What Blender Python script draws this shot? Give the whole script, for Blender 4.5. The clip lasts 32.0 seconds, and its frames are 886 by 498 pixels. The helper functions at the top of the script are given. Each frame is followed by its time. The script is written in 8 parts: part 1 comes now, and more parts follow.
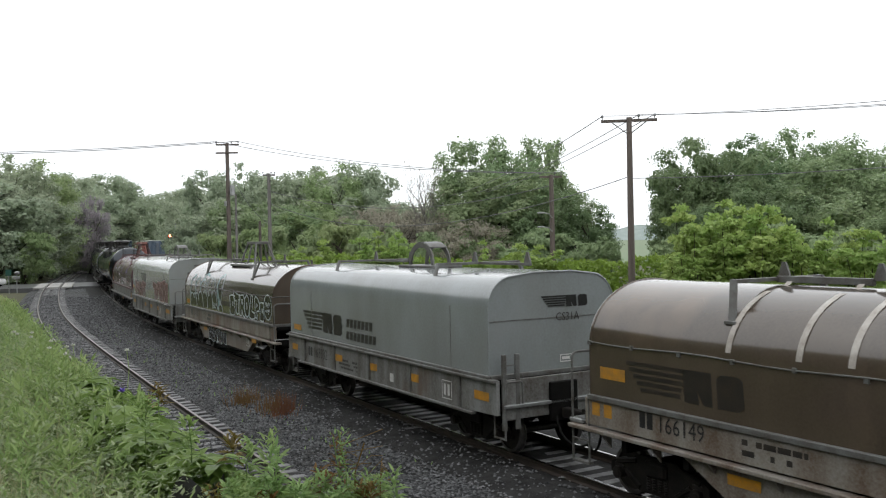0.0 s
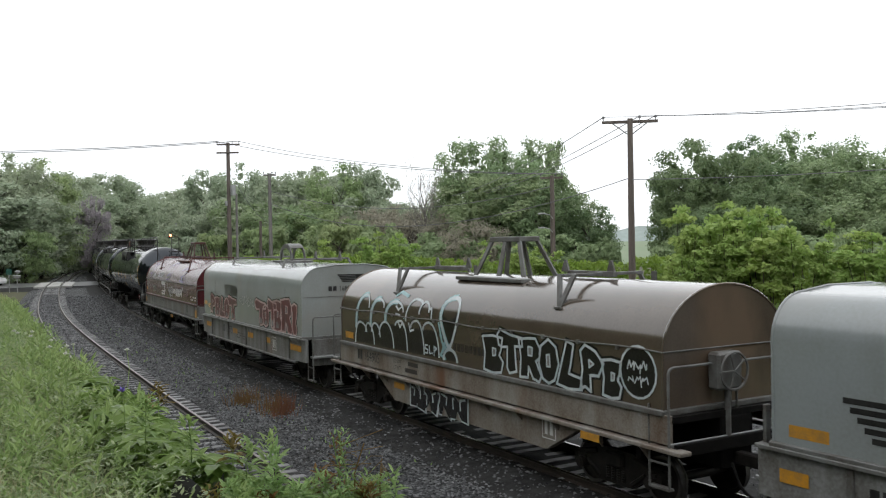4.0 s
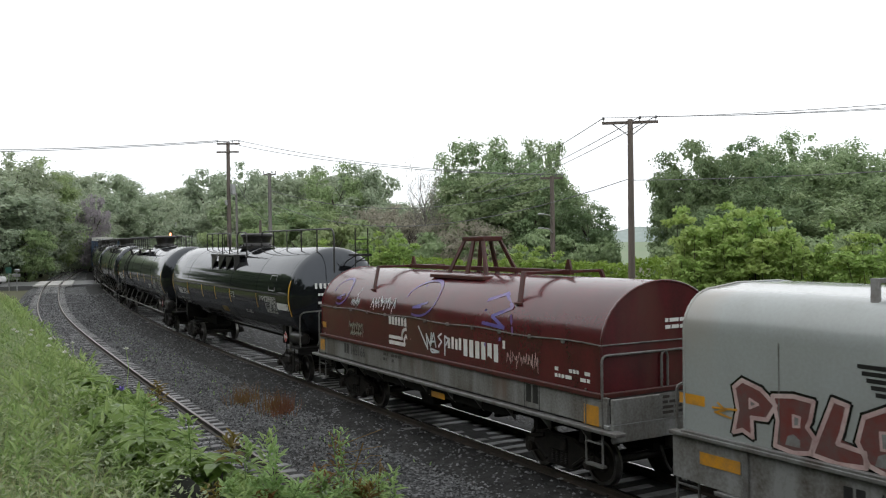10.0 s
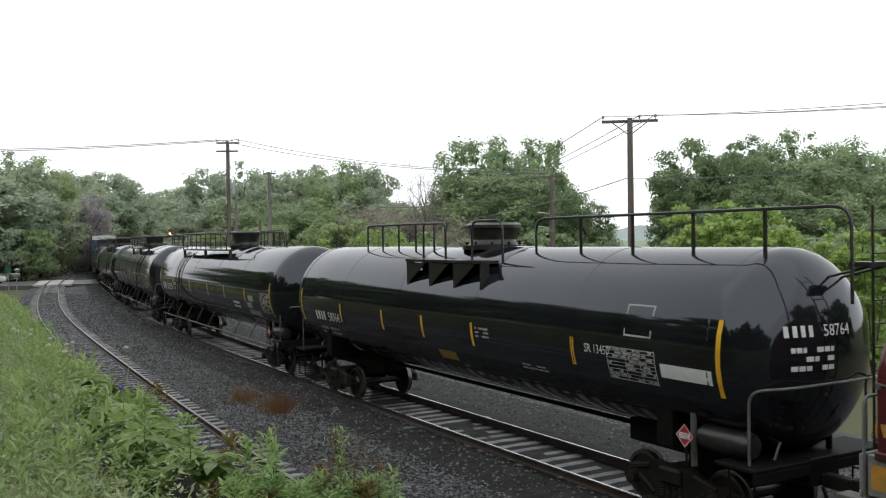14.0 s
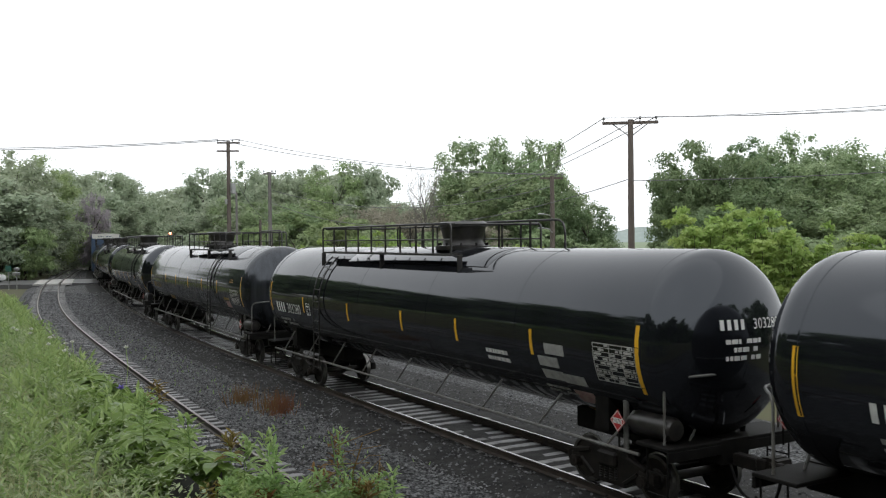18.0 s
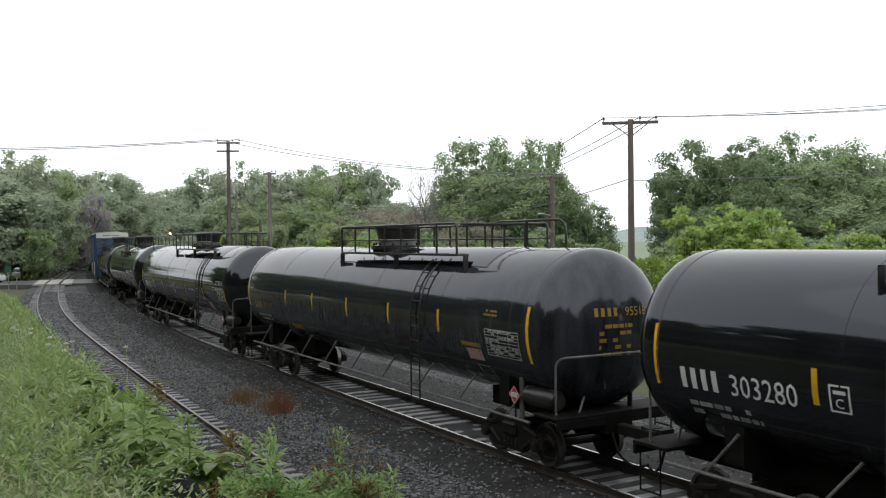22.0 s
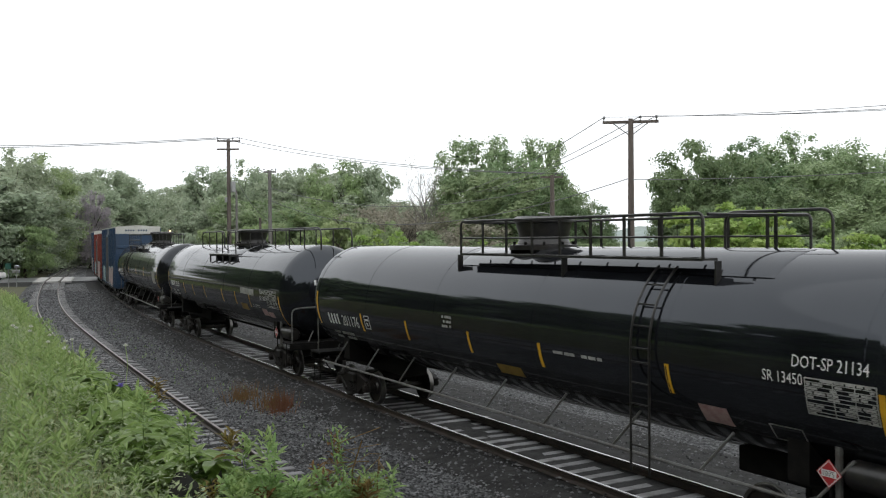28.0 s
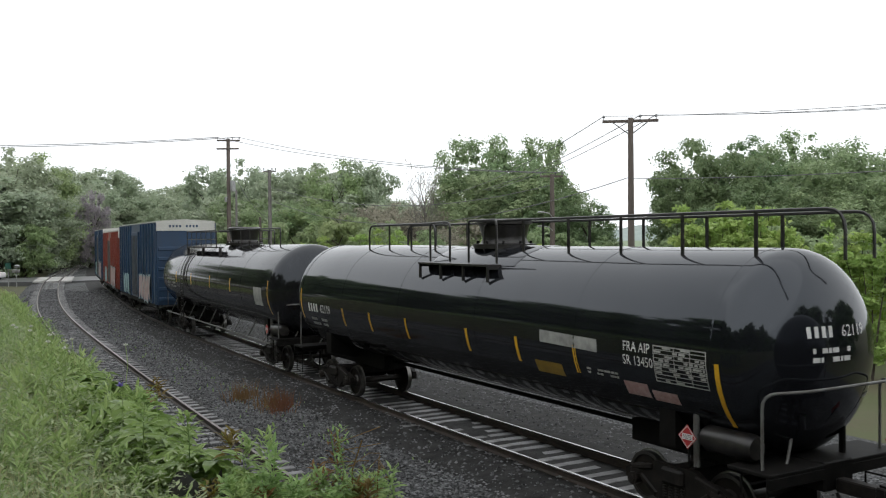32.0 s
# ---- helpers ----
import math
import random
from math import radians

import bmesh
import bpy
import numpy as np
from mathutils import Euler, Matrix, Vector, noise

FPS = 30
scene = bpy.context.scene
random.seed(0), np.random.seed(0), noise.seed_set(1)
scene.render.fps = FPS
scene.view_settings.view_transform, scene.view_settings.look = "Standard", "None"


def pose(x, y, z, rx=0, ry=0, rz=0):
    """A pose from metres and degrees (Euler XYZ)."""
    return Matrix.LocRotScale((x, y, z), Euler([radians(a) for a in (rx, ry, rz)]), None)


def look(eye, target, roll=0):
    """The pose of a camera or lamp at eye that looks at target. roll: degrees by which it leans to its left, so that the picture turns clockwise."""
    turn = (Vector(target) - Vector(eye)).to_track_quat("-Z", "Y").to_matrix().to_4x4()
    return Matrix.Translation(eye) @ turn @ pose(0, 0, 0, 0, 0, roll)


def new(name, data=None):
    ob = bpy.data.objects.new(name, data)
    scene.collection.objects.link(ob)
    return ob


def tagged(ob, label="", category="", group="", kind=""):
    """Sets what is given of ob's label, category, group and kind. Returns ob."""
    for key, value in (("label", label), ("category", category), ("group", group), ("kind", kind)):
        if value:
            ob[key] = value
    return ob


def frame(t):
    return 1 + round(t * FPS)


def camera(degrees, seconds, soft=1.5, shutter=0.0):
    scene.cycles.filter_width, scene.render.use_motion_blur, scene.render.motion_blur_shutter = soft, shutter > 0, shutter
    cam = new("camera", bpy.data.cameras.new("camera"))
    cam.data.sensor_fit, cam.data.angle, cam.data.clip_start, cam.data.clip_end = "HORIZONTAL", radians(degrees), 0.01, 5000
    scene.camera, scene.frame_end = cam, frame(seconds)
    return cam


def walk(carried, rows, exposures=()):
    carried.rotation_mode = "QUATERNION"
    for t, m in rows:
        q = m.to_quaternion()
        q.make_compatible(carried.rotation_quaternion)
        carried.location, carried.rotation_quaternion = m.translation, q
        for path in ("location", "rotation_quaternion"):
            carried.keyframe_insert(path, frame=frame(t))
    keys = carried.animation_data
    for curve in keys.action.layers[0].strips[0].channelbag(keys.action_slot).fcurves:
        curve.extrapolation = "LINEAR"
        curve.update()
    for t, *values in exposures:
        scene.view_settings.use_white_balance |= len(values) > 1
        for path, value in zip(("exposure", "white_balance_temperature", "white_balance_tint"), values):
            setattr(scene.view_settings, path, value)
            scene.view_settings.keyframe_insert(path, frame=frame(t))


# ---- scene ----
cam = camera(52.2, 32.0, soft=1.15, shutter=0.12)
EYE = (0.0, 0.0, 4.4726)


def aim(yaw, pitch, roll):
    """Pose of the camera on its tripod: degrees to the left, up and clockwise picture turn."""
    a, b = radians(yaw), radians(pitch)
    way = Vector((-math.sin(a) * math.cos(b), math.cos(a) * math.cos(b), math.sin(b)))
    return look(EYE, Vector(EYE) + way, roll)


PATH = [
    (0, -0.026, -0.667, -1.168),
    (1, 0.025, -0.649, -1.112),
    (2, 0.006, -0.655, -1.018),
    (3, -0.013, -0.625, -0.990),
    (3.5, 0.006, -0.633, -0.970),
    (5.5, -0.017, -0.631, -1.004),
    (6.5, -0.022, -0.624, -1.031),
    (7.5, 0.011, -0.629, -0.975),
    (8.5, 0.010, -0.656, -0.873),
    (9.5, 0.005, -0.628, -0.802),
    (10.5, -0.022, -0.639, -0.759),
    (11.5, 0.005, -0.674, -0.796),
    (12.5, 0.010, -0.700, -0.837),
    (13.5, -0.031, -0.699, -0.826),
    (14.5, -0.017, -0.692, -0.847),
    (16.5, -0.013, -0.679, -0.685),
    (17.5, -0.018, -0.650, -0.601),
    (18.5, -0.018, -0.650, -0.601),
    (19.5, 0.036, -0.650, -0.601),
    (20.5, -0.018, -0.650, -0.601),
    (21.5, -0.018, -0.643, -0.636),
    (22.5, -0.018, -0.656, -0.623),
    (23.5, 0.018, -0.651, -0.681),
    (24.5, -0.018, -0.671, -0.532),
    (25.5, -0.014, -0.682, -0.434),
    (27.5, -0.018, -0.718, -0.488),
    (28.5, -0.028, -0.736, -0.421),
    (29.5, -0.028, -0.742, -0.443),
    (30.5, -0.023, -0.768, -0.476),
    (31.5, 0.027, -0.764, -0.548),
    (32, -0.027, -0.775, -0.510),
]
walk(cam, [(t, aim(a, b, r)) for t, a, b, r in PATH])

# ---- light: wet overcast day ----
world = bpy.data.worlds.new("overcast")
scene.world = world
world.use_nodes = True
wn, wl = world.node_tree.nodes, world.node_tree.links
sky = wn.new("ShaderNodeTexSky")
sky.sky_type, sky.sun_disc = "NISHITA", False
sky.sun_elevation, sky.sun_rotation = radians(55), radians(200)
dull = wn.new("ShaderNodeHueSaturation")
dull.inputs["Saturation"].default_value = 0.08
cloud = wn.new("ShaderNodeMix")
cloud.data_type = "RGBA"
cloud.inputs["Factor"].default_value = 0.85
cloud.inputs["B"].default_value = (13.2, 13.6, 14.0, 1)
wl.new(sky.outputs["Color"], dull.inputs["Color"])
wl.new(dull.outputs["Color"], cloud.inputs["A"])
wl.new(cloud.outputs["Result"], wn["Background"].inputs["Color"])
wn["Background"].inputs["Strength"].default_value = 0.1
sun = new("sun", bpy.data.lights.new("sun", "SUN"))
sun.data.energy, sun.data.angle, sun.data.color = 0.6, radians(110), (1, 0.98, 0.95)
sun.matrix_world = look((-12, -30, 60), (0, 0, 0))


# ---- materials ----
def nodes_of(name):
    m = bpy.data.materials.new(name)
    m.use_nodes = True
    return m, m.node_tree.nodes, m.node_tree.links, m.node_tree.nodes["Principled BSDF"]


def surface(name, col, other, rough=0.5, metal=0.0, scale=6.0, fine=60.0, mix=0.5, bump=0.1, streak=1.0, coat=0.0,
            rand=0.0, spec=0.5, third=None, cool=False):
    """Two-scale varied surface. streak below 1 stretches the stains upright; third: colour of sparse patches."""
    m, n, l, b = nodes_of(name)
    co = n.new("ShaderNodeTexCoord")
    mp = n.new("ShaderNodeMapping")
    mp.inputs["Scale"].default_value = (1, 1, streak)
    l.new(co.outputs["Object"], mp.inputs["Vector"])
    big, small = n.new("ShaderNodeTexNoise"), n.new("ShaderNodeTexNoise")
    big.inputs["Scale"].default_value, big.inputs["Detail"].default_value = scale, 5
    small.inputs["Scale"].default_value, small.inputs["Detail"].default_value = fine, 3
    l.new(mp.outputs["Vector"], big.inputs["Vector"])
    l.new(co.outputs["Object"], small.inputs["Vector"])
    add = n.new("ShaderNodeMath")
    add.operation = "MULTIPLY_ADD"
    add.inputs[1].default_value = 0.45
    l.new(small.outputs["Fac"], add.inputs[0])
    l.new(big.outputs["Fac"], add.inputs[2])
    rg = n.new("ShaderNodeMapRange")
    rg.inputs["From Min"].default_value, rg.inputs["From Max"].default_value = 0.55, 0.95
    rg.inputs["To Max"].default_value = min(1.0, mix * 2)
    l.new(add.outputs[0], rg.inputs["Value"])
    mx = n.new("ShaderNodeMix")
    mx.data_type = "RGBA"
    mx.inputs["A"].default_value, mx.inputs["B"].default_value = (*col, 1), (*other, 1)
    l.new(rg.outputs["Result"], mx.inputs["Factor"])
    out = mx.outputs["Result"]
    if third:
        pn = n.new("ShaderNodeTexNoise")
        pn.inputs["Scale"].default_value, pn.inputs["Detail"].default_value = scale * 0.37, 6
        l.new(mp.outputs["Vector"], pn.inputs["Vector"])
        pr = n.new("ShaderNodeMapRange")
        pr.inputs["From Min"].default_value, pr.inputs["From Max"].default_value = 0.58, 0.7
        l.new(pn.outputs["Fac"], pr.inputs["Value"])
        m3 = n.new("ShaderNodeMix")
        m3.data_type = "RGBA"
        m3.inputs["B"].default_value = (*third, 1)
        l.new(pr.outputs["Result"], m3.inputs["Factor"])
        l.new(out, m3.inputs["A"])
        out = m3.outputs["Result"]
    if rand:
        oi = n.new("ShaderNodeObjectInfo")
        hv = n.new("ShaderNodeHueSaturation")
        vr = n.new("ShaderNodeMapRange")
        vr.inputs["To Min"].default_value, vr.inputs["To Max"].default_value = 1 - rand, 1 + rand
        l.new(oi.outputs["Random"], vr.inputs["Value"])
        l.new(vr.outputs["Result"], hv.inputs["Value"])
        l.new(out, hv.inputs["Color"])
        out = hv.outputs["Color"]
    l.new(out, b.inputs["Base Color"])
    rr = n.new("ShaderNodeMapRange")
    rr.inputs["To Min"].default_value, rr.inputs["To Max"].default_value = rough * 0.93, min(1, rough * 1.08)
    l.new(big.outputs["Fac"], rr.inputs["Value"])
    l.new(rr.outputs["Result"], b.inputs["Roughness"])
    b.inputs["Metallic"].default_value = metal
    b.inputs["Specular IOR Level"].default_value = spec
    if cool:
        b.inputs["Specular Tint"].default_value = (0.84, 0.91, 1.0, 1)
    b.inputs["Coat Weight"].default_value = coat
    b.inputs["Coat Roughness"].default_value = 0.12
    if bump:
        bp = n.new("ShaderNodeBump")
        bp.inputs["Strength"].default_value, bp.inputs["Distance"].default_value = bump, 0.02
        l.new(add.outputs[0], bp.inputs["Height"])
        l.new(bp.outputs["Normal"], b.inputs["Normal"])
    return m


def leaf_stuff(name, col, other, hue=0.03, rough=0.45, scale=0.6):
    """Foliage: each leaf has its own shade, clumps vary with the place."""
    m, n, l, b = nodes_of(name)
    ge, co, tn = n.new("ShaderNodeNewGeometry"), n.new("ShaderNodeTexCoord"), n.new("ShaderNodeTexNoise")
    tn.inputs["Scale"].default_value, tn.inputs["Detail"].default_value = scale, 3
    l.new(co.outputs["Object"], tn.inputs["Vector"])
    ad = n.new("ShaderNodeMath")
    ad.operation = "MULTIPLY_ADD"
    ad.inputs[1].default_value, ad.inputs[2].default_value = 0.5, -0.05
    l.new(ge.outputs["Random Per Island"], ad.inputs[0])
    a2 = n.new("ShaderNodeMath")
    a2.operation = "MULTIPLY_ADD"
    a2.inputs[1].default_value = 0.7
    l.new(tn.outputs["Fac"], a2.inputs[0])
    l.new(ad.outputs[0], a2.inputs[2])
    mx = n.new("ShaderNodeMix")
    mx.data_type = "RGBA"
    mx.inputs["A"].default_value, mx.inputs["B"].default_value = (*col, 1), (*other, 1)
    l.new(a2.outputs[0], mx.inputs["Factor"])
    oi, hv, vr = n.new("ShaderNodeObjectInfo"), n.new("ShaderNodeHueSaturation"), n.new("ShaderNodeMapRange")
    vr.inputs["To Min"].default_value, vr.inputs["To Max"].default_value = 0.5 - hue, 0.5 + hue
    l.new(oi.outputs["Random"], vr.inputs["Value"])
    l.new(vr.outputs["Result"], hv.inputs["Hue"])
    l.new(mx.outputs["Result"], hv.inputs["Color"])
    l.new(hv.outputs["Color"], b.inputs["Base Color"])
    b.inputs["Roughness"].default_value = rough
    b.inputs["Specular IOR Level"].default_value = 0.3
    tr = n.new("ShaderNodeBsdfTranslucent")
    l.new(hv.outputs["Color"], tr.inputs["Color"])
    ms = n.new("ShaderNodeMixShader")
    ms.inputs[0].default_value = 0.45
    l.new(b.outputs[0], ms.inputs[1])
    l.new(tr.outputs[0], ms.inputs[2])
    l.new(ms.outputs[0], n["Material Output"].inputs["Surface"])
    return m


def glow(name, col, power):
    m, n, l, b = nodes_of(name)
    b.inputs["Emission Color"].default_value = (*col, 1)
    b.inputs["Emission Strength"].default_value = power
    return m


BLACK = surface("wet_black_paint", (0.006, 0.0065, 0.008), (0.013, 0.014, 0.017), 0.075, scale=1.2, fine=30, bump=0.01, streak=0.3, spec=0.68, cool=True)
BLACK_OLD = surface("streaked_black_paint", (0.009, 0.0095, 0.011), (0.052, 0.056, 0.065), 0.1, scale=4.0, fine=40, mix=0.3, bump=0.01, streak=0.08, spec=0.58, cool=True)
BLACK_DUST = surface("dusty_black_paint", (0.008, 0.008, 0.009), (0.018, 0.018, 0.02), 0.09, scale=1.4, fine=30, mix=0.5, bump=0.01, streak=0.4, spec=0.5, cool=True)
RAIN_STREAK = surface("washed_grime_streak", (0.045, 0.05, 0.058), (0.022, 0.024, 0.028), 0.3, scale=6, fine=40, bump=0)
IRON = surface("grimy_black_iron", (0.005, 0.0049, 0.0047), (0.012, 0.011, 0.010), 0.6, scale=5, fine=50, bump=0.15, metal=0.0, spec=0.12)
BLACK_RAIL = surface("black_handrail_paint", (0.008, 0.008, 0.008), (0.03, 0.027, 0.024), 0.35, scale=5, fine=40, bump=0.05)
GREY_HOOD = surface("pale_grey_hood_paint", (0.265, 0.29, 0.295), (0.20, 0.21, 0.205), 0.22, scale=0.9, fine=20, mix=0.4, bump=0.02, streak=0.5, coat=0.8, third=(0.24, 0.25, 0.245))
GREY_HOOD_TAN = surface("stained_grey_hood_paint", (0.31, 0.335, 0.33), (0.24, 0.245, 0.23), 0.24, scale=0.9, fine=20, mix=0.4, bump=0.02, streak=0.6, coat=0.8, third=(0.30, 0.28, 0.25))
BROWN_HOOD = surface("weathered_brown_hood_paint", (0.092, 0.07, 0.052), (0.058, 0.044, 0.032), 0.17, scale=1.1, fine=25, mix=0.5, bump=0.03, streak=0.5, coat=1.0, third=(0.14, 0.10, 0.07))
RED_HOOD = surface("oxide_red_hood_paint", (0.098, 0.014, 0.018), (0.05, 0.012, 0.014), 0.24, scale=1.6, fine=22, mix=0.6, bump=0.05, streak=0.35, coat=0.35, third=(0.085, 0.032, 0.026))
RED_IRON = surface("oxide_red_steelwork", (0.075, 0.014, 0.011), (0.04, 0.014, 0.01), 0.4, scale=4, fine=40, bump=0.1)
GREY_SILL = surface("dirty_grey_sill_paint", (0.25, 0.256, 0.25), (0.075, 0.062, 0.048), 0.38, scale=2.6, fine=24, mix=0.6, bump=0.06, streak=0.22, third=(0.13, 0.085, 0.06))
RUST_SILL = surface("rust_streaked_sill_paint", (0.29, 0.275, 0.245), (0.12, 0.078, 0.05), 0.4, scale=2.0, fine=30, mix=0.5, bump=0.06, streak=0.3, third=(0.15, 0.075, 0.04))
GREY_STEEL = surface("worn_grey_steelwork", (0.16, 0.165, 0.16), (0.08, 0.07, 0.06), 0.4, scale=4, fine=40, bump=0.08)
GALV = surface("galvanised_grating", (0.38, 0.39, 0.39), (0.24, 0.24, 0.235), 0.4, metal=0.5, scale=4, fine=60, bump=0.1)
CAST = surface("cast_steel_truck", (0.008, 0.0074, 0.007), (0.022, 0.0185, 0.016), 0.55, spec=0.2, scale=5, fine=40, mix=0.5, bump=0.2)
WHEEL = surface("rolled_steel_wheel", (0.016, 0.014, 0.013), (0.034, 0.027, 0.022), 0.45, metal=0.3, scale=5, fine=50, bump=0.05)
TREAD = surface("polished_wheel_tread", (0.24, 0.235, 0.225), (0.14, 0.13, 0.12), 0.35, metal=1.0, scale=5, fine=50, bump=0.02)
WHITE_PAINT = surface("white_lettering_paint", (0.72, 0.72, 0.70), (0.5, 0.5, 0.48), 0.4, scale=6, fine=40, mix=0.3, bump=0)
DULL_WHITE = surface("worn_white_lettering_paint", (0.42, 0.42, 0.40), (0.22, 0.22, 0.21), 0.4, scale=6, fine=40, mix=0.5, bump=0)
BLACK_INK = surface("black_lettering_paint", (0.014, 0.014, 0.015), (0.03, 0.03, 0.03), 0.3, scale=6, fine=40, bump=0, coat=0.2)
FADED_INK = surface("faded_black_lettering_paint", (0.022, 0.02, 0.02), (0.045, 0.036, 0.028), 0.3, scale=3, fine=40, bump=0, coat=0.3)
YELLOW = surface("yellow_reflector_tape", (0.72, 0.40, 0.02), (0.55, 0.29, 0.02), 0.35, scale=6, fine=40, mix=0.4, bump=0)
AMBER = surface("amber_dirty_reflector", (0.6, 0.28, 0.02), (0.35, 0.19, 0.05), 0.4, scale=6, fine=40, mix=0.5, bump=0)
OLD_YELLOW = surface("faded_ochre_lettering", (0.32, 0.2, 0.03), (0.2, 0.13, 0.03), 0.4, scale=6, fine=40, mix=0.4, bump=0)
SIGN_RED = surface("red_placard_print", (0.42, 0.02, 0.025), (0.3, 0.03, 0.03), 0.4, scale=8, fine=40, mix=0.3, bump=0)
STICKER = surface("pink_white_label", (0.5, 0.36, 0.34), (0.36, 0.2, 0.19), 0.45, scale=9, fine=60, mix=0.5, bump=0)
SPRAY_WHITE = surface("white_spray_paint", (0.62, 0.66, 0.67), (0.42, 0.5, 0.52), 0.4, scale=3, fine=20, mix=0.5, bump=0)
SPRAY_BLACK = surface("black_spray_paint", (0.011, 0.011, 0.011), (0.022, 0.021, 0.02), 0.22, scale=3, fine=20, bump=0, coat=0.2)
SPRAY_RED = surface("maroon_spray_paint", (0.16, 0.035, 0.03), (0.12, 0.08, 0.075), 0.4, scale=2.5, fine=14, mix=0.6, bump=0)
GREY_PATCH = surface("bare_grey_patch", (0.22, 0.235, 0.23), (0.15, 0.12, 0.115), 0.35, scale=5, fine=25, mix=0.5, bump=0)
SPRAY_PINK = surface("pale_pink_spray_outline", (0.56, 0.44, 0.42), (0.4, 0.26, 0.25), 0.4, scale=3, fine=20, mix=0.5, bump=0)
SPRAY_BLUE = surface("faint_blue_spray_paint", (0.10, 0.085, 0.30), (0.12, 0.05, 0.14), 0.3, scale=1.6, fine=16, mix=0.6, bump=0, coat=0.3)
SPRAY_GREEN = surface("pale_green_spray_paint", (0.28, 0.34, 0.28), (0.16, 0.14, 0.11), 0.4, scale=3, fine=20, mix=0.5, bump=0)
SPRAY_AQUA = surface("pale_aqua_spray_paint", (0.32, 0.5, 0.52), (0.24, 0.4, 0.42), 0.4, scale=3, fine=20, mix=0.5, bump=0)
STREAK_WHITE = surface("worn_white_stripe", (0.52, 0.49, 0.45), (0.3, 0.26, 0.22), 0.35, scale=5, fine=30, mix=0.5, bump=0)
BLUE_BOX = surface("faded_blue_boxcar_paint", (0.022, 0.06, 0.125), (0.03, 0.05, 0.085), 0.4, scale=1.0, fine=20, mix=0.5, bump=0.03, streak=0.4)
RED_BOX = surface("faded_red_boxcar_paint", (0.27, 0.05, 0.03), (0.17, 0.045, 0.03), 0.45, scale=1.0, fine=20, mix=0.5, bump=0.03, streak=0.4)
WHITE_BOX = surface("off_white_boxcar_paint", (0.62, 0.62, 0.58), (0.42, 0.41, 0.37), 0.45, scale=1.0, fine=20, mix=0.4, bump=0.02, streak=0.4)
RAIL_SIDE = surface("rusty_rail_web", (0.022, 0.017, 0.014), (0.05, 0.034, 0.025), 0.6, scale=3, fine=50, mix=0.5, bump=0.15)
RAIL_TOP = surface("worn_rail_head", (0.52, 0.53, 0.54), (0.36, 0.35, 0.34), 0.2, metal=1.0, scale=2, fine=40, bump=0.01)
RAIL_DULL = surface("tarnished_rail_head", (0.26, 0.235, 0.225), (0.13, 0.10, 0.085), 0.33, metal=0.85, scale=2, fine=40, bump=0.02)
TIE = surface("wet_weathered_timber", (0.17, 0.17, 0.172), (0.05, 0.047, 0.045), 0.42, scale=3, fine=35, mix=0.6, bump=0.3, rand=0.5, spec=0.4)
BALLAST, _n, _l, _b = nodes_of("crushed_stone_ballast")
_co, _v1, _v2, _big = _n.new("ShaderNodeTexCoord"), _n.new("ShaderNodeTexVoronoi"), _n.new("ShaderNodeTexVoronoi"), _n.new("ShaderNodeTexNoise")
_v1.inputs["Scale"].default_value, _v2.inputs["Scale"].default_value, _big.inputs["Scale"].default_value = 19, 19, 0.5
_big.inputs["Detail"].default_value = 6
_v2.feature = "DISTANCE_TO_EDGE"
for _q in (_v1, _v2, _big):
    _l.new(_co.outputs["Object"], _q.inputs["Vector"])
_sep, _pw, _bl = _n.new("ShaderNodeSeparateColor"), _n.new("ShaderNodeMath"), _n.new("ShaderNodeMapRange")
_l.new(_v1.outputs["Color"], _sep.inputs["Color"])
_pw.operation = "POWER"
_pw.inputs[1].default_value = 2.0
_l.new(_sep.outputs[0], _pw.inputs[0])
_mx, _m2 = _n.new("ShaderNodeMix"), _n.new("ShaderNodeMix")
_mx.data_type = _m2.data_type = "RGBA"
_mx.inputs["A"].default_value, _mx.inputs["B"].default_value = (0.015, 0.0155, 0.0165, 1), (0.18, 0.183, 0.187, 1)
_l.new(_pw.outputs[0], _mx.inputs["Factor"])
_m2.blend_type, _m2.inputs["B"].default_value = "MULTIPLY", (0.55, 0.53, 0.5, 1)
_bl.inputs["From Min"].default_value, _bl.inputs["From Max"].default_value = 0.5, 0.65
_l.new(_big.outputs["Fac"], _bl.inputs["Value"])
_l.new(_bl.outputs["Result"], _m2.inputs["Factor"])
_l.new(_mx.outputs["Result"], _m2.inputs["A"])
_l.new(_m2.outputs["Result"], _b.inputs["Base Color"])
_bp = _n.new("ShaderNodeBump")
_bp.inputs["Strength"].default_value, _bp.inputs["Distance"].default_value = 0.9, 0.03
_l.new(_v2.outputs["Distance"], _bp.inputs["Height"])
_l.new(_bp.outputs["Normal"], _b.inputs["Normal"])
_b.inputs["Roughness"].default_value = 0.6
_b.inputs["Specular IOR Level"].default_value = 0.12
# dark with oil; the shade under the train is put into this colour too
BALLAST_OIL_SHADE = surface("fine_ballast_dark_with_oil_and_shade", (0.012, 0.0118, 0.0115), (0.055, 0.054, 0.053), 0.75, scale=3, fine=28, mix=0.4, bump=0.8, spec=0.15)
SOIL = surface("grass_and_soil", (0.07, 0.085, 0.03), (0.09, 0.075, 0.045), 0.9, scale=0.25, fine=9, mix=0.5, bump=0.6)
FIELD = surface("young_crop_field", (0.17, 0.23, 0.13), (0.2, 0.24, 0.15), 0.9, scale=0.02, fine=0.4, mix=0.5, bump=0.1)
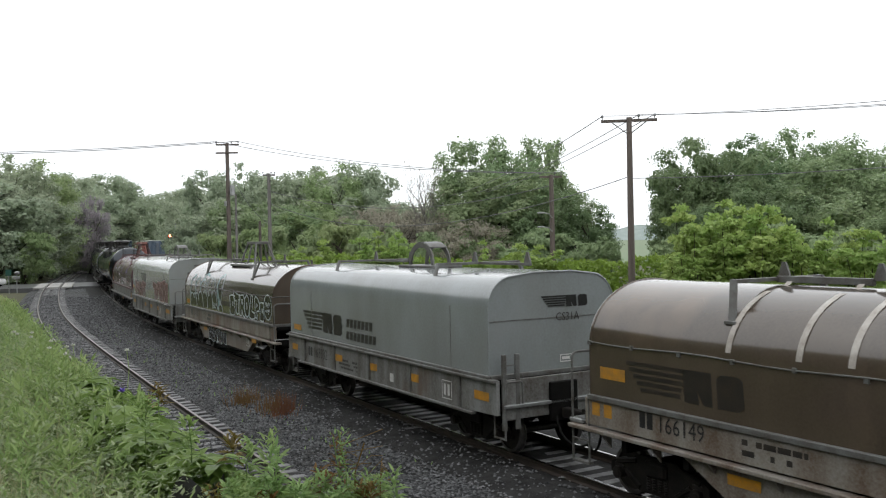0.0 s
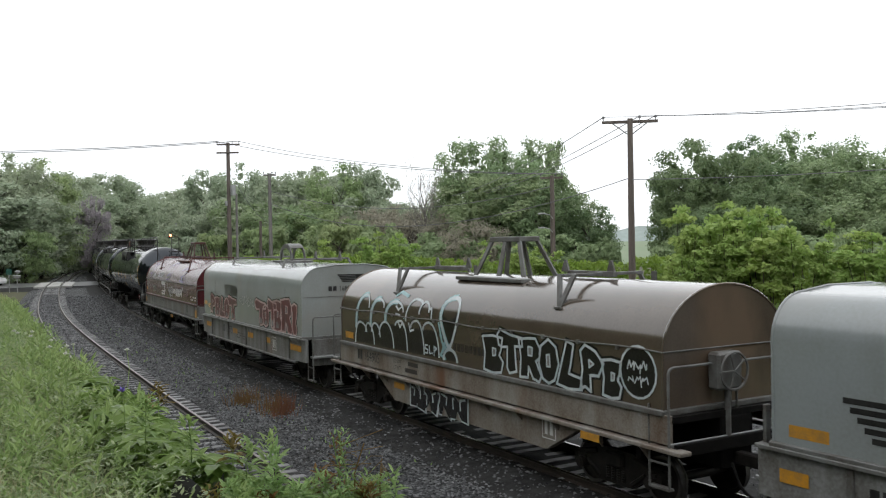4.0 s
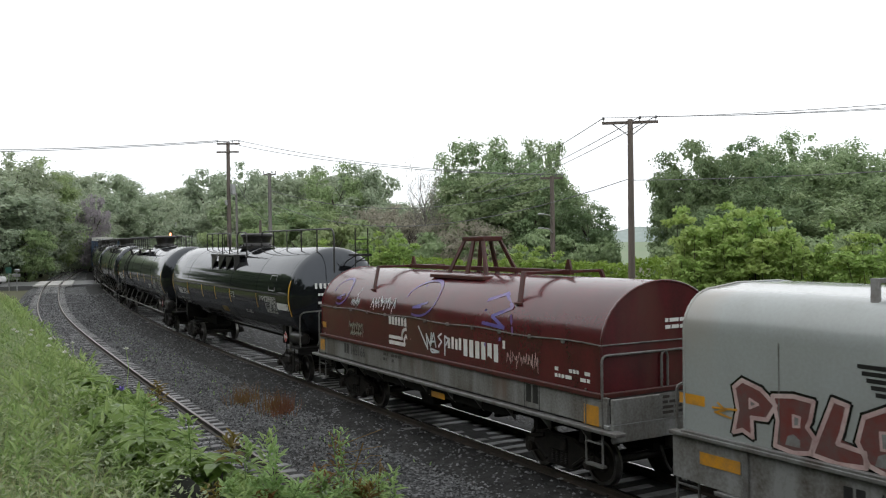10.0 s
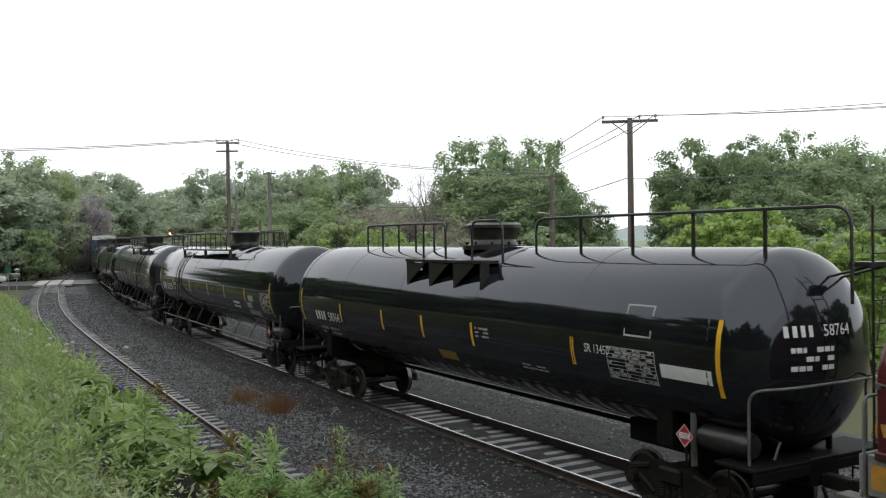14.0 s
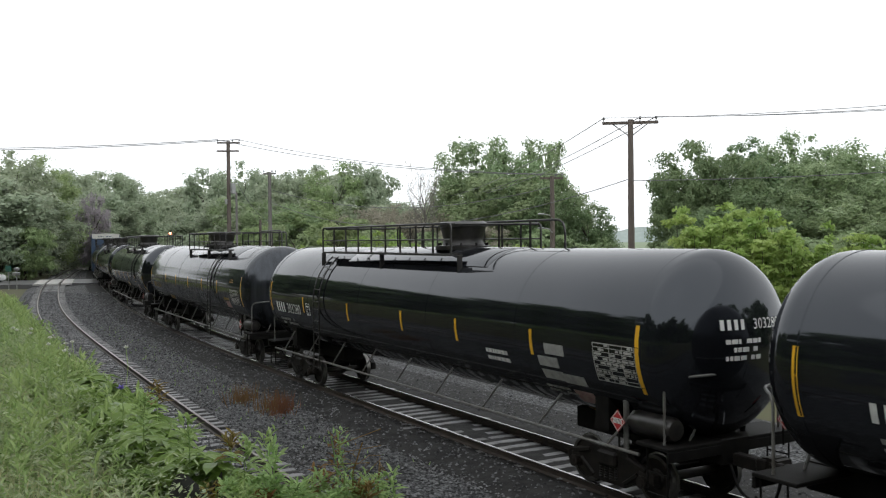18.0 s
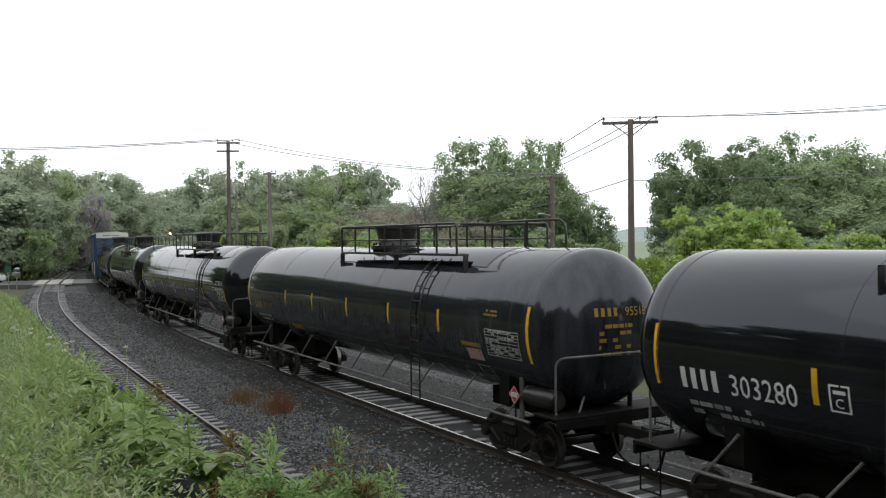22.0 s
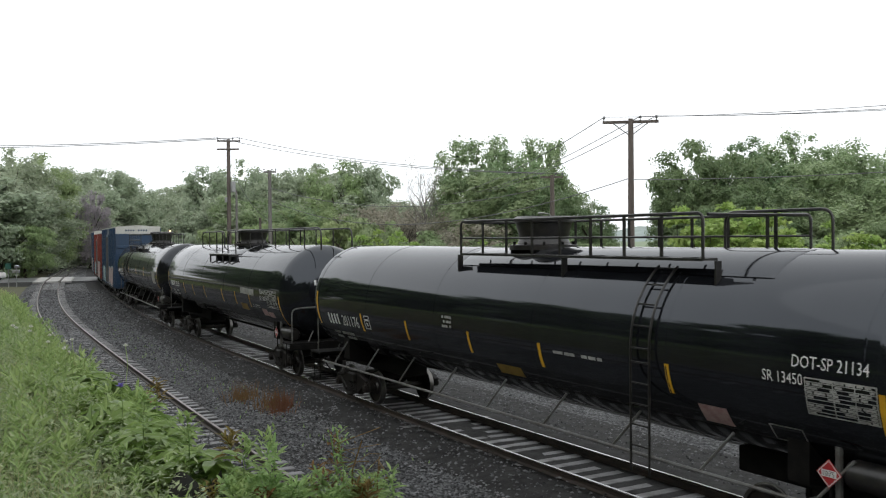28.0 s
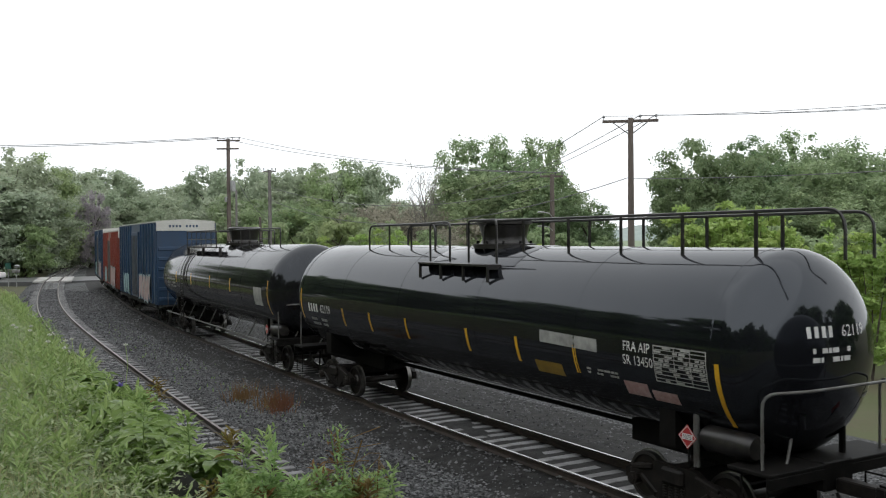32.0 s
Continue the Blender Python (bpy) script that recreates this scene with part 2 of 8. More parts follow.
ASPHALT = surface("wet_asphalt", (0.13, 0.13, 0.132), (0.085, 0.085, 0.088), 0.35, scale=0.8, fine=40, mix=0.5, bump=0.1)
CONCRETE = surface("pale_crossing_concrete", (0.46, 0.45, 0.43), (0.33, 0.32, 0.3), 0.5, scale=1.5, fine=30, mix=0.4, bump=0.08, rand=0.1)
POLE_WOOD = surface("weathered_pole_timber", (0.15, 0.122, 0.105), (0.085, 0.07, 0.06), 0.75, scale=5, fine=60, mix=0.5, bump=0.3, streak=0.06)
POLE_GREY = surface("silvered_pole_timber", (0.22, 0.21, 0.2), (0.13, 0.12, 0.11), 0.75, scale=5, fine=60, mix=0.5, bump=0.3, streak=0.06)
WIRE = surface("weathered_cable", (0.20, 0.20, 0.21), (0.14, 0.14, 0.15), 0.6, scale=3, fine=20, bump=0)
GLASS_INS = surface("grey_insulator_porcelain", (0.25, 0.25, 0.26), (0.15, 0.15, 0.16), 0.2, scale=5, fine=20, bump=0)
PALE_BARK = surface("pale_grey_bark", (0.24, 0.23, 0.21), (0.14, 0.13, 0.115), 0.9, scale=3, fine=25, mix=0.5, bump=0.3)
BARK = surface("grey_brown_bark", (0.085, 0.07, 0.055), (0.045, 0.037, 0.03), 0.9, scale=3, fine=25, mix=0.5, bump=0.5, streak=0.2)
TREE_DEEP = leaf_stuff("deep_green_leaves", (0.12, 0.19, 0.09), (0.25, 0.335, 0.175), hue=0.015)
# leaves of the far woods: distance haze is put into their colour
TREE_PALE = leaf_stuff("leaves_paled_by_haze", (0.29, 0.355, 0.245), (0.46, 0.52, 0.375), hue=0.012)
TREE_MID = leaf_stuff("fresh_green_leaves", (0.205, 0.29, 0.15), (0.37, 0.46, 0.255), hue=0.015)
TREE_LIGHT = leaf_stuff("spring_yellow_green_leaves", (0.23, 0.31, 0.14), (0.39, 0.47, 0.24), hue=0.015)
TREE_BROWN = leaf_stuff("brownish_budding_leaves", (0.29, 0.275, 0.22), (0.43, 0.40, 0.32), hue=0.01)
TREE_LILAC = leaf_stuff("mauve_blossom", (0.27, 0.26, 0.26), (0.44, 0.39, 0.43), hue=0.0)
VINE = leaf_stuff("bright_vine_leaves", (0.17, 0.26, 0.04), (0.30, 0.40, 0.085), scale=1.5)
SAPLING = leaf_stuff("lime_green_sapling_leaves", (0.24, 0.36, 0.09), (0.43, 0.55, 0.19), hue=0.01, scale=1.5)
HERB = leaf_stuff("lobed_weed_leaves", (0.13, 0.235, 0.065), (0.40, 0.52, 0.21), hue=0.012, scale=2)
HERB_DEEP = leaf_stuff("drooping_broad_leaves", (0.055, 0.135, 0.03), (0.23, 0.39, 0.105), scale=2.5, rough=0.32)
BLACK_SHEET = surface("black_plastic_gap_shade", (0.008, 0.008, 0.009), (0.02, 0.02, 0.022), 0.45, scale=8, fine=40, bump=0.05)
FEATHER = leaf_stuff("pale_feathery_weed_leaves", (0.14, 0.205, 0.08), (0.49, 0.54, 0.32), scale=0.9)
HERB_RED = leaf_stuff("reddish_weed_leaves", (0.12, 0.075, 0.02), (0.22, 0.15, 0.04), scale=2)
GRASS = leaf_stuff("fresh_grass_blades", (0.15, 0.23, 0.075), (0.43, 0.53, 0.245), scale=1.0)
STRAW = leaf_stuff("dry_seed_grass", (0.36, 0.36, 0.18), (0.5, 0.48, 0.29), scale=1.2)
RUSTY_WEED = leaf_stuff("dead_russet_weeds", (0.13, 0.065, 0.03), (0.22, 0.12, 0.06), scale=2)
PETAL_WHITE = surface("white_petals", (0.75, 0.75, 0.7), (0.6, 0.6, 0.52), 0.6, scale=20, fine=80, bump=0)
PETAL_VIOLET = surface("violet_iris_petals", (0.14, 0.10, 0.42), (0.22, 0.16, 0.5), 0.5, scale=20, fine=80, bump=0)
# the ridge's distance haze is mixed into this base colour
HILL = surface("woods_with_haze_in_colour", (0.26, 0.31, 0.29), (0.34, 0.39, 0.37), 1.0, scale=0.03, fine=0.25, mix=0.6, bump=0)
CAR_WHITE = surface("white_car_paint", (0.75, 0.75, 0.74), (0.7, 0.7, 0.7), 0.25, scale=2, fine=20, bump=0, coat=0.5)
SIGN_GREEN = surface("green_cabinet_paint", (0.03, 0.13, 0.10), (0.04, 0.10, 0.08), 0.5, scale=3, fine=30, bump=0.02)
ALU = surface("grey_aluminium", (0.42, 0.43, 0.43), (0.32, 0.32, 0.32), 0.4, metal=0.6, scale=4, fine=40, bump=0.03)
LAMP_RED = glow("lit_signal_lens", (1.0, 0.22, 0.10), 9.0)
DARK_GLASS = surface("dark_window_glass", (0.015, 0.017, 0.018), (0.02, 0.02, 0.02), 0.08, scale=2, fine=20, bump=0)


# ---- mesh helpers ----
def link_mesh(name, bm, materials, parent=None, label="", smooth=True):
    me = bpy.data.meshes.new(name)
    bmesh.ops.recalc_face_normals(bm, faces=bm.faces[:])
    bm.to_mesh(me)
    bm.free()
    for m in materials if isinstance(materials, (list, tuple)) else [materials]:
        me.materials.append(m)
    if smooth:
        me.shade_smooth()
        me.set_sharp_from_angle(angle=radians(35))
    ob = new(name, me)
    if parent:
        ob.parent = parent
    if label:
        ob["label"] = label
    return ob


def part(name, bm, material, parent, label="", smooth=True):
    return link_mesh(name, bm, material, parent, label, smooth)


def raw_mesh(name, verts, faces, material, parent=None, smooth=False):
    me = bpy.data.meshes.new(name)
    me.from_pydata(verts.tolist() if isinstance(verts, np.ndarray) else verts, [], faces.tolist() if isinstance(faces, np.ndarray) else faces)
    me.materials.append(material)
    if smooth:
        me.shade_smooth()
    ob = new(name, me)
    if parent:
        ob.parent = parent
    return ob


def box(bm, x0, x1, y0, y1, z0, z1, bevel=0.0, mat=0):
    g = bmesh.ops.create_cube(bm, size=1)
    vs = g["verts"]
    for v in vs:
        v.co = Vector(((x0 + x1) / 2 + v.co.x * (x1 - x0), (y0 + y1) / 2 + v.co.y * (y1 - y0), (z0 + z1) / 2 + v.co.z * (z1 - z0)))
    fs = list({f for v in vs for f in v.link_faces})
    for f in fs:
        f.material_index = mat
    if bevel:
        es = list({e for v in vs for e in v.link_edges})
        bmesh.ops.bevel(bm, geom=es, offset=bevel, segments=1, affect="EDGES", profile=0.5, material=-1)
    return bm


def rod(bm, a, b, r, n=8, r2=None):
    """A round bar from a to b."""
    a, b = Vector(a), Vector(b)
    d = b - a
    if d.length < 1e-6:
        return bm
    g = bmesh.ops.create_cone(bm, cap_ends=True, segments=n, radius1=r, radius2=r if r2 is None else r2, depth=d.length)
    m = Matrix.Translation((a + b) / 2) @ d.to_track_quat("Z", "Y").to_matrix().to_4x4()
    bmesh.ops.transform(bm, matrix=m, verts=g["verts"])
    return bm


def pipe(bm, pts, r, n=8):
    """A bent round pipe through points, mitred at the bends."""
    pts = [Vector(p) for p in pts]
    rings, up = [], None
    for i, p in enumerate(pts):
        d = (pts[min(i + 1, len(pts) - 1)] - pts[max(i - 1, 0)]).normalized()
        if up is None:
            up = d.orthogonal().normalized()
        up = (up - d * up.dot(d)).normalized()
        side = d.cross(up)
        rings.append([bm.verts.new(p + r * (math.cos(6.2832 * k / n) * up + math.sin(6.2832 * k / n) * side)) for k in range(n)])
    for a, b in zip(rings, rings[1:]):
        for k in range(n):
            bm.faces.new((a[k], a[(k + 1) % n], b[(k + 1) % n], b[k]))
    bm.faces.new(rings[0])
    bm.faces.new(rings[-1])
    return bm


def bend(pts, r=0.12, n=4):
    """Rounds the inner corners of a polyline."""
    pts = [Vector(p) for p in pts]
    out = [pts[0]]
    for a, b, c in zip(pts, pts[1:], pts[2:]):
        u, w = (a - b), (c - b)
        q = min(r, u.length * 0.45, w.length * 0.45)
        p0, p1 = b + u.normalized() * q, b + w.normalized() * q
        for k in range(n + 1):
            f = k / n
            out.append(p0 * (1 - f) ** 2 + b * 2 * f * (1 - f) + p1 * f * f)
    return out + [pts[-1]]


def lathe_x(bm, prof, cy, cz, n=64):
    """A body of revolution about the x axis through (cy, cz); prof: (x, r) pairs."""
    rings = []
    for x, r in prof:
        if r < 1e-4:
            rings.append([bm.verts.new((x, cy, cz))])
        else:
            rings.append([bm.verts.new((x, cy + r * math.cos(6.28318 * k / n), cz + r * math.sin(6.28318 * k / n))) for k in range(n)])
    for a, b in zip(rings, rings[1:]):
        for k in range(n):
            k2 = (k + 1) % n
            if len(a) == 1:
                bm.faces.new((a[0], b[k], b[k2]))
            elif len(b) == 1:
                bm.faces.new((a[k], a[k2], b[0]))
            else:
                bm.faces.new((a[k], a[k2], b[k2], b[k]))
    for ring in (rings[0], rings[-1]):
        if len(ring) > 1:
            bm.faces.new(ring)
    return bm


def lathe_z(bm, prof, cx, cy, n=24):
    rings = []
    for z, r in prof:
        rings.append([bm.verts.new((cx + r * math.cos(6.28318 * k / n), cy + r * math.sin(6.28318 * k / n), z)) for k in range(n)])
    for a, b in zip(rings, rings[1:]):
        for k in range(n):
            bm.faces.new((a[k], a[(k + 1) % n], b[(k + 1) % n], b[k]))
    bm.faces.new(rings[0])
    bm.faces.new(rings[-1])
    return bm


def extrude_x(bm, section, x0, x1, caps=True, mat=0):
    """A prism along x; section: (y, z) points of its outline."""
    a = [bm.verts.new((x0, y, z)) for y, z in section]
    b = [bm.verts.new((x1, y, z)) for y, z in section]
    n = len(section)
    fs = [bm.faces.new((a[k], a[(k + 1) % n], b[(k + 1) % n], b[k])) for k in range(n)]
    if caps:
        fs += [bm.faces.new(a), bm.faces.new(b)]
    for f in fs:
        f.material_index = mat
    return bm


def extrude_y(bm, section, y0, y1):
    """A prism along y; section: (x, z) points."""
    a = [bm.verts.new((x, y0, z)) for x, z in section]
    b = [bm.verts.new((x, y1, z)) for x, z in section]
    n = len(section)
    for k in range(n):
        bm.faces.new((a[k], a[(k + 1) % n], b[(k + 1) % n], b[k]))
    bm.faces.new(a)
    bm.faces.new(b)
    return bm


# ---- the two tracks: arcs with changing curvature ----
STEP = 0.5


def arc_line(x, y, heading, bends, length):
    """Points every STEP metres; bends: curvature every 24 m, the last one holding on."""
    out = []
    for i in range(int(length / STEP) + 1):
        out.append((x, y, heading))
        s = (i + 0.5) * STEP / 24
        j = min(int(s), len(bends) - 2)
        k = bends[j] + (bends[j + 1] - bends[j]) * min(s - j, 1.0)
        heading += k * STEP
        x, y = x + math.cos(heading - k * STEP / 2) * STEP, y + math.sin(heading - k * STEP / 2) * STEP
    return out


SIDING = arc_line(-2.5356, 14.7851, 2.08304, (-0.00176, -0.00048, -0.00301, -0.00035, -0.00250, 0.00078, -0.00237, -0.00400, -0.00450), 330)
MAIN = arc_line(4.6895, 14.5798, 2.09833, (-0.00072, -0.00137, -0.00313, -0.00018, -0.00198, 0.00102, -0.00234, -0.00400, -0.00450), 330)


def on(line, s):
    """Place and heading at s metres along a line; straight on before its start."""
    if s <= 0:
        x, y, h = line[0]
        return x + s * math.cos(h), y + s * math.sin(h), h
    i = min(int(s / STEP), len(line) - 2)
    f = s / STEP - i
    return tuple(a + (b - a) * f for a, b in zip(line[i], line[i + 1]))


def beside(line, s, off, z):
    x, y, h = on(line, s)
    return (x - off * math.sin(h), y + off * math.cos(h), z)


def sweep(line, section, s0, s1, step=1.0, mats=None):
    """A closed section of (offset, z) swept along a line."""
    bm = bmesh.new()
    rings = []
    n = int((s1 - s0) / step)
    for i in range(n + 1):
        s = s0 + (s1 - s0) * i / n
        rings.append([bm.verts.new(beside(line, s, o, z)) for o, z in section])
    m = len(section)
    for a, b in zip(rings, rings[1:]):
        for k in range(m):
            f = bm.faces.new((a[k], a[(k + 1) % m], b[(k + 1) % m], b[k]))
            if mats:
                f.material_index = mats[k]
    bm.faces.new(rings[0])
    bm.faces.new(rings[-1])
    return bm


def rail_section(c):
    half = [(0.07, -0.165), (0.07, -0.15), (0.014, -0.125), (0.011, -0.05), (0.034, -0.036), (0.036, -0.008), (0.026, 0.0)]
    return [(c + o, z) for o, z in half] + [(c - o, z) for o, z in reversed(half)]


TIE_GAP = 0.495


def build_track(name, line, head, label):
    t = tagged(new(name), label, "railway track", kind="structure")
    for side in (-0.7535, 0.7535):
        # the head's top face is the one between the two upper corners
        bm = sweep(line, rail_section(side), -30, 320, 1.5, mats=[0, 0, 0, 0, 0, 1, 1, 1, 0, 0, 0, 0, 0, 0])
        part("rail", bm, [RAIL_SIDE, head], t)
    bm = bmesh.new()
    box(bm, -0.115, 0.115, -1.3, 1.3, -0.34, -0.165, 0.012)
    first = None
    n_near = 240
    for i in range(n_near):
        x, y, h = on(line, -8 + i * TIE_GAP)
        if first is None:
            first = part("sleeper", bm, TIE, t)
            ob = first
        else:
            ob = new("sleeper", first.data)
            ob.parent = t
        ob.matrix_basis = pose(x + random.uniform(-0.03, 0.03), y, random.uniform(-0.015, 0.008), 0, 0, math.degrees(h) + random.uniform(-1.2, 1.2))
    # the far ones, too small to tell apart
    vs, fs = [], []
    for i in range(n_near, 640):
        x, y, h = on(line, -8 + i * TIE_GAP)
        u, w = Vector((math.cos(h), math.sin(h), 0)), Vector((-math.sin(h), math.cos(h), 0))
        k = len(vs)
        for z in (-0.34, -0.165):
            for a, b in ((-0.115, -1.3), (0.115, -1.3), (0.115, 1.3), (-0.115, 1.3)):
                p = Vector((x, y, z)) + u * a + w * b
                vs.append(tuple(p))
        fs += [(k + 4, k + 5, k + 6, k + 7), (k, k + 1, k + 5, k + 4), (k + 1, k + 2, k + 6, k + 5), (k + 2, k + 3, k + 7, k + 6), (k + 3, k, k + 4, k + 7)]
    tagged(raw_mesh("far_sleepers", vs, fs, TIE, t), kind="stuff")
    return t


build_track("track_1", SIDING, RAIL_DULL, "rusty siding rails on weathered wet timber sleepers")
build_track("track_2", MAIN, RAIL_TOP, "main line rails with polished heads on timber sleepers")

# ---- ground ----
BANK_EDGE, BANK_TOP = 3.2, 2.5


def off_siding(x, y):
    """Distance to the camera's side of the siding (positive) and metres along it."""
    best = min(range(0, len(SIDING), 12), key=lambda i: (SIDING[i][0] - x) ** 2 + (SIDING[i][1] - y) ** 2)
    if best == 0:
        px, py, h = SIDING[0]
        d = (x - px) * math.cos(h) + (y - py) * math.sin(h)
        return -(x - px) * math.sin(h) + (y - py) * math.cos(h), d
    best = min(range(max(0, best - 12), min(len(SIDING), best + 12)), key=lambda i: (SIDING[i][0] - x) ** 2 + (SIDING[i][1] - y) ** 2)
    px, py, h = SIDING[best]
    return -(x - px) * math.sin(h) + (y - py) * math.cos(h), best * STEP


def ground_z(x, y):
    o, s = off_siding(x, y)
    base = -0.62
    if o > 0:
        fade = min(1, max(0, (46 - s) / 22))
        rise = min(1, max(0, (o - 2.15) / (BANK_EDGE - 2.15)))
        base += (BANK_TOP + 0.62 + 0.03 * max(0, o - BANK_EDGE)) * rise ** 0.8 * fade
        base += 0.18 * min(1, o / 4) * (1 - fade)
    base += 0.06 * noise.noise((x * 0.35, y * 0.35, 0)) * min(1, max(0, (abs(o) - 2) / 3)) * (1 if abs(o) < 60 else 0)
    return base


def build_ground():
    xs = sorted({*range(-3000, -200, 400), *range(-200, -60, 10), *[v * 0.8 for v in range(-75, 40)], *range(32, 200, 10), *range(200, 3001, 400)})
    ys = sorted({*range(-3000, -100, 400), *range(-100, -8, 10), *[v * 0.8 for v in range(-10, 110)], *range(90, 300, 10), *range(300, 3301, 400)})
    vs = [(x, y, ground_z(x, y) if abs(x) < 250 and -150 < y < 320 else -0.62) for y in ys for x in xs]
    w = len(xs)
    fs = [(j * w + i, j * w + i + 1, (j + 1) * w + i + 1, (j + 1) * w + i) for j in range(len(ys) - 1) for i in range(w - 1)]
    g = raw_mesh("ground", vs, fs, SOIL, smooth=True)
    tagged(g, "rough grass and bare soil beside the railway", "ground", kind="structure")


build_ground()


def build_ballast():
    """One shallow bed of crushed stone under both tracks."""
    vs, fs = [], []
    rows = 0
    for i in range(0, 175):
        s = -30 + i * 2.0
        x1, y1, _ = on(SIDING, s)
        x2, y2, _ = on(MAIN, s)
        gap = math.hypot(x2 - x1, y2 - y1)
        a = beside(SIDING, s, 2.9, -0.75)
        b = beside(SIDING, s, 2.0, -0.27)
        c = beside(MAIN, s, 2.3, -0.24)
        tail = [(1.45, -0.14), (0.9, -0.155), (0.62, -0.182), (0, -0.176), (-0.62, -0.182), (-0.9, -0.155), (-1.5, -0.16), (-2.3, -0.28), (-4.0, -0.36), (-7.0, -0.3), (-9.5, -0.75)]
        cols = [a, b]
        for k in range(1, 13):
            f = k / 13
            p = [b[q] + (c[q] - b[q]) * f for q in range(3)]
            mid = math.sin(math.pi * f)
            p[2] += 0.06 * noise.noise((p[0] * 0.6, p[1] * 0.6, 3)) - 0.07 * mid * (1 if 0.35 < f < 0.65 else 0.4)
            cols.append(p)
        cols += [c] + [beside(MAIN, s, o, z + 0.03 * noise.noise((s * 0.7, o * 3, 1))) for o, z in tail]
        vs += [tuple(p) for p in cols]
        rows += 1
    w = 26
    fs = [(j * w + i, j * w + i + 1, (j + 1) * w + i + 1, (j + 1) * w + i) for j in range(rows - 1) for i in range(w - 1)]
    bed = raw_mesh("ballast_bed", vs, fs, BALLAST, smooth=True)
    bed.data.materials.append(BALLAST_OIL_SHADE)
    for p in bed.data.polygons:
        # between and just beside the main line's rails: oil, and the train's shade as colour
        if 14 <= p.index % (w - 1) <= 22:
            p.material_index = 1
    tagged(bed, "dark grey crushed stone ballast bed, damp", "ballast", kind="structure")


build_ballast()


def scatter_stones():
    """Loose stones over the part of the bed that lies nearest."""
    rng = np.random.default_rng(5)
    dirs = np.array([(1, 0, 0), (-1, 0, 0), (0, 1, 0), (0, -1, 0), (0, 0, 1), (0, 0, -0.6)], float)
    tris = np.array([(0, 2, 4), (2, 1, 4), (1, 3, 4), (3, 0, 4), (2, 0, 5), (1, 2, 5), (3, 1, 5), (0, 3, 5)])
    n = 90000
    s = 84 * rng.random(n) ** 1.75 - 6
    pts = np.zeros((n, 3))
    kind = rng.random(n)
    for i in range(n):
        if kind[i] < 0.14:
            # heaped between the siding's rails, over most of the sleepers
            pts[i] = beside(SIDING, s[i], rng.uniform(-0.66, 0.66), -0.172)
        elif kind[i] < 0.74:
            # from the siding's outer edge across to the main line's shoulder
            a, b, f = beside(SIDING, s[i], 1.9, -0.25), beside(MAIN, s[i], 2.2, -0.23), rng.random()
            pts[i] = [a[q] + (b[q] - a[q]) * f for q in range(3)]
        elif kind[i] < 0.79:
            o = rng.uniform(0.85, 2.3)
            pts[i] = beside(MAIN, s[i], o, -0.14 if o < 1.5 else -0.14 - 0.1 * (o - 1.5) / 0.8)
        else:
            o = rng.uniform(-6.5, -1.6)
            pts[i] = beside(MAIN, s[i], o, np.interp(o, (-7, -4, -2.3, -1.5), (-0.3, -0.36, -0.28, -0.16)) - 0.01)
    pts[:, 2] += rng.uniform(-0.012, 0.03, n)
    size = rng.uniform(0.014, 0.042, n) * (1 + np.clip(s - 20, 0, 60) * 0.016)
    jig = rng.uniform(0.6, 1.25, (n, 6, 1))
    ang = rng.uniform(0, 6.28, n)
    c, sn = np.cos(ang), np.sin(ang)
    d = dirs[None] * jig * size[:, None, None] * np.array([1.3, 1, 0.8])
    x = d[..., 0] * c[:, None] - d[..., 1] * sn[:, None]
    y = d[..., 0] * sn[:, None] + d[..., 1] * c[:, None]
    v = np.stack([x, y, d[..., 2]], -1) + pts[:, None]
    fcs = (tris[None] + 6 * np.arange(n)[:, None, None]).reshape(-1, 3)
    ob = raw_mesh("ballast_stones", v.reshape(-1, 3), fcs, STONE)
    tagged(ob, "loose angular dark grey ballast stones", "gravel", kind="stuff")


STONE, _n, _l, _b = nodes_of("ballast_stone")
_ge, _cr = _n.new("ShaderNodeNewGeometry"), _n.new("ShaderNodeMapRange")
_mx = _n.new("ShaderNodeMix")
_mx.data_type = "RGBA"
_mx.inputs["A"].default_value, _mx.inputs["B"].default_value = (0.018, 0.0185, 0.02, 1), (0.195, 0.198, 0.203, 1)
_cr.inputs["From Min"].default_value = 0.1
_l.new(_ge.outputs["Random Per Island"], _cr.inputs["Value"])
_l.new(_cr.outputs["Result"], _mx.inputs["Factor"])
_l.new(_mx.outputs["Result"], _b.inputs["Base Color"])
_b.inputs["Roughness"].default_value = 0.5
_b.inputs["Specular IOR Level"].default_value = 0.2
scatter_stones()


# ---- lettering and paint on curved sides ----
def text_shapes(words, height, wide=1.0):
    cu = bpy.data.curves.new("lettering", "FONT")
    cu.body, cu.size, cu.resolution_u = words, height * 1.42, 2
    ob = bpy.data.objects.new("lettering", cu)
    me = bpy.data.meshes.new_from_object(ob)
    out = [[(me.vertices[i].co.x * wide, me.vertices[i].co.y) for i in p.vertices] for p in me.polygons]
    bpy.data.objects.remove(ob)
    bpy.data.curves.remove(cu)
    bpy.data.meshes.remove(me)
    return out


def rect(u0, v0, u1, v1, n=1, slant=0.0):
    """A bar in n strips from bottom to top, so that it can bend round a shell."""
    out = []
    for k in range(n):
        a, b = v0 + (v1 - v0) * k / n, v0 + (v1 - v0) * (k + 1) / n
        out.append([(u0 + slant * (a - v0), a), (u1 + slant * (a - v0), a), (u1 + slant * (b - v0), b), (u0 + slant * (b - v0), b)])
    return out


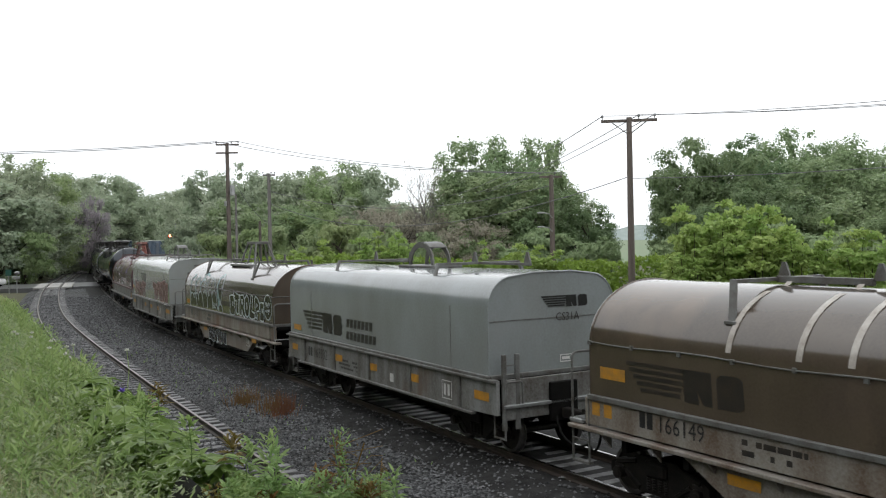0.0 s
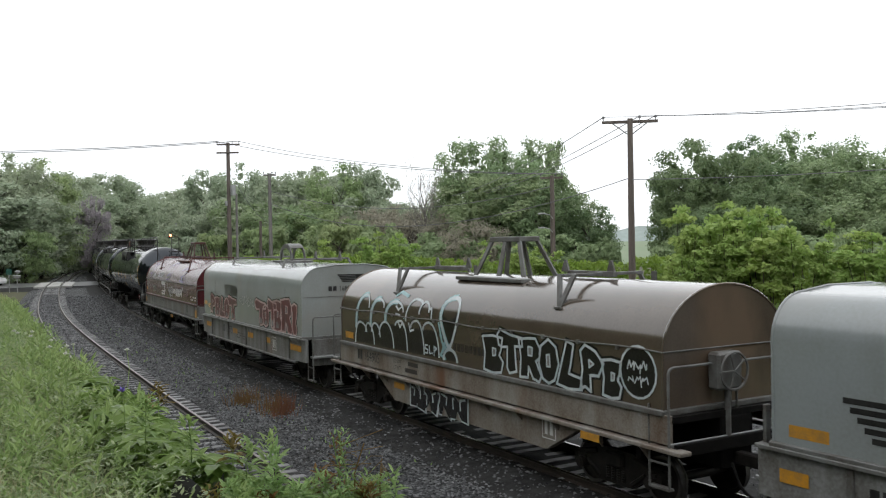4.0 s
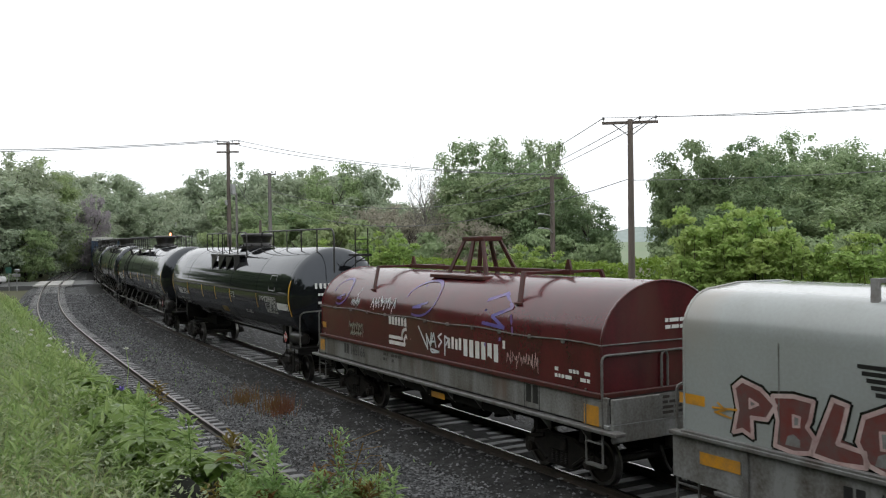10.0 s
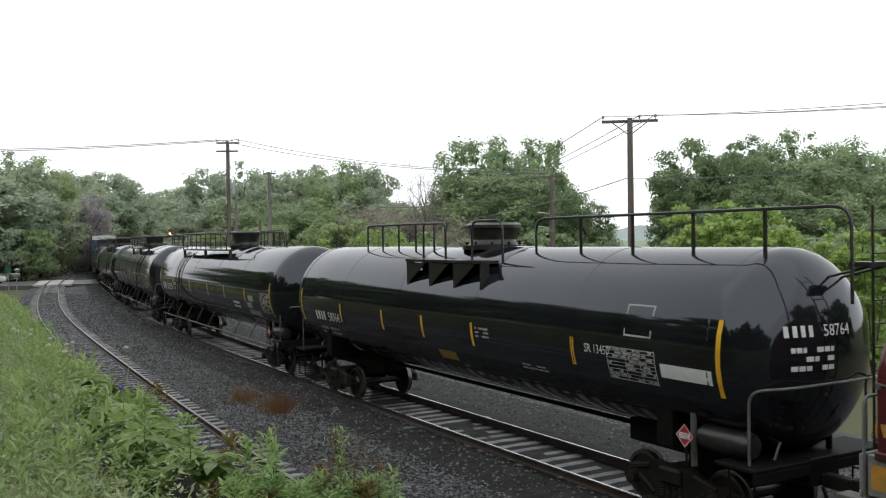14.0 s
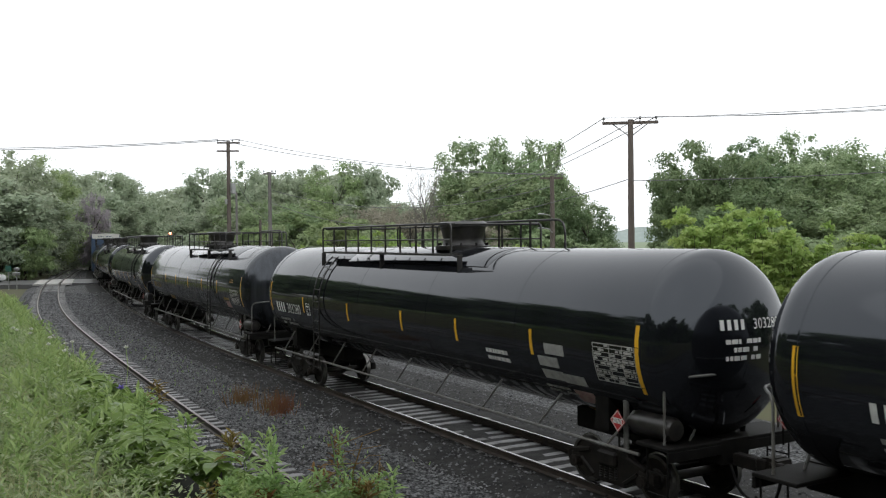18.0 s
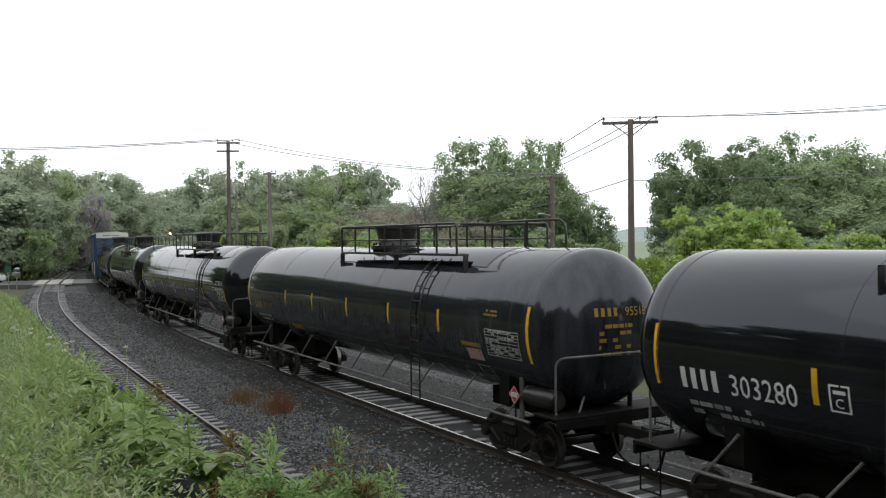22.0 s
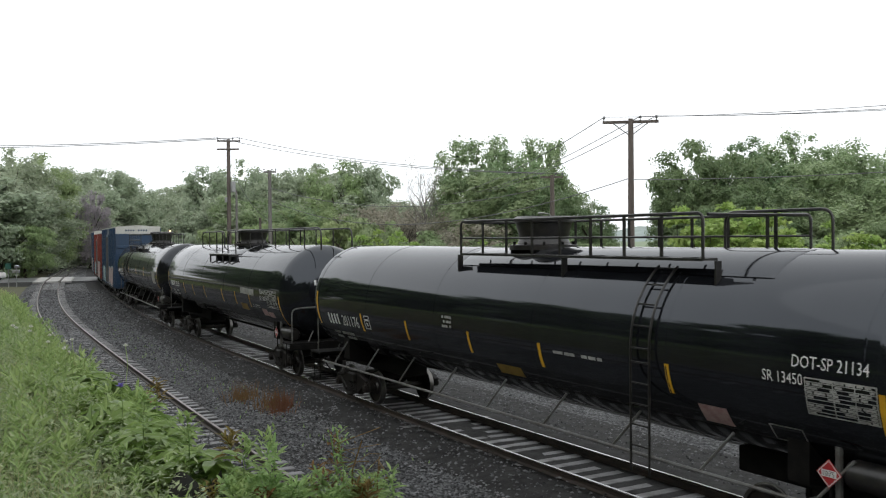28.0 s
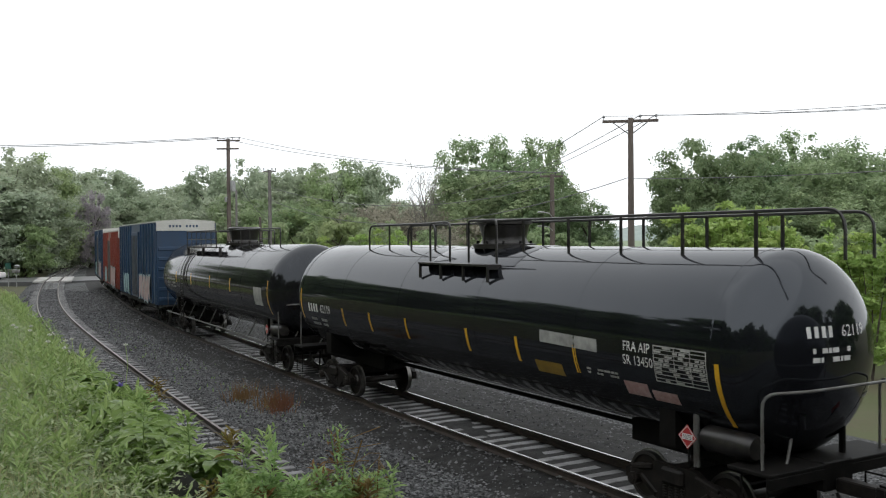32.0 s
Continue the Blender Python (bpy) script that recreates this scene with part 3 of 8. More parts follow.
def frame_bars(u0, v0, u1, v1, w):
    return rect(u0, v0, u1, v0 + w) + rect(u0, v1 - w, u1, v1) + rect(u0, v0 + w, u0 + w, v1 - w, 3) + rect(u1 - w, v0 + w, u1, v1 - w, 3)


def stroke(pts, w, ends=True):
    """A painted line of width w through points."""
    out = []
    for (x0, y0), (x1, y1) in zip(pts, pts[1:]):
        d = math.hypot(x1 - x0, y1 - y0) or 1e-6
        nx, ny = -(y1 - y0) / d * w / 2, (x1 - x0) / d * w / 2
        ex, ey = (x1 - x0) / d * w * 0.3, (y1 - y0) / d * w * 0.3
        out.append([(x0 + nx - ex, y0 + ny - ey), (x0 - nx - ex, y0 - ny - ey), (x1 - nx + ex, y1 - ny + ey), (x1 + nx + ex, y1 + ny + ey)])
    return out


def arch(u0, u1, v0, v1, n=12):
    """Points of an inverted U."""
    c, r = (u0 + u1) / 2, (u1 - u0) / 2
    return [(u0, v0)] + [(c - r * math.cos(math.pi * k / n), v1 - r + r * math.sin(math.pi * k / n)) for k in range(n + 1)] + [(u1, v0)]


def fill(pts):
    """A painted patch under a line of points, down to its lowest one, in upright strips."""
    low = min(p[1] for p in pts)
    return [[(a[0], low), (b[0], low), (b[0], b[1]), (a[0], a[1])] for a, b in zip(pts, pts[1:]) if abs(a[0] - b[0]) > 1e-4]


def decal(parent, shapes, at, material, name="lettering", label="", lift=0.004):
    """Flat shapes laid by at(u, v, lift) on a side of a thing."""
    bm = bmesh.new()
    for s in shapes:
        try:
            bm.faces.new([bm.verts.new(at(u, v, lift)) for u, v in s])
        except ValueError:
            pass
    return part(name, bm, material, parent, label, smooth=False)


def on_shell(x0, z0, cz, r):
    """Along a tank's near side: u to the viewer's right, v up round the shell."""
    t0 = math.asin(max(-1, min(1, (z0 - cz) / r)))
    return lambda u, v, d: Vector((x0 - u, (r + d) * math.cos(t0 + v / r), cz + (r + d) * math.sin(t0 + v / r)))


def on_head(y0, z0, xs, cz, r, depth):
    def at(u, v, d):
        y, z = y0 - u, z0 + v - cz
        q = max(0.0, 1 - (y * y + z * z) / (r * r))
        return Vector((-xs - depth * math.sqrt(q) - d - 0.004, y, cz + z))
    return at


def on_profile(x0, z0, width_at):
    return lambda u, v, d: Vector((x0 - u, width_at(z0 + v) + d, z0 + v))


def on_end(y0, z0, x):
    return lambda u, v, d: Vector((x - d, y0 - u, z0 + v))


def text(parent, words, at, height, material, wide=1.0, lift=0.010):
    return decal(parent, text_shapes(words, height, wide), at, material, lift=lift)


def small_print(w, h, rows, seed, fillness=0.75):
    """Rows of unreadable print as short bars."""
    rng = random.Random(seed)
    out, step = [], h / rows
    for k in range(rows):
        u = 0
        while u < w * 0.97:
            q = rng.uniform(0.06, 0.2) * w
            if rng.random() < fillness:
                out += rect(u, h - (k + 0.75) * step, min(w, u + q), h - (k + 0.2) * step)
            u += q + 0.025 * w
    return out


# ---- running gear, shared by all cars ----
def wheelset_mesh():
    bm = bmesh.new()
    for side in (-1, 1):
        prof = [(0.655, 0.08), (0.655, 0.17), (0.69, 0.30), (0.69, 0.355), (0.668, 0.37), (0.668, 0.445), (0.69, 0.445), (0.70, 0.418), (0.80, 0.414), (0.80, 0.355), (0.765, 0.34), (0.755, 0.18), (0.80, 0.15), (0.80, 0.08)]
        n = 28
        rings = [[bm.verts.new((r * math.cos(6.28318 * k / n), side * y, r * math.sin(6.28318 * k / n))) for k in range(n)] for y, r in prof]
        for j, (a, b) in enumerate(zip(rings, rings[1:])):
            for k in range(n):
                f = bm.faces.new((a[k], a[(k + 1) % n], b[(k + 1) % n], b[k]))
                f.material_index = 1 if 5 <= j <= 8 else 0
        bm.faces.new(rings[0])
        bm.faces.new(rings[-1])
    rod(bm, (0, -1.0, 0), (0, 1.0, 0), 0.08, 12)
    me = link_mesh("wheelset", bm, [WHEEL, TREAD]).data
    return me


def side_frame(bm, y):
    """Cast truck side: arched top, drop centre, pedestals over the axles, window holes left open."""
    top = [(-1.12, 0.40), (-1.12, 0.56), (-0.92, 0.66), (-0.62, 0.69), (-0.45, 0.80), (0.45, 0.80), (0.62, 0.69), (0.92, 0.66), (1.12, 0.56), (1.12, 0.40),
           (0.98, 0.40), (0.96, 0.53), (0.80, 0.53), (0.76, 0.42), (0.42, 0.20), (-0.42, 0.20), (-0.76, 0.42), (-0.80, 0.53), (-0.96, 0.53), (-0.98, 0.40)]
    extrude_y(bm, top, y - 0.055, y + 0.055)
    # raised ribs round the windows
    for s in (-1, 1):
        rod(bm, (s * 0.74, y + 0.05, 0.50), (s * 0.40, y + 0.05, 0.27), 0.045, 6)
        rod(bm, (s * 0.95, y + 0.05, 0.60), (s * 0.48, y + 0.05, 0.70), 0.05, 6)


def truck_meshes():
    """The parts of a truck: name, mesh and the places at which it is set."""
    out = []
    bm = bmesh.new()
    side_frame(bm, 0)
    sides = [pose(0, 0.99, 0), pose(0, -0.99, 0, 0, 0, 180)]
    out.append(("side_frame", link_mesh("side_frame", bm, CAST).data, sides))
    bm = bmesh.new()
    box(bm, -0.24, 0.24, -1.12, 1.12, 0.50, 0.76, 0.04)
    box(bm, -0.2, 0.2, -0.3, 0.3, 0.76, 0.88, 0.02)
    out.append(("bolster", link_mesh("bolster", bm, CAST).data, [pose(0, 0, 0)]))
    bm = bmesh.new()
    for x in (-0.2, -0.07, 0.07, 0.2):
        for k in range(6):
            lathe_z(bm, [(0.26 + k * 0.042, 0.045), (0.272 + k * 0.042, 0.058), (0.284 + k * 0.042, 0.058), (0.296 + k * 0.042, 0.045)], x, 0.03, 8)
    out.append(("spring_nest", link_mesh("spring_nest", bm, CAST).data, sides))
    bm = bmesh.new()
    rod(bm, (0, -0.05, 0.42), (0, 0.14, 0.42), 0.105, 14)
    rod(bm, (0, 0.14, 0.42), (0, 0.16, 0.42), 0.06, 10)
    box(bm, -0.11, 0.11, -0.08, 0.08, 0.5, 0.58, 0.01)
    out.append(("axle_bearing", link_mesh("axle_bearing", bm, WHEEL).data, [pose(x, y, 0, 0, 0, 0 if y > 0 else 180) for x in (-0.89, 0.89) for y in (-0.99, 0.99)]))
    bm = bmesh.new()
    box(bm, -0.05, 0.05, -0.8, 0.8, 0.32, 0.42, 0.01)
    for y in (-0.735, 0.735):
        box(bm, 0.05, 0.13, y - 0.06, y + 0.06, 0.26, 0.5, 0.01)
    out.append(("brake_beam", link_mesh("brake_beam", bm, IRON).data, [pose(0.38, 0, 0), pose(-0.38, 0, 0, 0, 0, 180)]))
    return out


_keep = set(scene.collection.objects)
WHEELSET_ME, TRUCK_ME = wheelset_mesh(), truck_meshes()
for _ob in [o for o in scene.collection.objects if o not in _keep]:
    bpy.data.objects.remove(_ob)

ROLLING, TRAIN = [], []


def add_trucks(car, half):
    for x in (-half, half):
        t = new("truck")
        t.parent, t.matrix_basis = car, Matrix.Translation((x, 0, 0))
        for name, me, places in TRUCK_ME:
            for m in places:
                ob = new(name, me)
                ob.parent, ob.matrix_basis = t, m
        for dx in (-0.89, 0.89):
            w = new("wheelset", WHEELSET_ME)
            w.parent, w.matrix_basis = t, Matrix.Translation((dx, 0, 0.42))
            ROLLING.append((w, Vector((dx, 0, 0.42))))


def add_coupler(car, x, sign):
    bm = bmesh.new()
    box(bm, min(x, x + sign * 0.72), max(x, x + sign * 0.72), -0.09, 0.09, 0.78, 0.98, 0.02)
    e = x + sign * 0.72
    extrude_y(bm, [(e, 0.70), (e + sign * 0.22, 0.72), (e + sign * 0.26, 0.88), (e + sign * 0.22, 1.04), (e, 1.06)], -0.17, 0.13)
    box(bm, min(e + sign * 0.1, e + sign * 0.3), max(e + sign * 0.1, e + sign * 0.3), 0.06, 0.19, 0.74, 1.02, 0.02)
    part("coupler", bm, CAST, car)
    bm = bmesh.new()
    pipe(bm, bend([(x + sign * 0.3, 0.45, 0.9), (x + sign * 0.45, 0.42, 0.5), (x + sign * 0.75, 0.3, 0.33), (x + sign * 1.0, 0.2, 0.42)], 0.2), 0.025, 6)
    part("air_hose", bm, IRON, car)


def placard(car, at_x, y, z, face):
    """Diamond hazard placard; face: 'side' towards +y, 'end' towards -x."""
    def at(u, v, d):
        return Vector((at_x - u, y + d, z + v)) if face == "side" else Vector((at_x - d, y - u, z + v))
    s = 0.19
    back = decal(car, [[(-s, 0), (0, -s), (s, 0), (0, s)]], at, SIGN_RED, "placard", "red diamond hazard placard")
    decal(back, [p for a, b in (((-s, 0), (0, s)), ((0, s), (s, 0)), ((s, 0), (0, -s)), ((0, -s), (-s, 0))) for p in stroke([tuple(q * 0.88 for q in a), tuple(q * 0.88 for q in b)], 0.012)], at, WHITE_PAINT, "border", lift=0.008)
    decal(back, rect(-0.11, -0.045, 0.11, 0.045), at, WHITE_PAINT, "number_field", lift=0.008)
    text(back, "1075", lambda u, v, d: at(u - 0.1, v - 0.035, d), 0.07, BLACK_INK, 0.95, lift=0.011)
    bm = bmesh.new()
    if face == "side":
        rod(bm, (at_x, y - 0.03, 0.95), (at_x, y - 0.03, z), 0.02, 6)
    else:
        rod(bm, (at_x + 0.03, y, 1.05), (at_x + 0.03, y, z), 0.02, 6)
    part("placard_post", bm, IRON, car)


# ---- tank cars ----
CZ, R, DEPTH = 2.71, 1.55, 0.86


def manway(car, x, h=0.62, r=0.62):
    bm = bmesh.new()
    z = CZ + R - 0.06
    lathe_z(bm, [(z, r * 1.3), (z + 0.1, r * 1.3), (z + 0.12, r * 1.0), (z + 0.22, r * 0.92), (z + 0.3, r * 0.95), (z + h - 0.14, r * 1.06), (z + h - 0.12, r * 1.16), (z + h - 0.05, r * 1.16), (z + h, r * 1.02)], x, 0, 28)
    ob = part("valve_housing", bm, BLACK_RAIL, car, "round black protective valve housing")
    for k in range(10):
        a = 6.283 * k / 10
        bm = bmesh.new()
        rod(bm, (x + r * 1.15 * math.cos(a), r * 1.15 * math.sin(a), z + 0.09), (x + r * 1.15 * math.cos(a), r * 1.15 * math.sin(a), z + 0.17), 0.03, 6)
        part("bolt", bm, IRON, ob)


def deck_rail(parent, x0, x1, y, z0, z1, gap=1.05, r=0.026, corner=0.12, mid=True):
    """A hand rail with posts along x."""
    bm = bmesh.new()
    pipe(bm, bend([(x0, y, z0), (x0, y, z1), (x1, y, z1), (x1, y, z0)], corner), r, 6)
    n = max(1, round(abs(x1 - x0) / gap))
    for k in range(1, n):
        x = x0 + (x1 - x0) * k / n
        box(bm, x - 0.03, x + 0.03, y - 0.012, y + 0.012, z0, z1)
    if mid:
        rod(bm, (x0, y, (z0 + z1) / 2), (x1, y, (z0 + z1) / 2), r * 0.7, 6)
    part("handrail", bm, BLACK_RAIL, parent)


def top_platform(car, x0, x1, y=1.12):
    """Walkway on the near and far shoulder of the shell with its railing."""
    zt = CZ + math.sqrt(R * R - y * y) + 0.31
    plat = None
    for s in (1, -1):
        bm = bmesh.new()
        box(bm, x0, x1, min(s * (y - 0.2), s * (y + 0.12)), max(s * (y - 0.2), s * (y + 0.12)), zt, zt + 0.035, 0.006)
        for k in range(9):
            x = x0 + (x1 - x0) * (k + 0.5) / 9
            box(bm, x - 0.02, x + 0.02, min(s * (y - 0.3), s * (y + 0.1)), max(s * (y - 0.3), s * (y + 0.1)), zt + 0.035, zt + 0.047)
        for x in (x0 + 0.2, (x0 + x1) / 2, x1 - 0.2):
            box(bm, x - 0.015, x + 0.015, min(s * (y - 0.06), s * (y + 0.06)), max(s * (y - 0.06), s * (y + 0.06)), zt - 0.36, zt)
        plat = part("walkway", bm, BLACK_RAIL, car, "black steel walkway grating on the tank's shoulder")
        deck_rail(plat, x0, x1, s * (y + 0.1), zt, zt + 0.72, 0.85)
    for x in (x0, x1):
        bm = bmesh.new()
        rod(bm, (x, -y, zt + 0.7), (x, y, zt + 0.7), 0.026, 6)
        part("end_rail", bm, BLACK_RAIL, plat)


def side_ladder(car, x, bow=0.07):
    """Ladder that hugs the shell from the walkway to the sill."""
    bm = bmesh.new()
    for dx in (-0.21, 0.21):
        pts = [(x + dx, (R + bow) * math.cos(a), CZ + (R + bow) * math.sin(a)) for a in [radians(q) for q in range(52, -8, -6)]]
        pts += [(x + dx, R + bow, 1.9), (x + dx, R + bow, 0.75)]
        pipe(bm, pts, 0.02, 6)
    for k in range(14):
        a = radians(50 - k * 12.5)
        if a > -0.15:
            p = ((R + bow) * math.cos(a), CZ + (R + bow) * math.sin(a))
        else:
            p = (R + bow, 2.62 - (k - 4.6) * 0.33)
        if p[1] > 0.72:
            rod(bm, (x - 0.21, *p), (x + 0.21, *p), 0.014, 6)
    part("ladder", bm, BLACK_RAIL, car)


def side_rail(car, xs):
    """Low pipe rail along both sides, on slanting struts from the shell."""
    for s in (1, -1):
        bm = bmesh.new()
        rod(bm, (-xs, s * 1.42, 0.98), (xs, s * 1.42, 0.98), 0.03, 8)
        n = 9
        for k in range(n):
            x = -xs + 0.8 + (2 * xs - 1.6) * k / (n - 1)
            rod(bm, (x, s * 1.42, 0.98), (x - 0.5, s * 1.24, 1.62), 0.022, 6)
        part("side_rail", bm, GREY_STEEL if s > 0 else IRON, car)


def build_tank(label, seam, paint, centre, length, marks, rail=True):
    """A pressure tank car. seam: half the distance between the head welds."""
    car = tagged(new("tank_car"), label, "tank car", group="tank cars of the freight train")
    TRAIN.append((car, centre, length))
    bm = bmesh.new()
    prof = [(-seam - DEPTH, 0)]
    for k in range(1, 13):
        a = math.pi / 2 * k / 12
        prof.append((-seam - DEPTH * math.cos(a), R * math.sin(a)))
    for x in (-0.75, -0.5, -0.25, 0, 0.25, 0.5, 0.75):
        prof.append((seam * x, R))
    for k in range(12, 0, -1):
        a = math.pi / 2 * k / 12
        prof.append((seam + DEPTH * math.cos(a), R * math.sin(a)))
    prof.append((seam + DEPTH, 0))
    lathe_x(bm, prof, 0, CZ, 72)
    part("tank_shell", bm, paint, car)
    for q in (-0.98, -0.6, -0.2, 0.22, 0.62, 0.98):
        bm = bmesh.new()
        lathe_x(bm, [(seam * q - 0.02, R - 0.01), (seam * q - 0.012, R + 0.005), (seam * q + 0.012, R + 0.005), (seam * q + 0.02, R - 0.01)], 0, CZ, 72)
        part("weld_seam", bm, paint, car)
    # stub sills, bolsters and end platforms
    for s in (-1, 1):
        bm = bmesh.new()
        e = length / 2 - 0.85
        box(bm, min(s * (seam - 3.2), s * e), max(s * (seam - 3.2), s * e), -0.32, 0.32, 0.8, 1.22, 0.02)
        extrude_x(bm, [(-1.2, 1.15), (-1.2, 1.75), (-1.0, 1.9), (1.0, 1.9), (1.2, 1.75), (1.2, 1.15), (0.5, 1.0), (-0.5, 1.0)], s * (seam - 1.55), s * (seam - 1.2))
        part("stub_sill", bm, IRON, car)
        bm = bmesh.new()
        box(bm, min(s * (e - 0.75), s * e), max(s * (e - 0.75), s * e), -1.45, 1.45, 1.14, 1.2, 0.01)
        box(bm, min(s * (e - 0.06), s * e), max(s * (e - 0.06), s * e), -1.45, 1.45, 0.98, 1.14, 0.01)
        part("end_platform", bm, IRON, car)
        for y in (1.38, -1.38):
            bm = bmesh.new()
            for x in (e - 0.55, e - 0.1):
                rod(bm, (s * x, y, 0.4), (s * x, y, 1.15), 0.016, 6)
            for z in (0.42, 0.75):
                rod(bm, (s * (e - 0.55), y, z), (s * (e - 0.1), y, z), 0.016, 6)
            part("step", bm, IRON, car)
        bm = bmesh.new()
        pipe(bm, bend([(s * (e - 0.25), -1.3, 1.15), (s * (e - 0.25), -1.3, 2.25), (s * (e + 0.22), -0.95, 2.32), (s * (e + 0.22), 0.95, 2.32), (s * (e - 0.25), 1.3, 2.25), (s * (e - 0.25), 1.3, 1.15)], 0.2), 0.022, 8)
        rod(bm, (s * (e - 0.3), 0.75, 1.15), (s * (seam + 0.35), 0.3, 2.0), 0.022, 6)
        part("end_handrail", bm, GREY_STEEL, car)
        add_coupler(car, s * e, s)
    bm = bmesh.new()
    e = length / 2 - 0.85
    bm2 = bmesh.new()
    rod(bm2, (-e + 0.35, -0.55, 1.2), (-e + 0.35, -0.55, 2.1), 0.05, 8)
    pipe(bm2, [(-e + 0.28, -0.55 + 0.27 * math.cos(6.283 * k / 20), 2.0 + 0.27 * math.sin(6.283 * k / 20)) for k in range(21)], 0.02, 6)
    for k in range(5):
        rod(bm2, (-e + 0.3, -0.55, 2.0), (-e + 0.28, -0.55 + 0.27 * math.cos(1.2566 * k), 2.0 + 0.27 * math.sin(1.2566 * k)), 0.014, 6)
    box(bm2, -e + 0.3, -e + 0.5, -0.75, -0.35, 1.75, 2.25, 0.03)
    part("hand_brake", bm2, IRON, car)
    lathe_x(bm, [(-seam - 0.35, 0.02), (-seam - 0.33, 0.16), (-seam - 0.25, 0.2), (-seam + 0.55, 0.2), (-seam + 0.63, 0.16), (-seam + 0.65, 0.02)], 1.12, 1.42, 20)
    part("air_reservoir", bm, BLACK_RAIL, car)
    bm = bmesh.new()
    rod(bm, (-seam + 0.75, 1.2, 0.95), (-seam + 0.75, 1.2, 1.75), 0.05, 8)
    part("reservoir_post", bm, GREY_STEEL, car)
    if rail:
        side_rail(car, seam - 0.2)
    else:
        bm = bmesh.new()
        rod(bm, (-seam + 2, 0, 1.02), (seam - 2, 0, 1.02), 0.05, 8)
        for k in range(12):
            x = -seam + 2.4 + (2 * seam - 4.8) * k / 11
            rod(bm, (x, -1.2, 0.9), (x, -1.2, 1.5), 0.02, 6)
        rod(bm, (-seam + 1.6, -1.2, 0.95), (seam - 1.6, -1.2, 0.95), 0.03, 8)
        part("train_line_pipe", bm, IRON, car)
    add_trucks(car, seam - 1.4)
    for x, z, h in marks:
        decal(car, rect(-0.045, 0, 0.045, h, 5), on_shell(x, z, CZ, R), YELLOW, "reflector", "yellow reflector strip")
    placard(car, -seam + 0.78, 1.36, 1.42, "side")
    placard(car, -length / 2 + 0.55, -0.8, 1.5, "end")
    return car


def data_panel(car, x, z, w, h, seed):
    at = on_shell(x, z, CZ, R)
    p = decal(car, frame_bars(0, 0, w, h, 0.018), at, DULL_WHITE, "data_panel", "white stencilled table of test dates")
    decal(p, [s for k in range(1, 9) for s in rect(0.02, h * k / 9 - 0.006, w - 0.02, h * k / 9 + 0.006)] + rect(w * 0.4, 0, w * 0.4 + 0.015, h, 4) + rect(w * 0.7, 0, w * 0.7 + 0.015, h, 4), at, DULL_WHITE, "ruling")
    decal(p, [[(u * 0.94 + 0.03 * w, v) for u, v in s] for s in small_print(w, h, 9, seed, 0.5)], at, DULL_WHITE, "small_print", lift=0.006)


def head_marks(car, seam, number, mark_w, material, rows, seed, y0=0.62):
    at = on_head(y0, 3.0, seam, CZ, R, DEPTH)
    for k in range(4):
        decal(car, rect(k * mark_w * 0.26, 0, k * mark_w * 0.26 + mark_w * 0.14, 0.16), at, material, "owner_mark")
    text(car, number, on_head(y0 - mark_w - 0.14, 3.0, seam, CZ, R, DEPTH), 0.17, material, 0.95)
    decal(car, small_print(0.75, rows * 0.13, rows, seed), on_head(y0 - 0.08, 2.88 - rows * 0.13, seam, CZ, R, DEPTH), material, "small_print")


def side_marks(car, x, z, number, material, h=0.24, seed=1, block=0.19):
    at = on_shell(x, z, CZ, R)
    for k in range(4):
        decal(car, rect(k * block, 0, k * block + block * 0.5, h, 2), at, material, "owner_mark")
    text(car, number, on_shell(x - 4 * block - 0.12, z, CZ, R), h, material, 0.85)
    decal(car, small_print(1.3, 0.3, 2, seed, 0.7), on_shell(x - 0.05, z - 0.42, CZ, R), DULL_WHITE, "small_print")


def label_plate(car, x, z, w, h, material, name="label_plate", tilt=0.0):
    at0 = on_shell(x, z, CZ, R)
    return decal(car, [[(u, v + tilt * u) for u, v in s] for s in rect(0, 0, w, h, 3)], at0, material, name)


def dome_patch(car, x0, x1):
    """Reinforcing pad under the valves, its rounded edge standing proud."""
    bm = bmesh.new()
    n = 14
    rings = []
    for x in (x0, x0 + 0.06, x1 - 0.06, x1):
        lift = 0.003 if x in (x0, x1) else 0.014
        rings.append([bm.verts.new((x, (R + lift) * math.sin(radians(q)), CZ + (R + lift) * math.cos(radians(q)))) for q in [-42 + 84 * k / n for k in range(n + 1)]])
    for p, q in zip(rings, rings[1:]):
        for k in range(n):
            bm.faces.new((p[k], p[k + 1], q[k + 1], q[k]))
    part("reinforcing_pad", bm, BLACK, car)


MARK = lambda xs, h=0.42, z=2.5: [(x, z, h) for x in xs]

# tank with the long loop railings and slotted side guards
t = build_tank("glossy black pressure tank car with long hoop railings, wet", 8.2, BLACK, -1.6, 19.4, MARK([5.2, 2.65, 0.58, -1.58, -4.92], 0.5, 2.23) + [(8.05, 2.1, 0.95), (-8.27, 2.12, 1.15)], rail=False)
manway(t, -0.1, 0.6, 0.55)
dome_patch(t, -1.9, 1.6)
deck_rail(t, 5.35, 1.6, 0.6, CZ + 1.4, CZ + 2.12, 0.9, mid=False)
deck_rail(t, -2.6, -9.75, 0.6, CZ + 0.8, CZ + 2.12, 1.5, mid=False, corner=0.3)
deck_rail(t, 1.5, 0.45, 0.95, CZ + 1.2, CZ + 2.1, 0.8, mid=False)
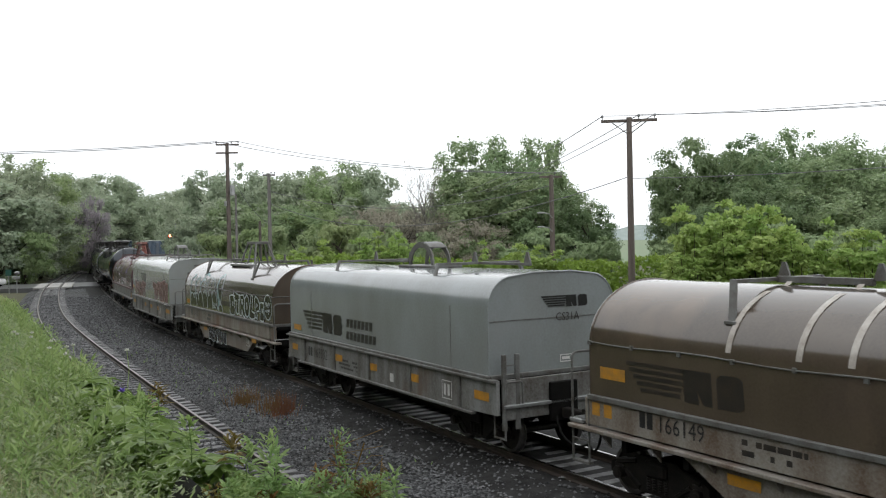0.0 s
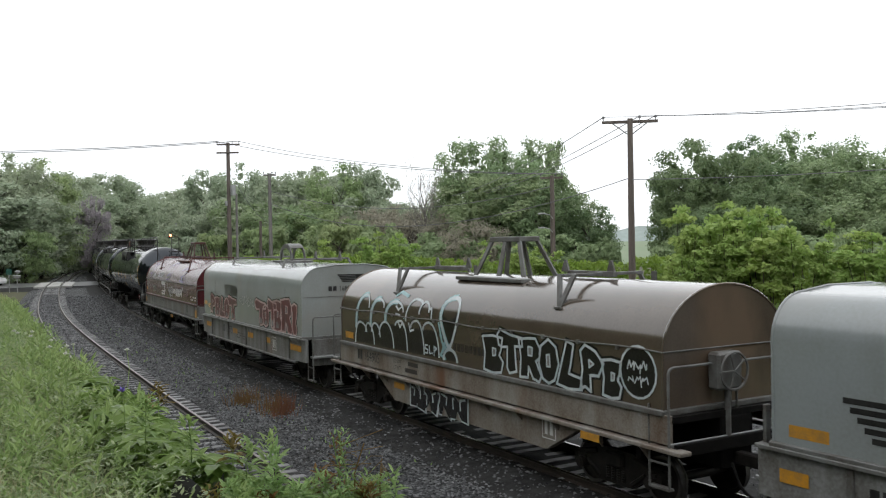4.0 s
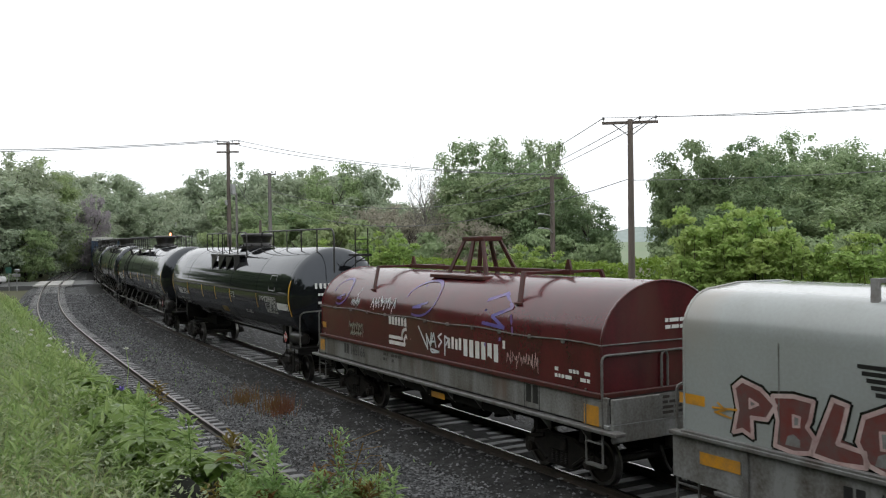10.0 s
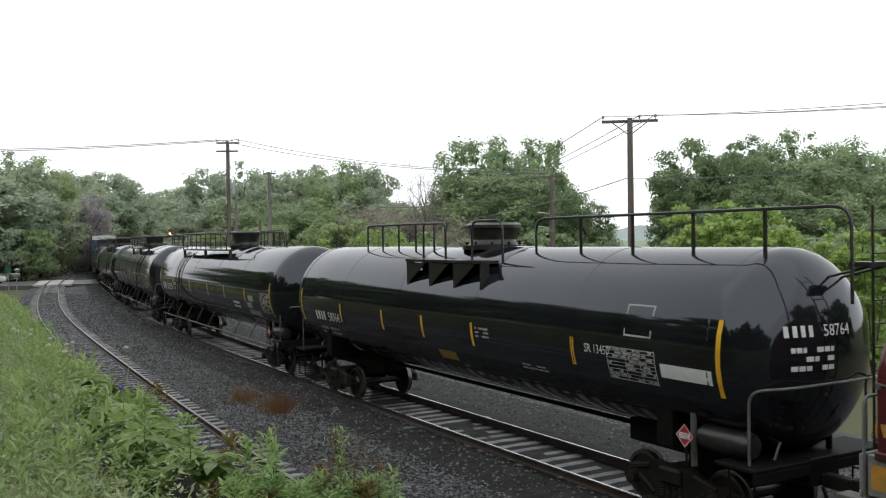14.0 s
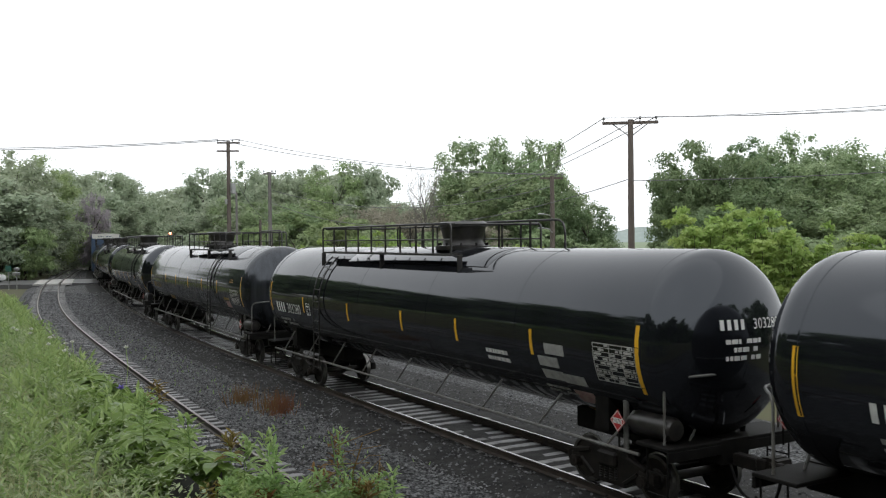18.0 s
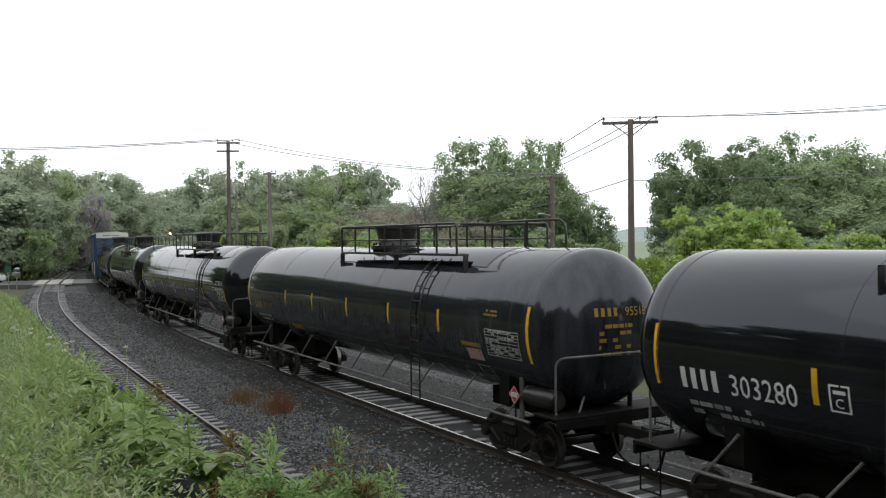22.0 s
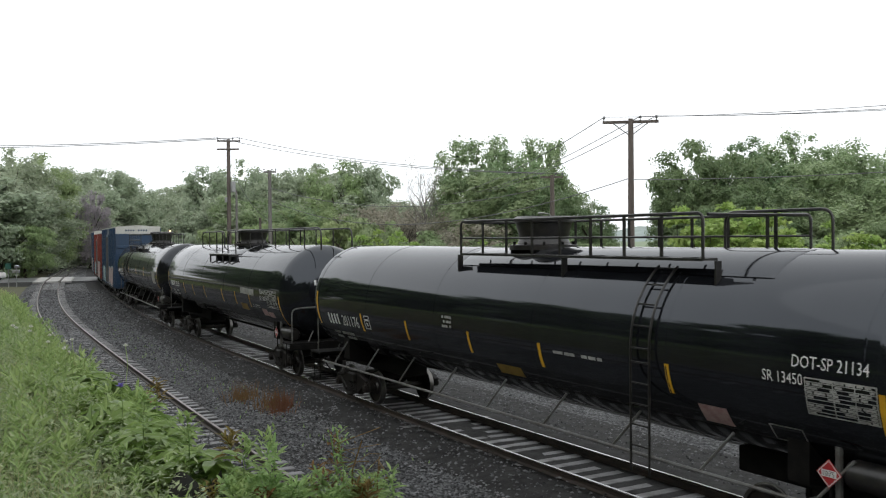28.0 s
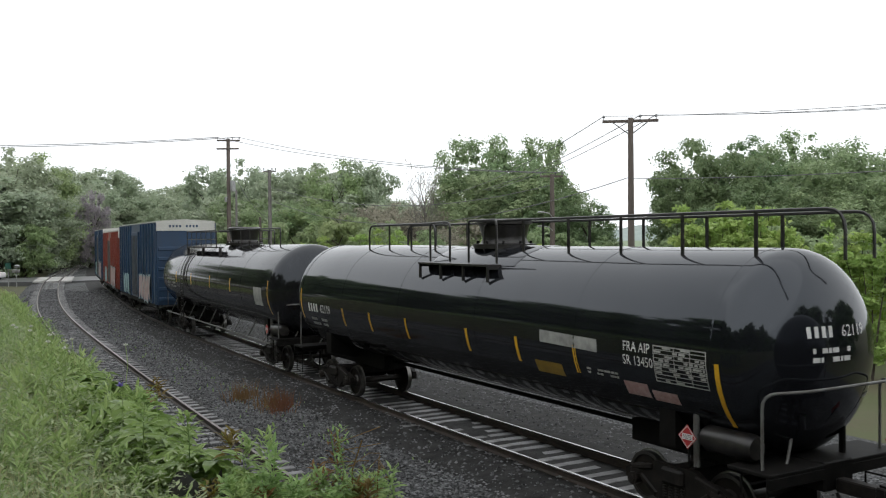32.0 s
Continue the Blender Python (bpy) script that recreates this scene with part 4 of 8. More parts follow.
deck_rail(t, -0.7, -1.9, 0.95, CZ + 1.2, CZ + 2.12, 1.4, mid=False, corner=0.25)
bm = bmesh.new()
for k in range(4):
    x = 1.5 - k * 1.08
    box(bm, x - 0.03, x + 0.03, 1.2, 1.4, CZ + 0.68, CZ + 1.25)
box(bm, -1.8, 1.55, 0.98, 1.42, CZ + 1.22, CZ + 1.28)
for k in range(3):
    extrude_y(bm, [(1.47 - k * 1.08, CZ + 0.7), (1.47 - k * 1.08, CZ + 1.2), (0.65 - k * 1.08, CZ + 1.2)], 1.37, 1.4)
part("walkway_bracket", bm, BLACK_RAIL, t, "black triangular walkway brackets")
bm = bmesh.new()
box(bm, -9.55, -9.2, -0.72, -0.1, 3.98, 4.05)
for y in (-0.62, -0.2):
    rod(bm, (-9.5, y, 0.9), (-9.5, y, 4.85), 0.02, 6)
    rod(bm, (-9.5, y, 4.0), (-8.5, y, 3.75), 0.02, 6)
for k in range(11):
    rod(bm, (-9.5, -0.62, 1.2 + k * 0.33), (-9.5, -0.2, 1.2 + k * 0.33), 0.014, 6)
part("end_ladder", bm, BLACK_RAIL, t)
side_marks(t, 7.0, 2.2, "58764", WHITE_PAINT, 0.26, 3, 0.19)
head_marks(t, 8.2, "58764", 0.5, WHITE_PAINT, 3, 4, 0.9)
text(t, "SR 13450", on_shell(-5.26, 2.5, CZ, R), 0.15, WHITE_PAINT, 0.8)
data_panel(t, -5.83, 2.12, 1.15, 0.55, 7)
label_plate(t, -7.08, 2.28, 1.05, 0.22, WHITE_PAINT)
label_plate(t, 0.1, 1.8, 0.75, 0.24, OLD_YELLOW)
decal(t, stroke([(0, 0.1), (0, 0), (0.6, 0), (0.6, 0.1)], 0.03) + stroke([(0, 0.35), (0, 0.5), (0.6, 0.5), (0.6, 0.35)], 0.03), on_shell(-6.28, 2.87, CZ, R), DULL_WHITE, "paint_marks")
decal(t, small_print(0.5, 0.24, 3, 9), on_shell(-1.72, 2.42, CZ, R), DULL_WHITE, "small_print")
decal(t, small_print(0.9, 0.14, 2, 10), on_shell(-3.2, 1.95, CZ, R), DULL_WHITE, "small_print")

# tank with the long square railing and curved ladder
t = build_tank("glossy black pressure tank car with square walkway railing, wet", 8.85, BLACK, 18.16, 20.4, MARK([5.85, 2.6, -0.55, -3.1, -5.85], 0.48, 2.3) + [(8.7, 2.2, 0.95), (-8.75, 1.95, 1.15)])
manway(t, -0.9, 0.68, 0.52)
top_platform(t, 5.0, -2.4)
deck_rail(t, 2.2, -4.2, -0.55, CZ + 1.4, CZ + 2.15, 1.2, mid=False, corner=0.3)
dome_patch(t, -3.6, 3.6)
side_ladder(t, 4.6)
side_marks(t, 8.2, 2.22, "303280", WHITE_PAINT, 0.32, 11, 0.2)
decal(t, frame_bars(0, 0, 0.3, 0.36, 0.025) + rect(0.06, 0.24, 0.24, 0.29), on_shell(5.65, 2.25, CZ, R), WHITE_PAINT, "plate_frame")
text(t, "C", on_shell(5.57, 2.31, CZ, R), 0.13, WHITE_PAINT)
head_marks(t, 8.85, "303280", 0.5, WHITE_PAINT, 3, 12)
decal(t, small_print(0.8, 0.32, 2, 13, 0.95), on_shell(-4.2, 2.0, CZ, R), WHITE_PAINT, "small_print")
for x, z, w in ((-6.0, 2.12, 0.6), (-6.02, 1.88, 0.62), (-6.62, 1.86, 0.62), (-6.25, 2.36, 0.58)):
    label_plate(t, x, z, w, 0.2, DULL_WHITE)
data_panel(t, -7.65, 2.05, 1.05, 0.68, 14)
label_plate(t, -6.7, 1.5, 0.55, 0.34, STICKER)
label_plate(t, -6.6, 1.3, 0.7, 0.16, OLD_YELLOW)
decal(t, small_print(0.85, 0.22, 2, 15), on_shell(-5.9, 1.6, CZ, R), DULL_WHITE, "small_print")

# the streaked one with ochre lettering
t = build_tank("streaked dull black tank car with ochre lettering, wet", 8.52, BLACK_OLD, 38.7, 20.2, MARK([4.73, 2.46, -0.03, -2.56, -5.05], 0.5, 2.43) + [(8.4, 2.25, 0.95), (-8.45, 2.1, 1.1)])
manway(t, 0.0, 0.68, 0.54)
top_platform(t, 0.95, -5.35)
deck_rail(t, -4.1, -7.0, -0.5, CZ + 1.4, CZ + 2.15, 1.2, mid=False, corner=0.3)
dome_patch(t, -6.3, 1.6)
side_ladder(t, -4.1)
side_marks(t, 7.85, 2.2, "955189", OLD_YELLOW, 0.24, 16)
rng = random.Random(44)
streaks = []
for k in range(210):
    u, top, ln, lean = rng.uniform(0, 13.5), rng.gauss(0.62, 0.07), rng.uniform(0.12, 0.5), rng.uniform(-0.05, 0.03)
    wd = rng.uniform(0.006, 0.022)
    for j in range(4):
        a, b = top - ln * j / 4, top - ln * (j + 1) / 4
        streaks.append([(u + lean * j - wd, a), (u + lean * (j + 1) - wd * 0.8, b), (u + lean * (j + 1) + wd * 0.8, b), (u + lean * j + wd, a)])
decal(t, streaks, on_shell(6.4, 1.95, CZ, R), RAIN_STREAK, "rain_streak", "pale washed streaks in the grime")
head_marks(t, 8.52, "955189", 0.52, OLD_YELLOW, 5, 17)
data_panel(t, -6.95, 2.12, 1.2, 0.56, 18)
label_plate(t, 4.8, 1.72, 0.85, 0.2, OLD_YELLOW)
label_plate(t, -0.4, 1.98, 0.8, 0.3, BLACK_INK)
label_plate(t, -6.12, 1.96, 0.58, 0.26, STICKER)
label_plate(t, -5.95, 2.24, 0.75, 0.09, OLD_YELLOW)
decal(t, frame_bars(0, 0, 0.45, 0.3, 0.02), on_shell(-6.3, 1.62, CZ, R), DULL_WHITE, "plate_frame")
decal(t, small_print(0.5, 0.16, 2, 19), on_shell(-6.9, 2.9, CZ, R), OLD_YELLOW, "small_print")

# the longest one
t = build_tank("glossy black pressure tank car with broad walkway, wet", 8.8, BLACK, 59.2, 20.7, MARK([5.8, 3.3, 0.5, -2.0, -5.3], 0.48, 2.06) + [(8.7, 2.05, 0.95), (-8.88, 1.67, 1.0)])
manway(t, -0.1, 0.7, 0.56)
top_platform(t, 1.25, -5.75)
deck_rail(t, -4.6, -6.7, -0.5, CZ + 1.4, CZ + 2.15, 1.2, mid=False, corner=0.2)
dome_patch(t, -6.9, 1.6)
side_ladder(t, -4.8)
side_marks(t, 8.0, 2.12, "201176", WHITE_PAINT, 0.3, 21, 0.2)
decal(t, frame_bars(0, 0, 0.3, 0.36, 0.025) + rect(0.06, 0.22, 0.24, 0.27) + rect(0.11, 0.08, 0.19, 0.18), on_shell(5.62, 2.14, CZ, R), WHITE_PAINT, "plate_frame")
head_marks(t, 8.8, "201176", 0.5, WHITE_PAINT, 3, 22)
text(t, "DOT-SP 21134", on_shell(-7.59, 2.76, CZ, R), 0.16, WHITE_PAINT, 0.8)
text(t, "SR 13450", on_shell(-7.12, 2.53, CZ, R), 0.15, WHITE_PAINT, 0.8)
data_panel(t, -7.79, 2.16, 1.03, 0.5, 23)
label_plate(t, -0.3, 1.74, 0.85, 0.24, OLD_YELLOW)
decal(t, small_print(0.4, 0.3, 3, 24, 0.95), on_shell(1.55, 2.5, CZ, R), DULL_WHITE, "small_print")
decal(t, small_print(1.6, 0.1, 1, 25), on_shell(-2.2, 2.35, CZ, R), DULL_WHITE, "small_print")
label_plate(t, -5.78, 1.7, 0.55, 0.34, STICKER)
decal(t, frame_bars(0, 0, 0.55, 0.3, 0.02), on_shell(-7.04, 1.66, CZ, R), DULL_WHITE, "plate_frame")

# clean one with hoop railings and a small bracketed walkway
t = build_tank("clean glossy black pressure tank car with hoop railings, wet", 8.23, BLACK, 79.45, 19.8, MARK([5.1, 3.42, 1.42, -1.32, -3.15, -4.93], 0.5, 2.08) + [(8.1, 2.1, 0.9), (-8.2, 1.67, 1.05)], rail=False)
manway(t, -0.5, 0.66, 0.54)
deck_rail(t, 5.3, 1.6, 0.6, CZ + 1.4, CZ + 2.08, 1.1, mid=False, corner=0.25)
deck_rail(t, -0.6, -9.6, 0.6, CZ + 1.4, CZ + 2.1, 1.6, mid=False, corner=0.3)
deck_rail(t, 5.3, -9.2, -0.6, CZ + 1.4, CZ + 2.08, 1.6, mid=False, corner=0.3)
dome_patch(t, -2.4, 1.0)
bm = bmesh.new()
box(bm, -1.9, 1.05, 0.95, 1.38, CZ + 1.14, CZ + 1.18)
for k in range(4):
    x = 1.0 - k * 0.96
    box(bm, x - 0.025, x + 0.025, 1.32, 1.37, CZ + 0.82, CZ + 1.14)
    box(bm, x - 0.02, x + 0.02, 0.95, 1.36, CZ + 1.08, CZ + 1.14)
part("walkway", bm, BLACK_RAIL, t)
deck_rail(t, 0.95, 0.05, 1.1, CZ + 1.2, CZ + 2.08, 1.2, mid=False)
deck_rail(t, -0.75, -1.85, 1.1, CZ + 1.2, CZ + 2.1, 1.2, mid=False)
side_marks(t, 7.56, 2.34, "62119", WHITE_PAINT, 0.24, 31)
head_marks(t, 8.23, "62119", 0.5, WHITE_PAINT, 2, 32)
text(t, "FRA AIP", on_shell(-6.22, 2.62, CZ, R), 0.16, WHITE_PAINT, 0.8)
text(t, "SR 13450", on_shell(-6.2, 2.4, CZ, R), 0.16, WHITE_PAINT, 0.8)
data_panel(t, -6.91, 2.2, 1.1, 0.58, 33)
label_plate(t, -3.94, 2.54, 1.62, 0.22, DULL_WHITE, tilt=-0.02)
label_plate(t, -3.66, 1.95, 0.82, 0.25, OLD_YELLOW)
decal(t, small_print(0.8, 0.14, 2, 34), on_shell(-5.2, 2.1, CZ, R), DULL_WHITE, "small_print")
label_plate(t, -6.1, 1.88, 0.55, 0.26, STICKER)
label_plate(t, -6.72, 1.86, 0.55, 0.2, STICKER)
decal(t, small_print(0.55, 0.2, 2, 35), on_head(-0.75, 2.0, 8.23, CZ, R, DEPTH), DULL_WHITE, "small_print")

# dustier tank behind it
t = build_tank("dusty black tank car with square walkway railing", 8.28, BLACK_DUST, 98.85, 19.3, MARK([5.5, 2.6, -0.6, -3.6], 0.5) + [(-8.15, 1.95, 1.15)])
manway(t, -0.3, 0.75, 0.58)
top_platform(t, 4.6, -0.5)
deck_rail(t, -0.5, -6.6, 0.55, CZ + 1.4, CZ + 2.12, 1.2, mid=False)
side_ladder(t, 4.0)
decal(t, small_print(1.6, 0.5, 3, 41), on_shell(7.4, 2.2, CZ, R), DULL_WHITE, "small_print")
label_plate(t, -6.6, 2.2, 0.9, 0.62, DULL_WHITE)


# ---- coil cars ----
def round_profile(w, z0, zs, zt):
    """Half width of a hood with upright lower sides and a domed top."""
    def at(z):
        if z <= zs:
            return w
        return w * math.sqrt(max(0.0, 1 - ((z - zs) / (zt - zs)) ** 2))
    return at


def hood_section(kind, w, z0, zs, zt):
    pts = [(w, z0), (w, zs)]
    if kind == "round":
        n = 22
        pts += [(w * math.cos(math.pi * k / n), zs + (zt - zs) * math.sin(math.pi * k / n)) for k in range(1, n)]
    else:
        # flat sides, rounded shoulders, slightly crowned top
        rc = 0.62
        for k in range(1, 9):
            a = math.pi / 2 * k / 8
            pts.append((w - rc + rc * math.cos(a), zt - 0.06 - rc + rc * math.sin(a)))
        pts += [(w * 0.3, zt), (-w * 0.3, zt)]
        for k in range(8, 0, -1):
            a = math.pi / 2 * k / 8
            pts.append((-w + rc - rc * math.cos(a), zt - 0.06 - rc + rc * math.sin(a)))
    return pts + [(-w, zs), (-w, z0)]


def square_profile(w, zt):
    def at(z):
        q = z - (zt - 0.68)
        return w if q <= 0 else w - 0.62 + 0.62 * math.sqrt(max(0, 1 - (q / 0.62) ** 2))
    return at


SQ = 1.6


def lift_gear(hood, zt, stands, beam, hoop, style, steel, vee=False):
    """Lifting frame on top of a hood: legged stands, the long bar between them and the crane eye."""
    zb = zt + (0.14 if style == "hoop" else 0.08)
    yf, zf = (1.3, zt - 0.3) if style == "hoop" else (1.17, zt - 0.5)
    for x in stands:
        for s in (1, -1):
            bm = bmesh.new()
            for lean in (0.24, -0.2) if vee else (0.14,):
                a, b = Vector((x, s * yf, zf)), Vector((x + lean, s * (yf - 0.2), zb + 0.03))
                w, t = Vector((0.055, 0, 0)), Vector((0, 0.025, 0))
                vs = [bm.verts.new(q) for q in (a - w - t, a + w - t, b + w - t, b - w - t, a - w + t, a + w + t, b + w + t, b - w + t)]
                for f in ((0, 1, 2, 3), (7, 6, 5, 4), (0, 4, 5, 1), (1, 5, 6, 2), (2, 6, 7, 3), (3, 7, 4, 0)):
                    bm.faces.new([vs[k] for k in f])
            box(bm, x - 0.1, x + 0.1, s * yf - 0.07, s * yf + 0.07, zf - 0.03, zf + 0.02, 0.006)
            part("stand_leg", bm, steel, hood, "steel leg that carries a stacked hood")
        bm = bmesh.new()
        box(bm, x + 0.1, x + 0.18, -yf + 0.2, yf - 0.2, zb - 0.03, zb + 0.03, 0.006)
        part("stand_crossbar", bm, steel, hood)
    if beam:
        bm = bmesh.new()
        q = 0.03 if style == "hoop" else 0.05
        box(bm, beam[1], beam[0], -q, q, zb - q, zb + q, 0.006)
        part("lifting_beam", bm, steel, hood)
        for x in beam:
            bm = bmesh.new()
            d = 0.12 if x > 0 else -0.12
            extrude_y(bm, [(x, zb + 0.02), (x - d * 2, zb + 0.02), (x - d * 1.2, zb + 0.26), (x - d * 0.7, zb + 0.26)], -0.02, 0.02)
            part("stacking_lug", bm, steel, hood)
    if not hoop:
        return
    bm = bmesh.new()
    x0, x1 = hoop
    c = (x0 + x1) / 2
    if style == "hoop":
        # a broad plate bent into an arch, pierced at its sides, on a foot plate
        n, r, hh = 16, 0.66, 0.58
        ring = [(c + r * math.cos(math.pi * k / n), zt + 0.06 + hh * math.sin(math.pi * k / n) ** 0.85) for k in range(n + 1)]
        for s in (0.24, -0.24):
            for (xa, za), (xb, zb2) in zip(ring, ring[1:]):
                m = 0.8
                qa = (c + (xa - c) * m, zt + 0.02 + (za - zt - 0.02) * m)
                qb = (c + (xb - c) * m, zt + 0.02 + (zb2 - zt - 0.02) * m)
                extrude_y(bm, [(xa, za), (xb, zb2), qb, qa], s - 0.02, s + 0.02)
        # the saddle plate over the crown of the arch
        v = [[bm.verts.new((x, y, z + q)) for y, q in ((-0.24, 0.0), (0.24, 0.0), (0.24, 0.02), (-0.24, 0.02))] for x, z in ring[4:-4]]
        for a, b in zip(v, v[1:]):
            for k in range(4):
                bm.faces.new((a[k], a[(k + 1) % 4], b[(k + 1) % 4], b[k]))
        box(bm, c - 0.95, c + 0.95, -0.42, 0.42, zt, zt + 0.06, 0.01)
    else:
        q = 1 if x0 > x1 else -1
        for s in (0.42, -0.42):
            for x, o in ((x0, -0.42), (x1, 0.42), (c, 0.0)):
                a, b = Vector((x, s, zt - 0.03)), Vector((x + o * q, s * 0.55, zt + 0.74))
                w = Vector((0.075, 0, 0))
                t = Vector((0, 0.02, 0))
                vs = [bm.verts.new(p) for p in (a - w - t, a + w - t, b + w * 0.8 - t, b - w * 0.8 - t, a - w + t, a + w + t, b + w * 0.8 + t, b - w * 0.8 + t)]
                for f in ((0, 1, 2, 3), (7, 6, 5, 4), (0, 4, 5, 1), (1, 5, 6, 2), (2, 6, 7, 3), (3, 7, 4, 0)):
                    bm.faces.new([vs[k] for k in f])
        box(bm, min(x0, x1) + 0.36, max(x0, x1) - 0.36, -0.27, 0.27, zt + 0.72, zt + 0.83, 0.015)
        for s in (0.55, -0.55):
            box(bm, min(x0, x1) - 0.35, max(x0, x1) + 0.35, s - 0.2, s + 0.2, zt - 0.13, zt - 0.05, 0.01)
    part("crane_eye", bm, steel, hood)


def build_coil_car(label, centre, length, hood, sill, belly_paint=None, posts=False):
    """A coil car under its lift-off hood. hood: kind, far end, near end, half width, bottom, shoulder, top, paint, trim steel."""
    kind, xf, xn, w, z0, zs, zt, paint, steel = hood
    sill_paint, sz0, sz1, deep, belly = sill
    car = tagged(new("coil_car"), label, "freight car", group="coil cars of the freight train")
    TRAIN.append((car, centre, length))
    bm = bmesh.new()
    sec = hood_section(kind, w, z0, zs, zt)
    n = 14
    rings = []
    for k in range(n + 1):
        x = xn + (xf - xn) * k / n
        rings.append([bm.verts.new((x, y + 0.012 * noise.noise((x * 0.9, y * 2, z * 2)), z + 0.012 * noise.noise((x * 0.9, y * 2, z * 2 + 9)))) for y, z in sec])
    for a, b in zip(rings, rings[1:]):
        for k in range(len(sec) - 1):
            bm.faces.new((a[k], a[k + 1], b[k + 1], b[k]))
    bm.faces.new(rings[0])
    bm.faces.new(rings[-1])
    h = part("hood", bm, paint, car, "lift-off steel hood")
    # rolled edge at both ends, rib at the bottom
    for x in (xn, xf):
        bm = bmesh.new()
        pts = [(x, y, z) for y, z in sec]
        pipe(bm, pts, 0.022, 6)
        part("end_flange", bm, paint, h)
    bm = bmesh.new()
    for s in (1, -1):
        box(bm, xn - 0.03, xf + 0.03, min(s * (w - 0.03), s * (w + 0.07)), max(s * (w - 0.03), s * (w + 0.07)), z0 - 0.07, z0 + 0.02, 0.01)
    box(bm, xn - 0.07, xn + 0.02, -w, w, z0 - 0.07, z0 + 0.02, 0.01)
    box(bm, xf - 0.02, xf + 0.07, -w, w, z0 - 0.07, z0 + 0.02, 0.01)
    part("bottom_rim", bm, steel, h)
    if kind == "round":
        bm = bmesh.new()
        zc = zs + 0.03
        prof = round_profile(w, z0, zs, zt)
        q = 24
        pts = [(xn - 0.015, -w, zc), (xn - 0.015, w, zc)] + [(xn + (xf - xn) * k / q, prof(zc) + 0.02, zc + 0.02 * math.sin(k * 1.05)) for k in range(q + 1)]
        pipe(bm, pts, 0.012, 6)
        part("tarp_cable", bm, GREY_STEEL, h)
        for k in range(1, 13):
            x = xn + (xf - xn) * k / 12
            bm = bmesh.new()
            box(bm, x - 0.03, x + 0.03, prof(zc), prof(zc) + 0.04, zc - 0.05, zc + 0.02)
            part("cable_cleat", bm, GREY_STEEL, h)
    else:
        bm = bmesh.new()
        box(bm, xn - 0.012, xn - 0.002, -w, w, zs - 0.28, zs - 0.262)
        part("panel_joint", bm, GREY_STEEL, h)
        for x in (xn + 1.5, xf - 1.7):
            bm = bmesh.new()
            box(bm, x - 0.008, x + 0.008, w, w + 0.008, z0, zt - 0.7)
            part("panel_joint", bm, GREY_STEEL, h)
    # side sills
    for s in (1, -1):
        bm = bmesh.new()
        if deep:
            sec2 = [(xn - 0.25, sz0 + 0.06), (xn + 1.9, sz0), (xf - 1.9, sz0), (xf + 0.25, sz0 + 0.06), (xf + 0.25, sz1), (xn - 0.25, sz1)]
            extrude_y(bm, sec2, min(s * (w - 0.08), s * w), max(s * (w - 0.08), s * w))
        else:
            box(bm, xn - 0.15, xf + 0.15, min(s * 1.34, s * 1.42), max(s * 1.34, s * 1.42), sz0, sz1, 0.01)
        part("side_sill", bm, sill_paint, car)
        if not deep:
            bm = bmesh.new()
            extrude_y(bm, [(xn + 2.0, sz0 - 0.08), (xn + 3.1, belly), (xf - 3.1, belly), (xf - 2.0, sz0 - 0.08)], min(s * 1.2, s * 1.38), max(s * 1.2, s * 1.38))
            part("fishbelly_girder", bm, belly_paint or sill_paint, car)
        bm = bmesh.new()
        if deep:
            for k in range(5):
                x = xn + (1.55 if xf > 5.7 else 1.15) + (xf - xn - 2.3) * k / 4
                box(bm, x - 0.05, x + 0.05, min(s * w, s * (w + 0.04)), max(s * w, s * (w + 0.04)), sz0 + 0.04, sz1 - 0.02, 0.01)
            box(bm, xn - 0.25, xf + 0.25, min(s * (w - 0.06), s * (w + 0.09)), max(s * (w - 0.06), s * (w + 0.09)), sz1 - 0.04, sz1 + 0.02, 0.01)
            box(bm, xn + 0.6, xf - 0.6, min(s * (w - 0.06), s * (w + 0.06)), max(s * (w - 0.06), s * (w + 0.06)), sz0 - 0.04, sz0 + 0.02, 0.01)
        else:
            box(bm, xn - 0.5, xf + 0.5, min(s * 1.3, s * 1.54), max(s * 1.3, s * 1.54), sz0 - 0.1, sz0 - 0.03, 0.012)
            for k in range(11):
                x = xn + 0.4 + (xf - xn - 0.8) * k / 10
                extrude_x(bm, [(s * 1.32, sz0 - 0.1), (s * 1.53, sz0 - 0.1), (s * 1.32, sz0 - 0.35)], x - 0.02, x + 0.02)
        part("running_board" if not deep else "sill_post", bm, GREY_STEEL if deep or s < 0 or belly_paint else sill_paint, car)
    bm = bmesh.new()
    box(bm, xn - 0.2, xf + 0.2, -1.36, 1.36, sz1 - 0.12, sz1 - 0.02)
    box(bm, -length / 2 + 0.85, length / 2 - 0.85, -0.35, 0.35, 0.72, sz1 - 0.12, 0.02)
    for k in range(9):
        x = xn + (xf - xn) * (k + 0.5) / 9
        box(bm, x - 0.06, x + 0.06, -1.3, 1.3, 0.85, sz1 - 0.12)
    part("underframe", bm, IRON, car)
    bm = bmesh.new()
    rod(bm, (-1.5, 0.7, 0.75), (-0.3, 0.7, 0.75), 0.2, 14)
    box(bm, 0.4, 1.0, 0.45, 0.95, 0.55, 0.95, 0.03)
    rod(bm, (-4, 0.55, 0.8), (4, 0.55, 0.8), 0.025, 6)
    part("brake_gear", bm, IRON, car)
